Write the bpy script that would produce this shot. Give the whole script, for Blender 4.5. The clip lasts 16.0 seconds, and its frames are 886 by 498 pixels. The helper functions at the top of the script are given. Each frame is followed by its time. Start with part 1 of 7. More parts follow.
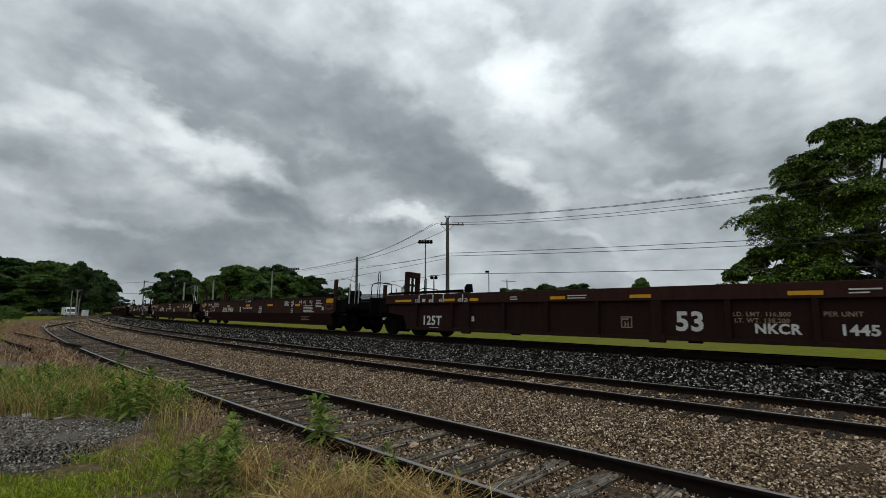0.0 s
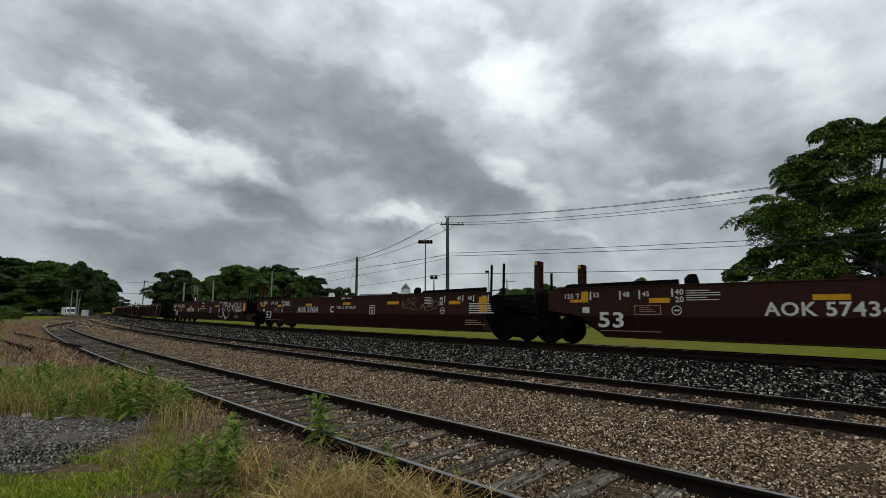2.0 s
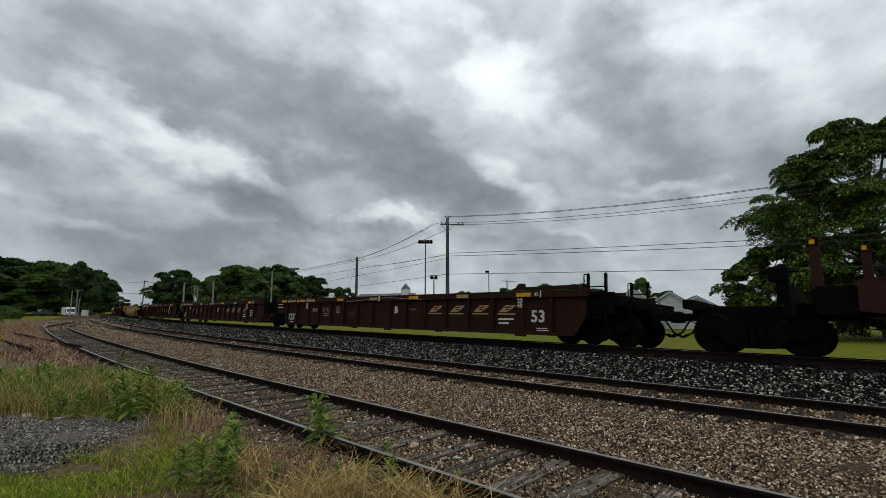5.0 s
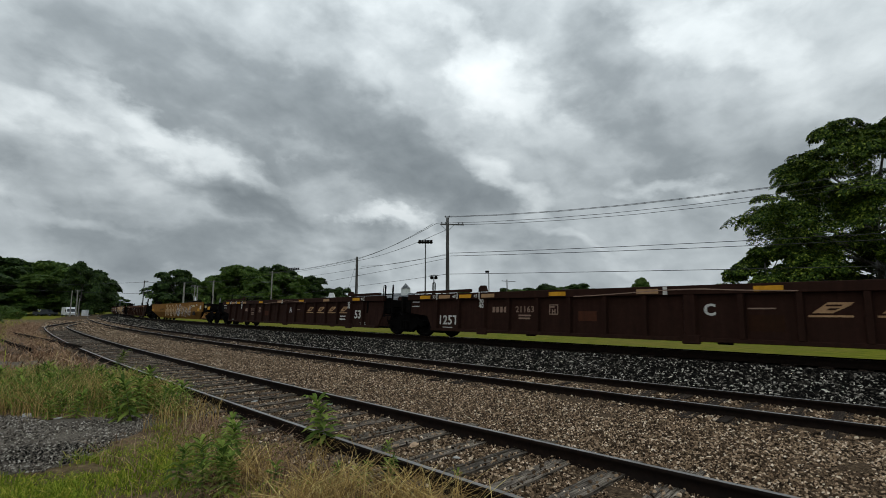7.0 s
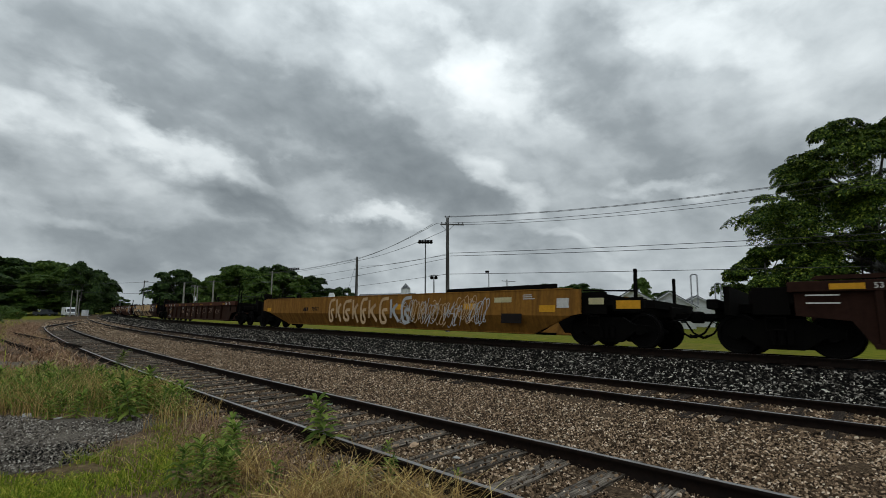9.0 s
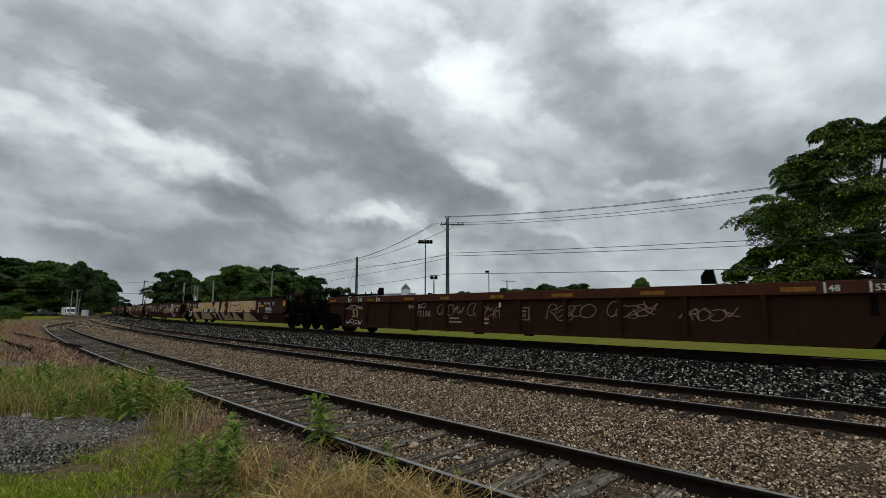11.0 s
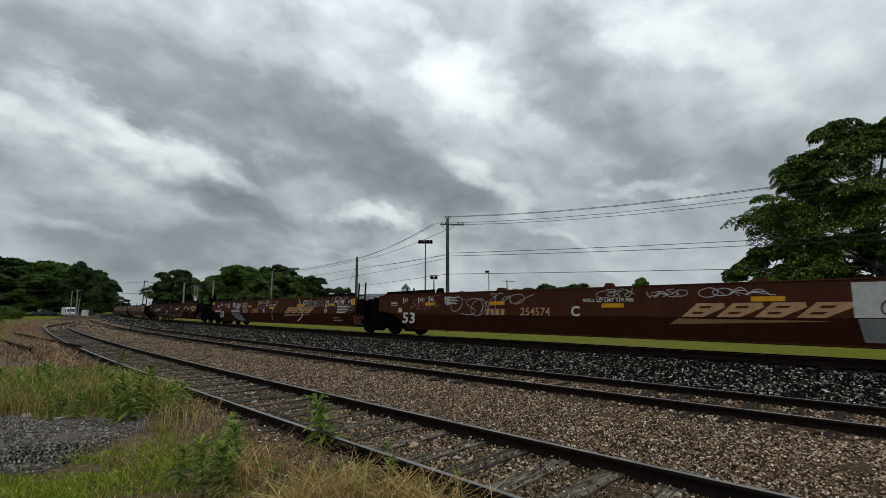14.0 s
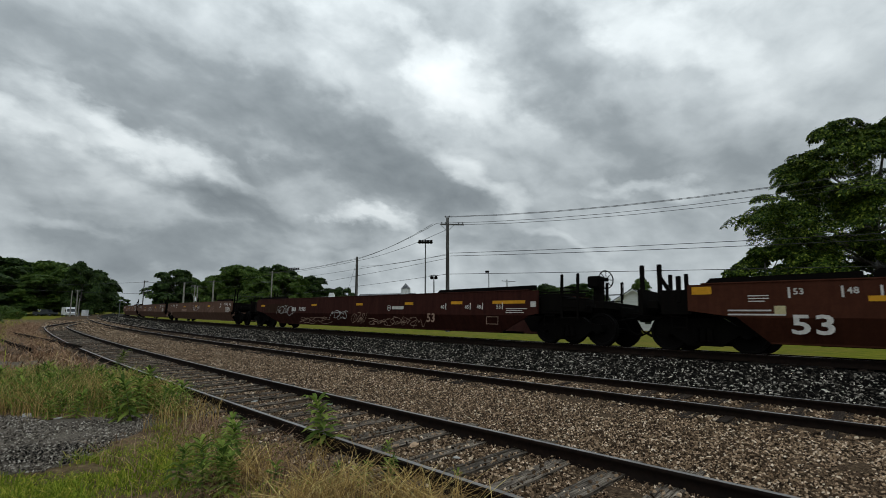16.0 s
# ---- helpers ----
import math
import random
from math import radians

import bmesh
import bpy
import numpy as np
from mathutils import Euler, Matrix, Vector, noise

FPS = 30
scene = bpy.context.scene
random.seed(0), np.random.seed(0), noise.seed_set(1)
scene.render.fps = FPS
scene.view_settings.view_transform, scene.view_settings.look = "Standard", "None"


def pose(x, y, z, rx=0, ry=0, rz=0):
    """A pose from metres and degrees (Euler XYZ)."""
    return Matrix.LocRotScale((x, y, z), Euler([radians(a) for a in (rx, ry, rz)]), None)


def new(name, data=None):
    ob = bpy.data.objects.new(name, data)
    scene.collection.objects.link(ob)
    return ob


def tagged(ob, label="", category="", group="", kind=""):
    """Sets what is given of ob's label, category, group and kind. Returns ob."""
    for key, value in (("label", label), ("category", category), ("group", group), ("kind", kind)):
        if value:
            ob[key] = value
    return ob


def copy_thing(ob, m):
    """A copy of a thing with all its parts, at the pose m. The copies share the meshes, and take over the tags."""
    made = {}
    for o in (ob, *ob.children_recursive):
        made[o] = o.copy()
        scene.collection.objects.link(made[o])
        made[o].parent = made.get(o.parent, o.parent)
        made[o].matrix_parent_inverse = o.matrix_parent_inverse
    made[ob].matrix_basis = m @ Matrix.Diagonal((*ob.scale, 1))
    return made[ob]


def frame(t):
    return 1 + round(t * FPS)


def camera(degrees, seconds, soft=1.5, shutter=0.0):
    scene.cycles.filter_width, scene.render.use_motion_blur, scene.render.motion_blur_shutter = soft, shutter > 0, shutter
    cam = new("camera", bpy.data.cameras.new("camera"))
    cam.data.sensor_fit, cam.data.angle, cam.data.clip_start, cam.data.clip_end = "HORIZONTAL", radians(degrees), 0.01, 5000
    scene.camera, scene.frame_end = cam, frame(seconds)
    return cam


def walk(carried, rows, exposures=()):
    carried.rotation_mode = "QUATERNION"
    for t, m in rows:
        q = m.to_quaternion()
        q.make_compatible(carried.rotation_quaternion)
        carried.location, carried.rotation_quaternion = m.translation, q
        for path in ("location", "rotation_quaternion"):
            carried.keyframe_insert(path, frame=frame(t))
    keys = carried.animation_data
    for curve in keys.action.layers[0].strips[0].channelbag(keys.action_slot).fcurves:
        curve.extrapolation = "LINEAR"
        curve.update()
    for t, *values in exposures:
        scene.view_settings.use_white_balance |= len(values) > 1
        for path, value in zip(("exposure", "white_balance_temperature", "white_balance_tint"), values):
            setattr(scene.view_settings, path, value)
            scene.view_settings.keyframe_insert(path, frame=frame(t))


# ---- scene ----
# ---------- camera: it stands still on its tripod ----------
EYE = (0.0, 0.0, 1.66)
TILT = math.degrees(math.atan(108 / 845))
cam = camera(2 * math.degrees(math.atan(784 / 845)), 16.0, soft=0.6, shutter=0.05)
STAND = pose(*EYE, 90 + TILT, 0, 0)
walk(cam, [(0.0, STAND), (16.0, STAND)], exposures=[(0.0, 0.0, 6500, 10), (16.0, 0.0, 6500, 10)])

# ---------- world: hazy daylight beyond the cloud deck ----------
world = bpy.data.worlds.new("world")
scene.world = world
world.use_nodes = True
wn = world.node_tree.nodes
sky = wn.new("ShaderNodeTexSky")
sky.sky_type = "NISHITA"
sky.sun_disc = False
sky.sun_elevation = radians(50)
sky.sun_rotation = radians(60)
wn["Background"].inputs[1].default_value = 0.08
world.node_tree.links.new(sky.outputs[0], wn["Background"].inputs[0])


# ---------- small node and mesh helpers ----------
def mat(name):
    m = bpy.data.materials.new(name)
    m.use_nodes = True
    return m, m.node_tree.nodes, m.node_tree.links, m.node_tree.nodes["Principled BSDF"]


def ramp(nodes, stops):
    r = nodes.new("ShaderNodeValToRGB")
    e = r.color_ramp.elements
    while len(e) < len(stops):
        e.new(0.5)
    for k, (p, c) in zip(e, stops):
        k.position, k.color = p, (*c, 1)
    return r


def noise_node(nodes, links, scale, detail=5, rough=0.55, vec=None, distort=0.0):
    n = nodes.new("ShaderNodeTexNoise")
    n.inputs["Scale"].default_value = scale
    n.inputs["Detail"].default_value = detail
    n.inputs["Roughness"].default_value = rough
    n.inputs["Distortion"].default_value = distort
    if vec is not None:
        links.new(vec, n.inputs["Vector"])
    return n


def object_space(nodes):
    return nodes.new("ShaderNodeTexCoord").outputs["Object"]


def mapped(nodes, links, vec, scale):
    m = nodes.new("ShaderNodeMapping")
    m.inputs["Scale"].default_value = scale
    links.new(vec, m.inputs["Vector"])
    return m.outputs[0]


def mix(nodes, links, fac, a, b, mode="MIX"):
    """Colour mix; fac, a and b are sockets, numbers or colours."""
    n = nodes.new("ShaderNodeMix")
    n.data_type, n.blend_type = "RGBA", mode
    for sock, v in ((n.inputs[0], fac), (n.inputs[6], a), (n.inputs[7], b)):
        if isinstance(v, (int, float)):
            sock.default_value = v
        elif isinstance(v, tuple):
            sock.default_value = (*v, 1)
        else:
            links.new(v, sock)
    return n.outputs[2]


def bump(nodes, links, height, shader, strength=0.4, distance=0.02):
    b = nodes.new("ShaderNodeBump")
    b.inputs["Strength"].default_value = strength
    b.inputs["Distance"].default_value = distance
    links.new(height, b.inputs["Height"])
    links.new(b.outputs[0], shader.inputs["Normal"])


def surface(name, stops, scale=6.0, rough=0.8, metal=0.0, stretch=(1, 1, 1), stain=(0.5, 0.5, 0.5), stain_scale=0.7,
            stain_amount=0.4, relief=0.3, depth=0.01, vary=0.0, spec=0.5):
    """Two scales of mottling, stains and a little relief."""
    m, n, l, b = mat(name)
    o = object_space(n)
    fine = noise_node(n, l, scale, 8, 0.65, mapped(n, l, o, stretch))
    col = ramp(n, stops)
    l.new(fine.outputs[0], col.inputs[0])
    big = noise_node(n, l, stain_scale, 4, 0.6, mapped(n, l, o, stretch), 0.6)
    lim = ramp(n, [(0.42, (0, 0, 0)), (0.68, (1, 1, 1))])
    l.new(big.outputs[0], lim.inputs[0])
    scaled = n.new("ShaderNodeMath")
    scaled.operation = "MULTIPLY"
    scaled.inputs[1].default_value = stain_amount
    l.new(lim.outputs[0], scaled.inputs[0])
    out = mix(n, l, scaled.outputs[0], col.outputs[0], stain)
    if vary:
        info = n.new("ShaderNodeObjectInfo")
        r = ramp(n, [(0, (1 - vary,) * 3), (1, (1 + vary * 0.6,) * 3)])
        l.new(info.outputs["Random"], r.inputs[0])
        out = mix(n, l, 1.0, out, r.outputs[0], "MULTIPLY")
    l.new(out, b.inputs["Base Color"])
    b.inputs["Roughness"].default_value = rough
    b.inputs["Metallic"].default_value = metal
    b.inputs["Specular IOR Level"].default_value = spec
    bump(n, l, fine.outputs[0], b, relief, depth)
    return m


def islands(name, stops, rough=0.85, spec=0.3, grain=30.0, through_light=0.0):
    """A tone per loose piece (stones, blades, leaves), with fine grain."""
    m, n, l, b = mat(name)
    geo = n.new("ShaderNodeNewGeometry")
    col = ramp(n, stops)
    l.new(geo.outputs["Random Per Island"], col.inputs[0])
    g = noise_node(n, l, grain, 4, 0.6, object_space(n))
    gr = ramp(n, [(0.3, (0.7, 0.7, 0.7)), (0.7, (1.15, 1.15, 1.15))])
    l.new(g.outputs[0], gr.inputs[0])
    out = mix(n, l, 1.0, col.outputs[0], gr.outputs[0], "MULTIPLY")
    l.new(out, b.inputs["Base Color"])
    b.inputs["Roughness"].default_value = rough
    b.inputs["Specular IOR Level"].default_value = spec
    if through_light:
        t = n.new("ShaderNodeBsdfTranslucent")
        l.new(out, t.inputs[0])
        mx = n.new("ShaderNodeMixShader")
        mx.inputs[0].default_value = through_light
        l.new(b.outputs[0], mx.inputs[1])
        l.new(t.outputs[0], mx.inputs[2])
        l.new(mx.outputs[0], n["Material Output"].inputs[0])
    return m


def plain(name, col, rough=0.6, metal=0.0, spec=0.5):
    return surface(name, [(0.3, tuple(c * 0.8 for c in col)), (0.7, tuple(min(1, c * 1.12) for c in col))], 14, rough, metal,
                   stain=tuple(c * 0.55 for c in col), stain_amount=0.45, stain_scale=1.6, relief=0.12, depth=0.004, spec=spec)


def mesh_from(name, verts, faces, material, smooth=False):
    me = bpy.data.meshes.new(name)
    me.from_pydata(verts, [], faces)
    me.materials.append(material)
    if smooth:
        me.shade_smooth()
    return me


def tri_mesh(name, V, F, materials, index=None):
    """A mesh from arrays of points and triangles."""
    me = bpy.data.meshes.new(name)
    me.vertices.add(len(V))
    me.vertices.foreach_set("co", np.asarray(V, np.float32).ravel())
    F = np.asarray(F, np.int32)
    me.loops.add(F.size)
    me.loops.foreach_set("vertex_index", F.ravel())
    me.polygons.add(len(F))
    me.polygons.foreach_set("loop_start", np.arange(0, F.size, F.shape[1], dtype=np.int32))
    for m in materials:
        me.materials.append(m)
    if index is not None:
        me.polygons.foreach_set("material_index", np.asarray(index, np.int32))
    me.update(calc_edges=True)
    return me


def part(name, bm, material, parent=None, label="", smooth=False):
    """Links a bmesh as one mesh object, under a thing or a part."""
    me = bpy.data.meshes.new(name)
    bmesh.ops.recalc_face_normals(bm, faces=bm.faces)
    bm.to_mesh(me)
    bm.free()
    me.materials.append(material)
    if smooth:
        me.shade_smooth()
    ob = new(name, me)
    ob.parent = parent
    return tagged(ob, label) if label else ob


def box(bm, x0, x1, y0, y1, z0, z1, bevel=0.0):
    r = bmesh.ops.create_cube(bm, size=1, matrix=Matrix.Translation(((x0 + x1) / 2, (y0 + y1) / 2, (z0 + z1) / 2)) @
                              Matrix.Diagonal((abs(x1 - x0), abs(y1 - y0), abs(z1 - z0), 1)))
    if bevel:
        edges = list({e for v in r["verts"] for e in v.link_edges})
        bmesh.ops.bevel(bm, geom=edges, offset=bevel, segments=1, affect="EDGES", profile=0.5)
    return bm


def rod(bm, a, b, r, r2=None, seg=8):
    a, b = Vector(a), Vector(b)
    d = b - a
    m = Matrix.Translation((a + b) / 2) @ d.to_track_quat("Z", "Y").to_matrix().to_4x4()
    bmesh.ops.create_cone(bm, cap_ends=True, segments=seg, radius1=r, radius2=r if r2 is None else r2, depth=d.length, matrix=m)
    return bm


def tube(bm, pts, r, seg=6):
    for a, b in zip(pts, pts[1:]):
        rod(bm, a, b, r, seg=seg)
    return bm


def prism(bm, outline, axis, lo, hi):
    """Pushes a flat outline out from lo to hi along axis x, y or z. The outline holds the other two coordinates."""
    def at(p, k):
        return {"x": (k, p[0], p[1]), "y": (p[0], k, p[1]), "z": (p[0], p[1], k)}[axis]
    n = len(outline)
    A = [bm.verts.new(at(p, lo)) for p in outline]
    B = [bm.verts.new(at(p, hi)) for p in outline]
    bm.faces.new(A)
    bm.faces.new(B[::-1])
    for i in range(n):
        bm.faces.new((A[i], A[(i + 1) % n], B[(i + 1) % n], B[i]))
    return bm


def shape():
    return bmesh.new()


# ---------- the line of the railway ----------
# s runs along the main line, away from the viewer; the curve bends gently to one side.
PHI, S1, K1, K2, EC = radians(42.04), -12.17, 0.0026387, -8.092e-6, 124.0
MAIN_D = 13.49
_S = np.arange(-90.0, 460.0, 0.1)
_E = np.maximum(_S - S1, 0)
_T = np.where(_E < EC, K1 * _E + K2 * _E ** 2, K1 * EC + K2 * EC ** 2 + (K1 + 2 * K2 * EC) * (_E - EC))
_H = PHI + _T
_i0 = int(np.argmin(abs(_S - S1)))
_X = np.cumsum(-np.cos(_H) * 0.1)
_Y = np.cumsum(np.sin(_H) * 0.1)
_X += MAIN_D * math.sin(PHI) - S1 * math.cos(PHI) - _X[_i0]
_Y += MAIN_D * math.cos(PHI) + S1 * math.sin(PHI) - _Y[_i0]


def line(s, off=0.0):
    """Place and heading of the main line at s, moved off metres towards the viewer's side."""
    h = np.interp(s, _S, _H)
    return np.interp(s, _S, _X) - np.sin(h) * off, np.interp(s, _S, _Y) - np.cos(h) * off, h


def to_line(x, y):
    """The s of a place and its distance off the main line, towards the viewer's side."""
    x, y = np.asarray(x, float).ravel(), np.asarray(y, float).ravel()
    SX, SY, SH, SS = _X[::10], _Y[::10], _H[::10], _S[::10]
    s, off = np.empty(len(x)), np.empty(len(x))
    for a in range(0, len(x), 4000):
        d2 = (x[a:a + 4000, None] - SX[None]) ** 2 + (y[a:a + 4000, None] - SY[None]) ** 2
        j = d2.argmin(1)
        s[a:a + 4000] = SS[j]
        off[a:a + 4000] = (SX[j] - x[a:a + 4000]) * np.sin(SH[j]) + (SY[j] - y[a:a + 4000]) * np.cos(SH[j])
    return s, off


OFF2, OFF1 = 5.04, 9.65           # the two sidings
CANT = 0.085     # the outer, nearer rail of the main line stands higher on the curve
TOP1, TOP2, TOP0 = 0.20, 0.29, 0.66   # tops of rail: near siding, middle siding, main line


def off1(s):
    """The near siding runs into the middle one through a turnout far down the line."""
    k = np.clip((np.asarray(s, float) - 50) / 40, 0, 1)
    return OFF1 + (OFF2 - OFF1) * k * k * (3 - 2 * k)


def smooth01(v):
    v = np.clip(v, 0, 1)
    return v * v * (3 - 2 * v)


def bed_height(off):
    """Height of the ballast across the tracks."""
    return np.interp(off, [-4.2, -3.6, -1.7, -0.9, 0.0, 1.7, 3.0, 3.35, 6.4, 7.4, 8.2, 11.0, 11.6],
                     [-0.10, -0.06, 0.33, 0.37, 0.43, 0.47, 0.19, 0.145, 0.145, 0.10, 0.03, 0.03, -0.01])


def ground_height(x, y):
    s, off = to_line(x, y)
    z = -1.25 * smooth01((-off - 5) / 45) - 0.03
    bed = (off > -4.3) & (off < 11.2)
    z = np.where(bed, np.minimum(z, bed_height(off) - 0.08), z)
    return z + 0.65 * smooth01((off - 25) / 70)

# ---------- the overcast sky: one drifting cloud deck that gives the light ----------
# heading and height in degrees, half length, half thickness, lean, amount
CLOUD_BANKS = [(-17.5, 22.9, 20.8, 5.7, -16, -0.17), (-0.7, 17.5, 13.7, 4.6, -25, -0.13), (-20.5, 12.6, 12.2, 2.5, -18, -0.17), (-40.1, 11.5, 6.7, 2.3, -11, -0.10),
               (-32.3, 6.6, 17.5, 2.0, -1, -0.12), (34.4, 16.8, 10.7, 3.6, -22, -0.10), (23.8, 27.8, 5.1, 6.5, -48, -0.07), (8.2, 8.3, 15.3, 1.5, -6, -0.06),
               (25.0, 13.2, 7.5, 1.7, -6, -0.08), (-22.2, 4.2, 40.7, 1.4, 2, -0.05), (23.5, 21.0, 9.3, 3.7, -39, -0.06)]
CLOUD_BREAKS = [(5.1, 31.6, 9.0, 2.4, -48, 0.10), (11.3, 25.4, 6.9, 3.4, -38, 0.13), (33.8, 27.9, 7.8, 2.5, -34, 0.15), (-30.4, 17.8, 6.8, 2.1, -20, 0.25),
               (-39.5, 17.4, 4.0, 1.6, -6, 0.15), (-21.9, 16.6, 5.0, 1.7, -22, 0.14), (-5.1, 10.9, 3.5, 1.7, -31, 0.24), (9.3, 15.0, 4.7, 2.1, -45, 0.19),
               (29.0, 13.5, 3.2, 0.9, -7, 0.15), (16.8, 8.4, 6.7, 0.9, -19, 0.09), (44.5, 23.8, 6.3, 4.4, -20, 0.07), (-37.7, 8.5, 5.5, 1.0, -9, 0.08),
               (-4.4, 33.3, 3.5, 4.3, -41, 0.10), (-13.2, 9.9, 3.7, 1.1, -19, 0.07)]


def cloud_deck():
    m, n, l, b = mat("overcast_cloud")
    n.remove(b)
    o = object_space(n)
    flat = mapped(n, l, o, (1, 1, 0))

    def math2(op, p, q):
        k = n.new("ShaderNodeMath")
        k.operation = op
        for sock, v in zip(k.inputs, (p, q)):
            if isinstance(v, (int, float)):
                sock.default_value = v
            else:
                l.new(v, sock)
        return k.outputs[0]

    # the lumps keep their size as seen from below, out to the horizon
    round_ = n.new("ShaderNodeVectorMath")
    round_.operation = "NORMALIZE"
    l.new(mapped(n, l, o, (1, 1, 1)), round_.inputs[0])
    turned = n.new("ShaderNodeMapping")
    turned.inputs["Rotation"].default_value = (0, radians(18), 0)
    turned.inputs["Scale"].default_value = (1.0, 1.0, 1.55)
    l.new(round_.outputs[0], turned.inputs["Vector"])
    dome = turned.outputs[0]
    parts = n.new("ShaderNodeSeparateXYZ")
    l.new(round_.outputs[0], parts.inputs[0])
    spot = n.new("ShaderNodeCombineXYZ")
    l.new(math2("ARCTAN2", parts.outputs[0], parts.outputs[1]), spot.inputs[0])
    l.new(math2("ARCSINE", parts.outputs[2], 0.0), spot.inputs[1])
    # torn edges: the banks are pushed about by turbulence at two sizes
    warp = noise_node(n, l, 5.5, 8, 0.52, dome)
    push = n.new("ShaderNodeVectorMath")
    push.operation = "MULTIPLY_ADD"
    l.new(warp.outputs[1], push.inputs[0])
    push.inputs[1].default_value = (0.42, 0.24, 0)
    l.new(spot.outputs[0], push.inputs[2])
    shifted = n.new("ShaderNodeVectorMath")
    shifted.inputs[1].default_value = (-0.21, -0.12, 0)
    l.new(push.outputs[0], shifted.inputs[0])
    mid = noise_node(n, l, 5.0, 8, 0.50, dome, 0.3)
    fine = noise_node(n, l, 15.0, 6, 0.52, dome, 0.3)
    total = math2("ADD", math2("ADD", math2("MULTIPLY", mid.outputs[0], 0.36), 0.280), math2("MULTIPLY", fine.outputs[0], 0.15))
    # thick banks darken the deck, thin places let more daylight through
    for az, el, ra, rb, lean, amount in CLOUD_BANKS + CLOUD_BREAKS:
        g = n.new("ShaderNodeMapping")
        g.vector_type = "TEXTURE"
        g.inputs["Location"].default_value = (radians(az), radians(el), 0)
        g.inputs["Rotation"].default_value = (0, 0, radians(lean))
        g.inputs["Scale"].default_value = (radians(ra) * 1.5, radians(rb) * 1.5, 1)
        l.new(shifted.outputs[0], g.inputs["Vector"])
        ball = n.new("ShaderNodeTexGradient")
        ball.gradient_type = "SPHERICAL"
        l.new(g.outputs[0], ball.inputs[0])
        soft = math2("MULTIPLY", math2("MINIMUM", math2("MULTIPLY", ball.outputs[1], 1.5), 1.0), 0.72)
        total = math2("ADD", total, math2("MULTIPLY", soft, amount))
    col = ramp(n, [(0.30, (0.146, 0.172, 0.190)), (0.44, (0.250, 0.285, 0.306)), (0.54, (0.395, 0.440, 0.463)), (0.66, (0.595, 0.648, 0.668)), (0.80, (0.76, 0.805, 0.82))])
    l.new(total, col.inputs[0])
    e = n.new("ShaderNodeEmission")
    l.new(col.outputs[0], e.inputs[0])
    # an overcast sky is brightest overhead
    g = n.new("ShaderNodeMapping")
    g.vector_type = "TEXTURE"
    g.inputs["Scale"].default_value = (1400, 1400, 1)
    l.new(flat, g.inputs["Vector"])
    ball = n.new("ShaderNodeTexGradient")
    ball.gradient_type = "SPHERICAL"
    l.new(g.outputs[0], ball.inputs[0])
    l.new(math2("ADD", math2("MULTIPLY", math2("POWER", ball.outputs[1], 2.0), 1.0), 1.12), e.inputs[1])
    l.new(e.outputs[0], n["Material Output"].inputs[0])
    rings, seg = 30, 64
    V, F = [(0, 0, 330)], []
    for i in range(1, rings + 1):
        r = 4300 * (i / rings) ** 1.6
        for k in range(seg):
            a = 2 * math.pi * k / seg
            V.append((r * math.cos(a), r * math.sin(a), 330 - 420 * (r / 4300) ** 2))
    for k in range(seg):
        F.append((0, 1 + (k + 1) % seg, 1 + k))
    for i in range(rings - 1):
        for k in range(seg):
            a, c = 1 + i * seg, 1 + (i + 1) * seg
            F.append((a + k, a + (k + 1) % seg, c + (k + 1) % seg, c + k))
    me = mesh_from("cloud_deck", V, F, m, True)
    return tagged(new("cloud_deck", me), "low grey overcast cloud deck with brighter breaks", "sky", kind="structure")




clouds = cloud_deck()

# ---------- materials ----------
M_EARTH = surface("meadow_earth", [(0.3, (0.060, 0.088, 0.006)), (0.5, (0.125, 0.142, 0.010)), (0.72, (0.26, 0.205, 0.030))], 2.2, 0.95,
                  stain=(0.19, 0.135, 0.04), stain_scale=0.12, stain_amount=0.5, relief=0.5, depth=0.03, spec=0.03)
# both beds are darkened: the shade between loose stones is in their colour
M_TAN = surface("tan_gravel", [(0.3, (0.025, 0.016, 0.010)), (0.5, (0.08, 0.054, 0.034)), (0.72, (0.19, 0.133, 0.085))], 26, 0.95,
                stain=(0.10, 0.068, 0.042), stain_scale=0.5, stain_amount=0.5, relief=0.9, depth=0.03, spec=0.03)
M_DARK = surface("dark_ballast", [(0.3, (0.003, 0.003, 0.0028)), (0.6, (0.010, 0.009, 0.008)), (0.8, (0.03, 0.028, 0.025))], 15, 0.9,
                 stain=(0.03, 0.028, 0.026), stain_scale=0.6, stain_amount=0.5, relief=0.9, depth=0.05, spec=0.05)
M_RAIL = surface("rusty_rail", [(0.3, (0.007, 0.005, 0.0042)), (0.7, (0.022, 0.013, 0.009))], 12, 0.95, 0.0, stain=(0.012, 0.010, 0.009), relief=0.3, depth=0.004, spec=0.08)
M_RAILTOP = surface("worn_rail_head", [(0.3, (0.20, 0.19, 0.185)), (0.7, (0.36, 0.35, 0.34))], 5, 0.45, 0.6, (0.2, 1, 1), stain=(0.1, 0.07, 0.05),
                    stain_scale=1.2, relief=0.1, depth=0.002)
M_TIE = surface("weathered_tie", [(0.37, (0.012, 0.009, 0.007)), (0.45, (0.095, 0.075, 0.057)), (0.54, (0.215, 0.176, 0.138)), (0.68, (0.43, 0.375, 0.31))], 7, 0.9, 0, (10, 0.7, 10),
                stain=(0.045, 0.037, 0.03), stain_scale=1.0, stain_amount=0.6, relief=0.9, depth=0.015, vary=0.35, spec=0.2)


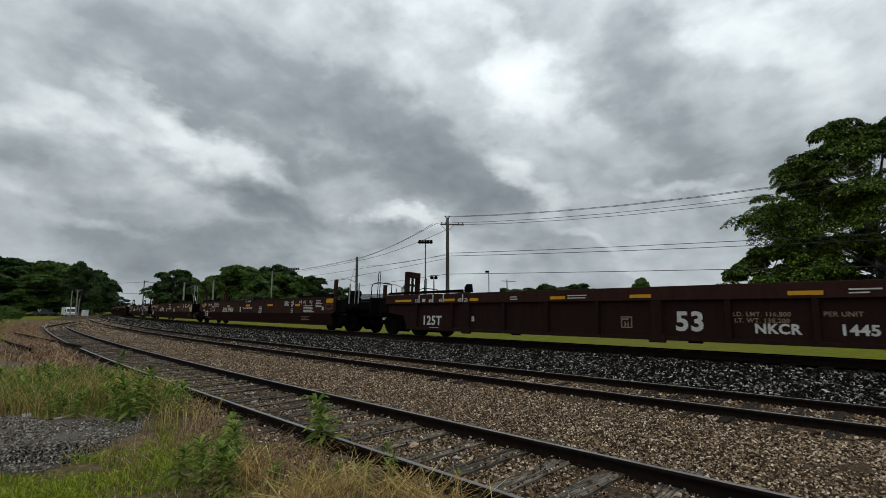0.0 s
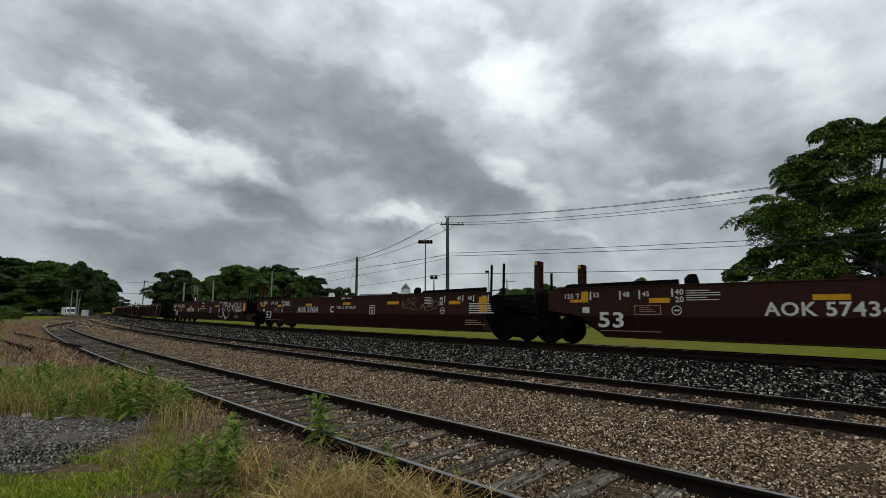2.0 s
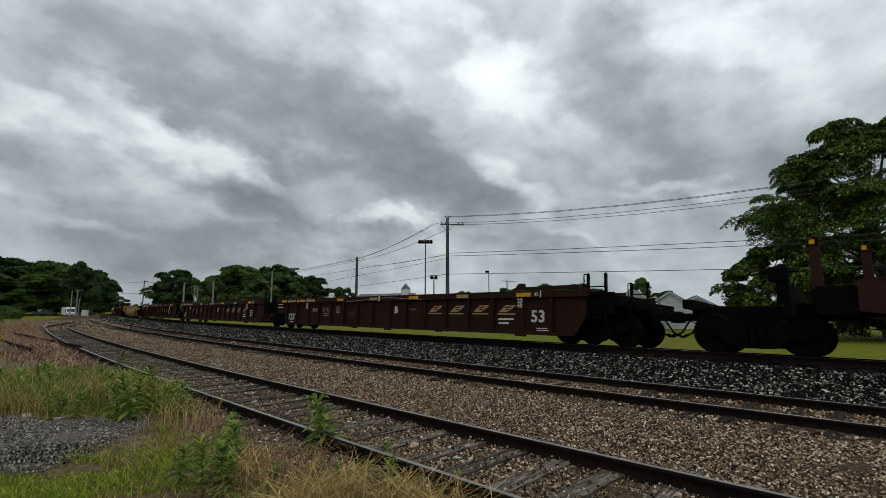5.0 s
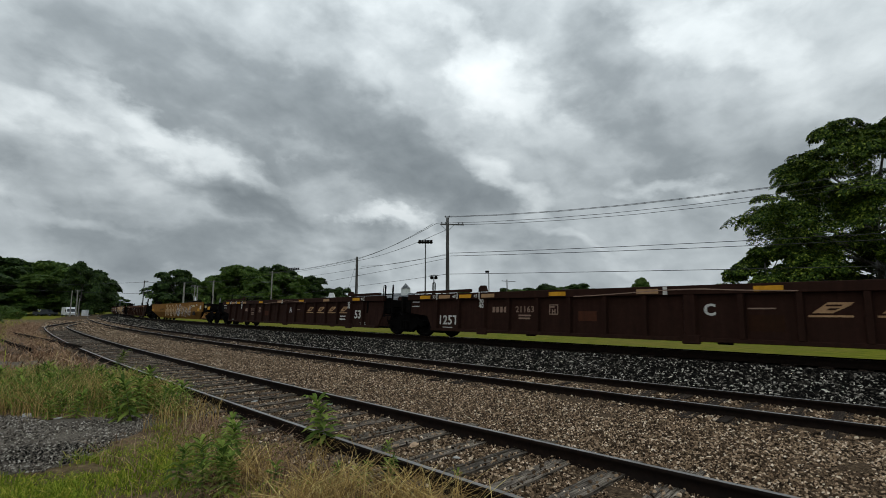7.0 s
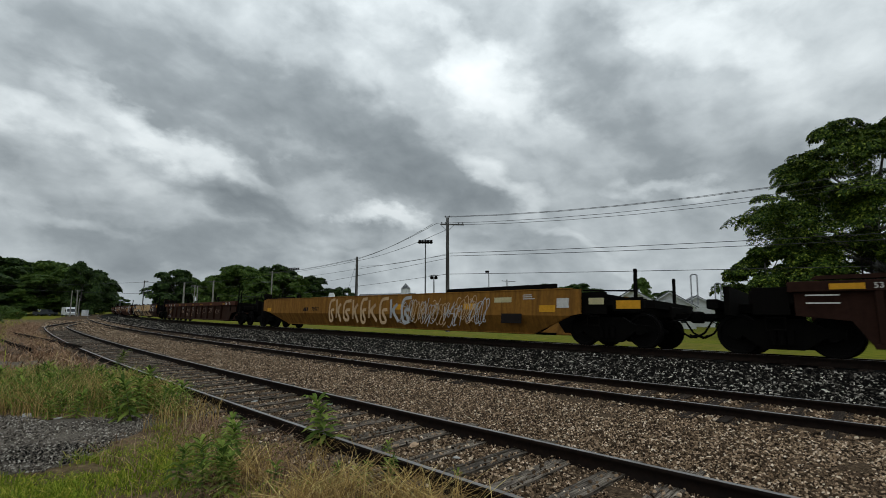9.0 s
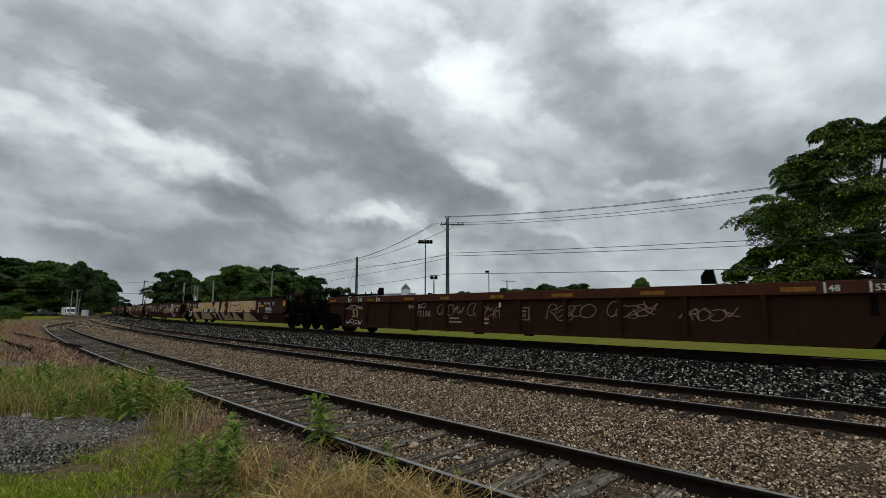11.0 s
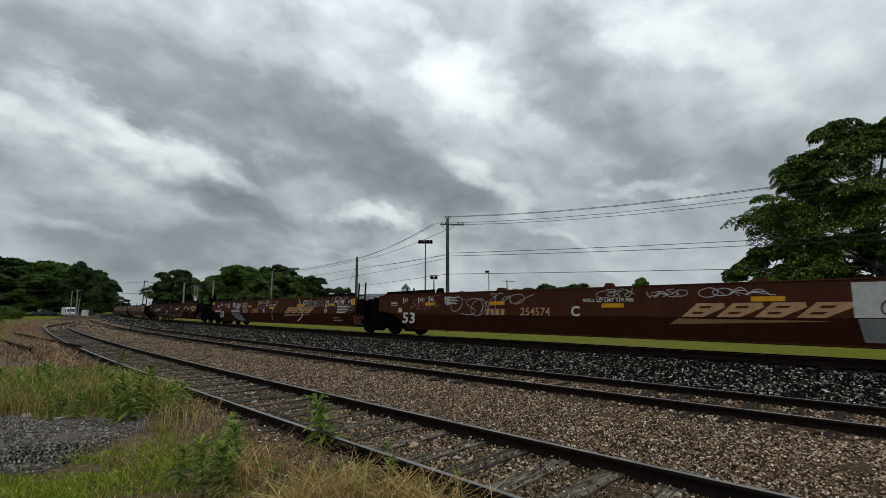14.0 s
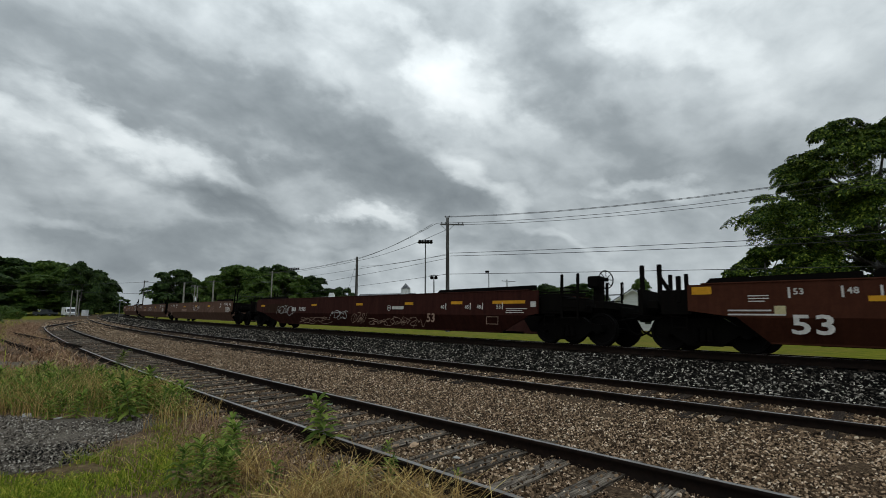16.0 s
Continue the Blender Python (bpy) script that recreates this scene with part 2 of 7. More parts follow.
# ---------- ground: one sheet to the horizon ----------
def ground():
    k = np.linspace(-1, 1, 221)
    ax = np.sign(k) * (abs(k) * 26 + abs(k) ** 5 * 3800)
    gx, gy = np.meshgrid(ax, ax + 10)
    z = ground_height(gx, gy)
    V = np.stack([gx.ravel(), gy.ravel(), z], 1)
    n = len(ax)
    i = np.arange((n - 1) * n).reshape(n - 1, n)[:, :-1].ravel()
    F = np.stack([i, i + 1, i + n + 1, i + n], 1)
    ob = new("ground", tri_mesh("ground", V, F, [M_EARTH]))
    return tagged(ob, "mown grass and bare earth around the railway", "ground", kind="structure")


ground()


# ---------- ballast bed ----------
def ballast_bed():
    offs = np.concatenate([np.arange(-4.2, -1.6, 0.2), np.arange(-1.6, 1.8, 0.4), np.arange(1.8, 11.1, 0.15)])
    ss = np.concatenate([np.arange(-24, 30, 0.25), np.arange(30, 200, 1.5)])
    S, O = np.meshgrid(ss, offs, indexing="ij")
    x, y, h = line(S, O)
    rng = np.random.default_rng(3)
    z = bed_height(O) + rng.normal(0, 0.008, O.shape) + 0.015 * np.sin(S * 1.7 + O * 2.3) * np.sin(S * 0.6 - O)
    edge = (O > 10.85) | (O < -4.0)
    z = np.where(edge, z - 0.06, z)
    V = np.stack([x.ravel(), y.ravel(), z.ravel()], 1)
    a, b = S.shape
    i = (np.arange(a - 1)[:, None] * b + np.arange(b - 1)[None]).ravel()
    F = np.stack([i, i + 1, i + b + 1, i + b], 1)
    o = O.ravel()[i]
    wob = 0.18 * np.sin(S.ravel()[i] * 2.1) + 0.1 * np.sin(S.ravel()[i] * 5.3)
    idx = (o + wob > 3.55).astype(int)
    ob = new("ballast_bed", tri_mesh("ballast_bed", V, F, [M_DARK, M_TAN], idx))
    return tagged(ob, "tan fouled gravel rising to dark crushed-stone main line ballast", "ballast", kind="structure")


ballast_bed()


# ---------- rails and ties ----------
RAIL = [(-0.07, 0.0), (0.07, 0.0), (0.07, 0.012), (0.012, 0.03), (0.012, 0.125), (0.036, 0.135), (0.036, 0.165), (0.026, 0.172),
        (-0.026, 0.172), (-0.036, 0.165), (-0.036, 0.135), (-0.012, 0.125), (-0.012, 0.03), (-0.07, 0.012)]


def rail_mesh(off_at, side, top, lo, hi, cant=0.0):
    top = top - (cant if side < 0 else 0.0)
    ss = np.concatenate([np.arange(lo, 40, 0.8), np.arange(40, hi, 2.0)])
    V, F, idx = [], [], []
    n = len(RAIL)
    for s in ss:
        for a, z in RAIL:
            x, y, h = line(s, float(off_at(s)) + side * 0.755 + a)
            V.append((float(x), float(y), top - 0.172 + z))
    for i in range(len(ss) - 1):
        for k in range(n):
            F.append((i * n + k, i * n + (k + 1) % n, (i + 1) * n + (k + 1) % n, (i + 1) * n + k))
            idx.append(1 if k in (7,) else 0)
    F_ = np.array(F)
    return tri_mesh("rail", V, F_, [M_RAIL, M_RAILTOP], idx)


def tie_mesh(seed, material):
    """A sleeper split along its grain: strips of uneven height and length with open cracks between them."""
    rng = random.Random(seed)
    bm = shape()
    edges = [-0.115] + sorted(rng.uniform(-0.085, 0.085) for _ in range(4)) + [0.115]
    for p, q in zip(edges, edges[1:]):
        if q - p > 0.012:
            box(bm, p + 0.0025, q - 0.0025, -1.3 + rng.uniform(-0.06, 0.1), 1.3 + rng.uniform(-0.1, 0.06), -0.17, -rng.uniform(0.0, 0.018))
    for v in bm.verts:
        v.co += Vector((rng.uniform(-0.005, 0.005), 0, rng.uniform(-0.006, 0.004)))
    me = bpy.data.meshes.new("tie")
    bm.to_mesh(me)
    bm.free()
    me.materials.append(material)
    return me


M_TIE_DARK = surface("oil_soaked_tie", [(0.36, (0.008, 0.006, 0.005)), (0.5, (0.032, 0.022, 0.016)), (0.68, (0.09, 0.068, 0.05))], 7, 0.95, 0, (10, 0.7, 10),
                     stain=(0.015, 0.011, 0.009), stain_scale=1.0, stain_amount=0.6, relief=0.9, depth=0.015, vary=0.35, spec=0.1)
TIE_S = []
TIES = [tie_mesh(i, M_TIE) for i in range(7)]
TIES_DARK = [tie_mesh(i, M_TIE_DARK) for i in range(7)]


def track(label, off_at, top, lo, hi, tie_lo, tie_hi, sunk, step, cant=0.0):
    base = new("railway_track")
    tagged(base, label, "railway track", "railway tracks", "structure")
    for side in (-1, 1):
        r = new("rail", rail_mesh(off_at, side, top, lo, hi, cant))
        r.parent = base
    rng = random.Random(int(top * 100))
    s, made = tie_lo, 0
    while s < tie_hi and made < 290:
        x, y, h = line(s, float(off_at(s)) + rng.uniform(-0.05, 0.05))
        t = new("tie", (TIES if top == TOP1 else TIES_DARK)[rng.randrange(7)])
        t.parent = base
        t.matrix_basis = pose(float(x), float(y), top - 0.172 - sunk - cant / 2 + rng.uniform(-0.012, 0.008), rng.uniform(-0.6, 0.6) - math.degrees(cant / 1.51), rng.uniform(-1, 1),
                              -math.degrees(float(h)) + rng.uniform(-1.6, 1.6))
        if top == TOP1:
            TIE_S.append(s)
        s += step * rng.uniform(0.93, 1.07)
        made += 1
    return base


track("main line track of polished rails on dark ballast", lambda s: 0.0, TOP0, -24, 200, -16, 90, 0.004, 0.6, CANT)
track("rusty middle siding half buried in gravel", lambda s: OFF2, TOP2, -24, 200, -12, 90, -0.05, 0.56)
track("old siding with weathered wooden ties and worn rails", off1, TOP1, -24, 92, -6, 92, -0.045, 0.56)

# ---------- train materials ----------
def paint(name, col, dirt, streak=0.5, rough=0.5, chips=None):
    """Old freight-car paint: mottled, with rain streaks and grime."""
    m, n, l, b = mat(name)
    o = object_space(n)
    fine = noise_node(n, l, 9, 8, 0.7, o)
    c1 = ramp(n, [(0.3, tuple(c * 0.78 for c in col)), (0.7, tuple(c * 1.18 for c in col))])
    l.new(fine.outputs[0], c1.inputs[0])
    run = noise_node(n, l, 2.2, 6, 0.65, mapped(n, l, o, (3.2, 1, 0.35)), 0.4)
    lim = ramp(n, [(0.40, (0, 0, 0)), (0.72, (1, 1, 1))])
    l.new(run.outputs[0], lim.inputs[0])
    k = n.new("ShaderNodeMath")
    k.operation = "MULTIPLY"
    k.inputs[1].default_value = streak
    l.new(lim.outputs[0], k.inputs[0])
    out = mix(n, l, k.outputs[0], c1.outputs[0], dirt)
    spots = noise_node(n, l, 3.1, 9, 0.75, o, 1.2)
    sl = ramp(n, [(0.66, (0, 0, 0)), (0.70, (0.8, 0.8, 0.8))])
    l.new(spots.outputs[0], sl.inputs[0])
    out = mix(n, l, sl.outputs[0], out, chips or tuple(c * 0.5 for c in col))
    l.new(out, b.inputs["Base Color"])
    r = ramp(n, [(0.3, (min(1, rough + 0.2),) * 3), (0.7, (min(1, rough + 0.4),) * 3)])
    l.new(run.outputs[0], r.inputs[0])
    l.new(r.outputs[0], b.inputs["Roughness"])
    b.inputs["Specular IOR Level"].default_value = 0.06
    bump(n, l, fine.outputs[0], b, 0.15, 0.004)
    return m


P_MAROON = paint("maroon_brown_paint", (0.039, 0.0165, 0.012), (0.019, 0.0105, 0.0082), 0.45)
# P_MAROON darkened: the shade of the recessed panels is in the paint
P_DARKMAROON = paint("recess_shade_maroon_paint", (0.024, 0.0112, 0.0082), (0.012, 0.0072, 0.0058), 0.5)
P_BROWN = paint("faded_brown_paint", (0.031, 0.0135, 0.0092), (0.014, 0.008, 0.006), 0.5)
P_RUST = paint("oxide_red_paint", (0.064, 0.0215, 0.0118), (0.034, 0.013, 0.0085), 0.5)
P_RED = paint("dusty_red_paint", (0.125, 0.07, 0.048), (0.065, 0.034, 0.024), 0.7)
P_OLDRED = paint("sooty_red_paint", (0.045, 0.0135, 0.0095), (0.013, 0.008, 0.007), 0.6)
P_ORANGE = paint("yellow_orange_paint", (0.27, 0.125, 0.024), (0.085, 0.04, 0.015), 0.75, chips=(0.10, 0.045, 0.02))
P_GREY = paint("rusty_grey_brown_paint", (0.033, 0.0135, 0.0066), (0.016, 0.009, 0.0065), 0.6)
P_RUSTCHORD = paint("rust_streaked_chord", (0.072, 0.026, 0.014), (0.035, 0.017, 0.012), 0.6)
P_CREAM = paint("cream_spray_paint", (0.54, 0.37, 0.21), (0.40, 0.25, 0.13), 0.45, 0.6, (0.30, 0.22, 0.15))
P_WHITE = paint("chalky_white_marking", (0.60, 0.58, 0.54), (0.36, 0.33, 0.30), 0.4, 0.7)
P_DIM = paint("faded_marking", (0.30, 0.20, 0.15), (0.18, 0.11, 0.08), 0.5, 0.7)
P_TAN = paint("tan_lettering", (0.42, 0.25, 0.13), (0.26, 0.15, 0.08), 0.4, 0.6)
P_SPRAY = paint("white_spray_paint", (0.46, 0.45, 0.43), (0.30, 0.27, 0.25), 0.4, 0.65)
P_SILVER = paint("silver_spray_paint", (0.33, 0.34, 0.35), (0.16, 0.15, 0.14), 0.5, 0.5)
P_INK = paint("black_spray_paint", (0.016, 0.013, 0.012), (0.03, 0.022, 0.018), 0.3)
P_YELLOW = paint("yellow_reflector", (0.62, 0.30, 0.025), (0.40, 0.19, 0.02), 0.35, 0.45)
P_PALE = paint("pale_yellow_panel", (0.52, 0.46, 0.26), (0.40, 0.33, 0.2), 0.4)
# steel set nearly black: undercar shade is in the colour, besides the grime
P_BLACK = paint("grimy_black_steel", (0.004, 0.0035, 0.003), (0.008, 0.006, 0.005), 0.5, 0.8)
P_TRUCK = paint("oily_truck_steel_in_shade", (0.003, 0.0028, 0.0025), (0.006, 0.005, 0.004), 0.5, 0.85)
P_TREAD = plain("worn_wheel_in_shade", (0.005, 0.0042, 0.004), 0.85, 0.0, 0.08)

CACHE = {}


def shared(key, build, material, smooth=False):
    """Mesh data that alike parts share."""
    k = (key, material.name)
    if k not in CACHE:
        bm = shape()
        build(bm)
        bmesh.ops.recalc_face_normals(bm, faces=bm.faces)
        me = bpy.data.meshes.new(key)
        bm.to_mesh(me)
        bm.free()
        me.materials.append(material)
        if smooth:
            me.shade_smooth()
        CACHE[k] = me
    return CACHE[k]


def place(name, me, parent, x=0, y=0, z=0, rx=0, ry=0, rz=0, label=""):
    ob = new(name, me)
    ob.parent = parent
    ob.matrix_basis = pose(x, y, z, rx, ry, rz)
    return tagged(ob, label) if label else ob


# ---------- lettering ----------
TEXTS = {}


def text_mesh(words, size, material, slant=0.0, bold=0.0, wide=1.0):
    k = (words, size, material.name, slant, bold, wide)
    if k in TEXTS:
        return TEXTS[k]
    c = bpy.data.curves.new("lettering", "FONT")
    c.body, c.size, c.align_x, c.align_y = words, size * 1.38, "CENTER", "CENTER"
    c.extrude, c.resolution_u, c.shear, c.offset = 0.002, 3, slant, bold
    c.space_character = 1.08
    ob = new("lettering", c)
    dg = bpy.context.evaluated_depsgraph_get()
    me = bpy.data.meshes.new_from_object(ob.evaluated_get(dg))
    bpy.data.objects.remove(ob)
    bpy.data.curves.remove(c)
    me.transform(Matrix.Diagonal((wide, 1, 1, 1)))
    me.materials.clear()
    me.materials.append(material)
    TEXTS[k] = me
    return me


FACE = -1.506     # the painted face of a side wall, towards the viewer


def letters(car, x, z, words, size, material=None, face=FACE, slant=0.0, bold=0.006, wide=1.0):
    me = text_mesh(words, size, material or P_WHITE, slant, bold, wide)
    return place("lettering", me, car, x, face, z, 90)


def panel(car, name, x0, x1, z0, z1, material, face=FACE, label=""):
    bm = shape()
    box(bm, x0, x1, face - 0.003, face + 0.004, z0, z1)
    return part(name, bm, material, car, label)


def flat(car, name, pts, material, face=FACE):
    """A painted shape on the side, from its outline in x and z."""
    bm = shape()
    prism(bm, pts, "y", face - 0.003, face + 0.003)
    return part(name, bm, material, car)


def bars(car, x, z, w, rows, pitch=0.09, h=0.035, material=None, face=FACE, seed=1):
    """Small print that cannot be read, as plain bars."""
    rng = random.Random(seed + int(x * 10))
    bm = shape()
    for i in range(rows):
        a = x - w / 2
        box(bm, a, a + w * rng.uniform(0.6, 1.0), face - 0.003, face + 0.003, z - i * pitch - h / 2, z - i * pitch + h / 2)
    return part("small_print", bm, material or P_WHITE, car)


def blocks(car, x, z, w, h, n, material, face=FACE):
    """An owner's mark, as plain upright blocks, one to a letter."""
    for i in range(n):
        a = x - w / 2 + w * i / n
        flat(car, "owner_mark", [(a, z - h / 2), (a + w / n * 0.68, z - h / 2), (a + w / n * 0.74, z + h / 2), (a + w / n * 0.06, z + h / 2)], material, face)


def stroke(car, pts, w, material, face=FACE, w2=None, name="graffiti_stroke"):
    """A sprayed line through points, smoothed, with a changing width."""
    pts = [Vector((p[0], p[1])) for p in pts]
    for _ in range(2):
        q = [pts[0]]
        for a, b in zip(pts, pts[1:]):
            q += [a.lerp(b, 0.25), a.lerp(b, 0.75)]
        pts = q + [pts[-1]]
    bm = shape()
    L, R = [], []
    n = len(pts)
    for i, p in enumerate(pts):
        d = (pts[min(i + 1, n - 1)] - pts[max(i - 1, 0)])
        d = d.normalized() if d.length > 1e-6 else Vector((1, 0))
        s = Vector((-d.y, d.x)) * 0.5 * (w + ((w2 or w) - w) * i / n)
        L.append(bm.verts.new((p.x + s.x, face - 0.004, p.y + s.y)))
        R.append(bm.verts.new((p.x - s.x, face - 0.004, p.y - s.y)))
    for i in range(n - 1):
        bm.faces.new((L[i], L[i + 1], R[i + 1], R[i]))
    return part(name, bm, material, car)


def scrawl(car, x, z, w, h, loops, material, seed, face=FACE, thick=0.035):
    """A tag that cannot be read: one looping line."""
    rng = random.Random(seed)
    cell = w / loops
    for k in range(loops):
        a, b, r, d = x - w / 2 + (k - 0.3) * cell, cell * rng.uniform(1.1, 2.0), rng.uniform(0.75, 1.1) * h / 2, rng.uniform(-0.12, 0.12) * h
        at = lambda p: [(a + b * u + 0.25 * r * v, z + d + r * v) for u, v in p]
        kind = rng.randrange(6)
        if kind == 0:
            pts = [(0.9, 0.7), (0.4, 1.0), (0.0, 0.3), (0.1, -0.7), (0.6, -1.0), (1.0, -0.5)]
        elif kind == 1:
            pts = [(0.1, -1.0), (0.1, 1.0), (0.6, 0.9), (0.8, 0.4), (0.2, 0.0), (0.5, -0.2), (1.0, -1.0)]
        elif kind == 2:
            pts = [(0.5, 1.0), (0.0, 0.5), (0.0, -0.6), (0.5, -1.0), (0.95, -0.5), (0.95, 0.5), (0.5, 1.0), (0.3, 0.9)]
        elif kind == 3:
            pts = [(0.9, 0.8), (0.4, 1.0), (0.1, 0.5), (0.8, -0.3), (0.7, -0.9), (0.0, -0.9)]
        elif kind == 4:
            pts = [(0.0, 1.0), (0.35, -1.0), (0.55, 0.2), (0.75, -1.0), (1.2, 1.2)]
        else:
            pts = [(0.0, -1.0), (0.45, 1.0), (0.9, -1.0), (0.6, -0.1), (0.1, -0.1), (0.9, 0.1)]
        fu, fv = rng.choice((-1, 1)), rng.choice((-1, 1))
        pts = [(0.5 + fu * (u - 0.5), fv * v) for u, v in pts] + [(rng.uniform(0.2, 1.6), rng.uniform(-1.2, 1.2))]
        last = stroke(car, at(pts), thick * rng.uniform(0.5, 0.75), material, face, thick * 0.5)
    return last


# ---------- trucks and wheels ----------
WHEELS = []


def wheel_profile(bm, r, y):
    rings = [(r + 0.026, y - 0.075 if y > 0 else y + 0.075), (r + 0.026, y - 0.045 if y > 0 else y + 0.045), (r, y - 0.035 if y > 0 else y + 0.035),
             (r - 0.004, y + 0.06 if y > 0 else y - 0.06), (r - 0.06, y + 0.06 if y > 0 else y - 0.06), (r - 0.08, y + 0.02 if y > 0 else y - 0.02),
             (0.14, y + 0.0), (0.13, y + 0.08 if y > 0 else y - 0.08), (0.02, y + 0.08 if y > 0 else y - 0.08)]
    seg = 28
    rows = [[bm.verts.new((q * math.cos(2 * math.pi * k / seg), yy, q * math.sin(2 * math.pi * k / seg))) for k in range(seg)] for q, yy in rings]
    for a, b in zip(rows, rows[1:]):
        for k in range(seg):
            bm.faces.new((a[k], a[(k + 1) % seg], b[(k + 1) % seg], b[k]))
    bm.faces.new(rows[0])
    bm.faces.new(rows[-1][::-1])


def build_wheelset(r):
    def go(bm):
        for y in (-0.755, 0.755):
            wheel_profile(bm, r, y)
        rod(bm, (0, -0.99, 0), (0, 0.99, 0), 0.075, seg=10)
        for y in (-1.0, 1.0):
            rod(bm, (0, y - 0.06, 0), (0, y + 0.06, 0), 0.13, seg=8)
    return go


def build_frame(r):
    def go(bm):
        w = 0.875
        out = [(-w - 0.2, 0.13), (-w + 0.16, 0.16), (-0.42, 0.34), (0.42, 0.34), (w - 0.16, 0.16), (w + 0.2, 0.13), (w + 0.2, -0.06), (w - 0.13, -0.05),
               (0.36, -0.32), (-0.36, -0.32), (-w + 0.13, -0.05), (-w - 0.2, -0.06)]
        prism(bm, [(a, z + r) for a, z in out], "y", -0.09, 0.09)
        for x in (-0.16, 0, 0.16):
            rod(bm, (x, -0.12, r - 0.22), (x, -0.12, r + 0.1), 0.065, seg=8)
    return go


def build_bolster(r):
    def go(bm):
        box(bm, -0.2, 0.2, -0.95, 0.95, r + 0.05, r + 0.3, 0.03)
        rod(bm, (0, 0, r + 0.28), (0, 0, r + 0.42), 0.2, seg=14)
    return go


def build_brake(r):
    def go(bm):
        for s in (-1, 1):
            box(bm, s * 0.36 - 0.05, s * 0.36 + 0.05, -0.8, 0.8, r - 0.12, r - 0.04)
            for y in (-0.755, 0.755):
                box(bm, s * 0.42 - 0.04, s * 0.42 + 0.04, y - 0.05, y + 0.05, r - 0.2, r + 0.08, 0.01)
    return go


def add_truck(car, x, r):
    t = place("truck", shared("truck_bolster", build_bolster(r), P_TRUCK), car, x, label="grimy cast-steel truck, near black with undercar shade in its colour")
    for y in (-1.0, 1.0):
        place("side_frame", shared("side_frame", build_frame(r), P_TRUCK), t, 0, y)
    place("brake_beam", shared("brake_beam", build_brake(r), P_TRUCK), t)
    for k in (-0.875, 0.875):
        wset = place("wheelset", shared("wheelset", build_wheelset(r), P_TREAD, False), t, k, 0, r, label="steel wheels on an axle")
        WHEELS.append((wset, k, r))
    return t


# ---------- car parts ----------
TOPZ, FOLD, BOT, TUCK = 1.55, 0.80, 0.25, 0.36


def smooth_wall(car, x0, x1, m, sign, cut0=0.55, cut1=0.35):
    """A flat-sided well wall: upright plate above, tucked-in plate below, ends cut away over the trucks."""
    bm = shape()
    y0, y1 = 1.5 * sign, 1.42 * sign
    prism(bm, [(x0, FOLD + 0.14), (x0 + 1.0, FOLD), (x1 - 0.3, FOLD), (x1, FOLD + 0.06), (x1, TOPZ), (x0, TOPZ)], "y", y0, y1)
    up = part("side_wall", bm, m, car)
    bm = shape()
    a, b, c, d = x0 + 1.0, x1 - 0.3, x1 - 0.3 - cut1, x0 + 1.0 + cut0
    o = [(a, y0, FOLD), (b, y0, FOLD), (c, y0 - sign * TUCK, BOT), (d, y0 - sign * TUCK, BOT)]
    i = [(p[0], p[1] - sign * 0.07, p[2]) for p in o]
    O, I = [bm.verts.new(p) for p in o], [bm.verts.new(p) for p in i]
    bm.faces.new(O)
    bm.faces.new(I[::-1])
    for k in range(4):
        bm.faces.new((O[k], O[(k + 1) % 4], I[(k + 1) % 4], I[k]))
    part("lower_side", bm, m, car)
    bm = shape()
    box(bm, x0 + 0.3, x1 - 0.3, y0 + sign * 0.022, y1 - sign * 0.1, TOPZ, TOPZ + 0.035, 0.008)
    part("top_chord", bm, m, car)
    bm = shape()
    box(bm, d, c, y0 - sign * (TUCK + 0.13), y0 - sign * (TUCK - 0.02), BOT - 0.012, BOT + 0.03, 0.008)
    part("bottom_sill", bm, m, car)
    return up


def ribbed_wall(car, x0, x1, m, m_chord, sign, chord, ribs, wide, front_in=0.15):
    """A wall of recessed panels between upright posts under a deep top chord."""
    yo, yp = 1.5 * sign, 1.385 * sign
    bm = shape()
    prism(bm, [(x0 + 0.1, FOLD + 0.05), (x0 + 1.0, FOLD - 0.05), (x0 + 1.3, BOT), (x1 - front_in - 0.3, BOT), (x1 - front_in, FOLD - 0.05), (x1 - 0.1, FOLD + 0.05),
               (x1 - 0.1, TOPZ - 0.05), (x0 + 0.1, TOPZ - 0.05)], "y", yp, yp - sign * 0.05)
    part("side_wall", bm, m, car)
    bm = shape()
    box(bm, x0, x1, yo, yp - sign * 0.08, chord, TOPZ, 0.012)
    part("top_chord", bm, m_chord, car)
    bm = shape()
    box(bm, x0 + 1.3, x1 - front_in - 0.3, yo - sign * 0.02, yp - sign * 0.1, BOT - 0.03, BOT + 0.07, 0.01)
    part("bottom_sill", bm, m, car)
    for x in ribs:
        w = 0.17 if x in wide else 0.075
        me = shared("rib_%d_%d_%d" % (w * 1000, chord * 1000, sign), lambda bm: prism(bm, [(-w, yp), (w, yp), (w * 0.7, yo + sign * -0.005), (-w * 0.7, yo + sign * -0.005)], "z", BOT + 0.07, chord), m)
        place("rib", me, car, x)
        if w > 0.1:
            place("jacking_pad", shared("jacking_pad%d" % sign, lambda bm: box(bm, -0.2, 0.2, min(yo, yp), max(yo, yp), BOT - 0.09, BOT + 0.13, 0.02), m), car, x)


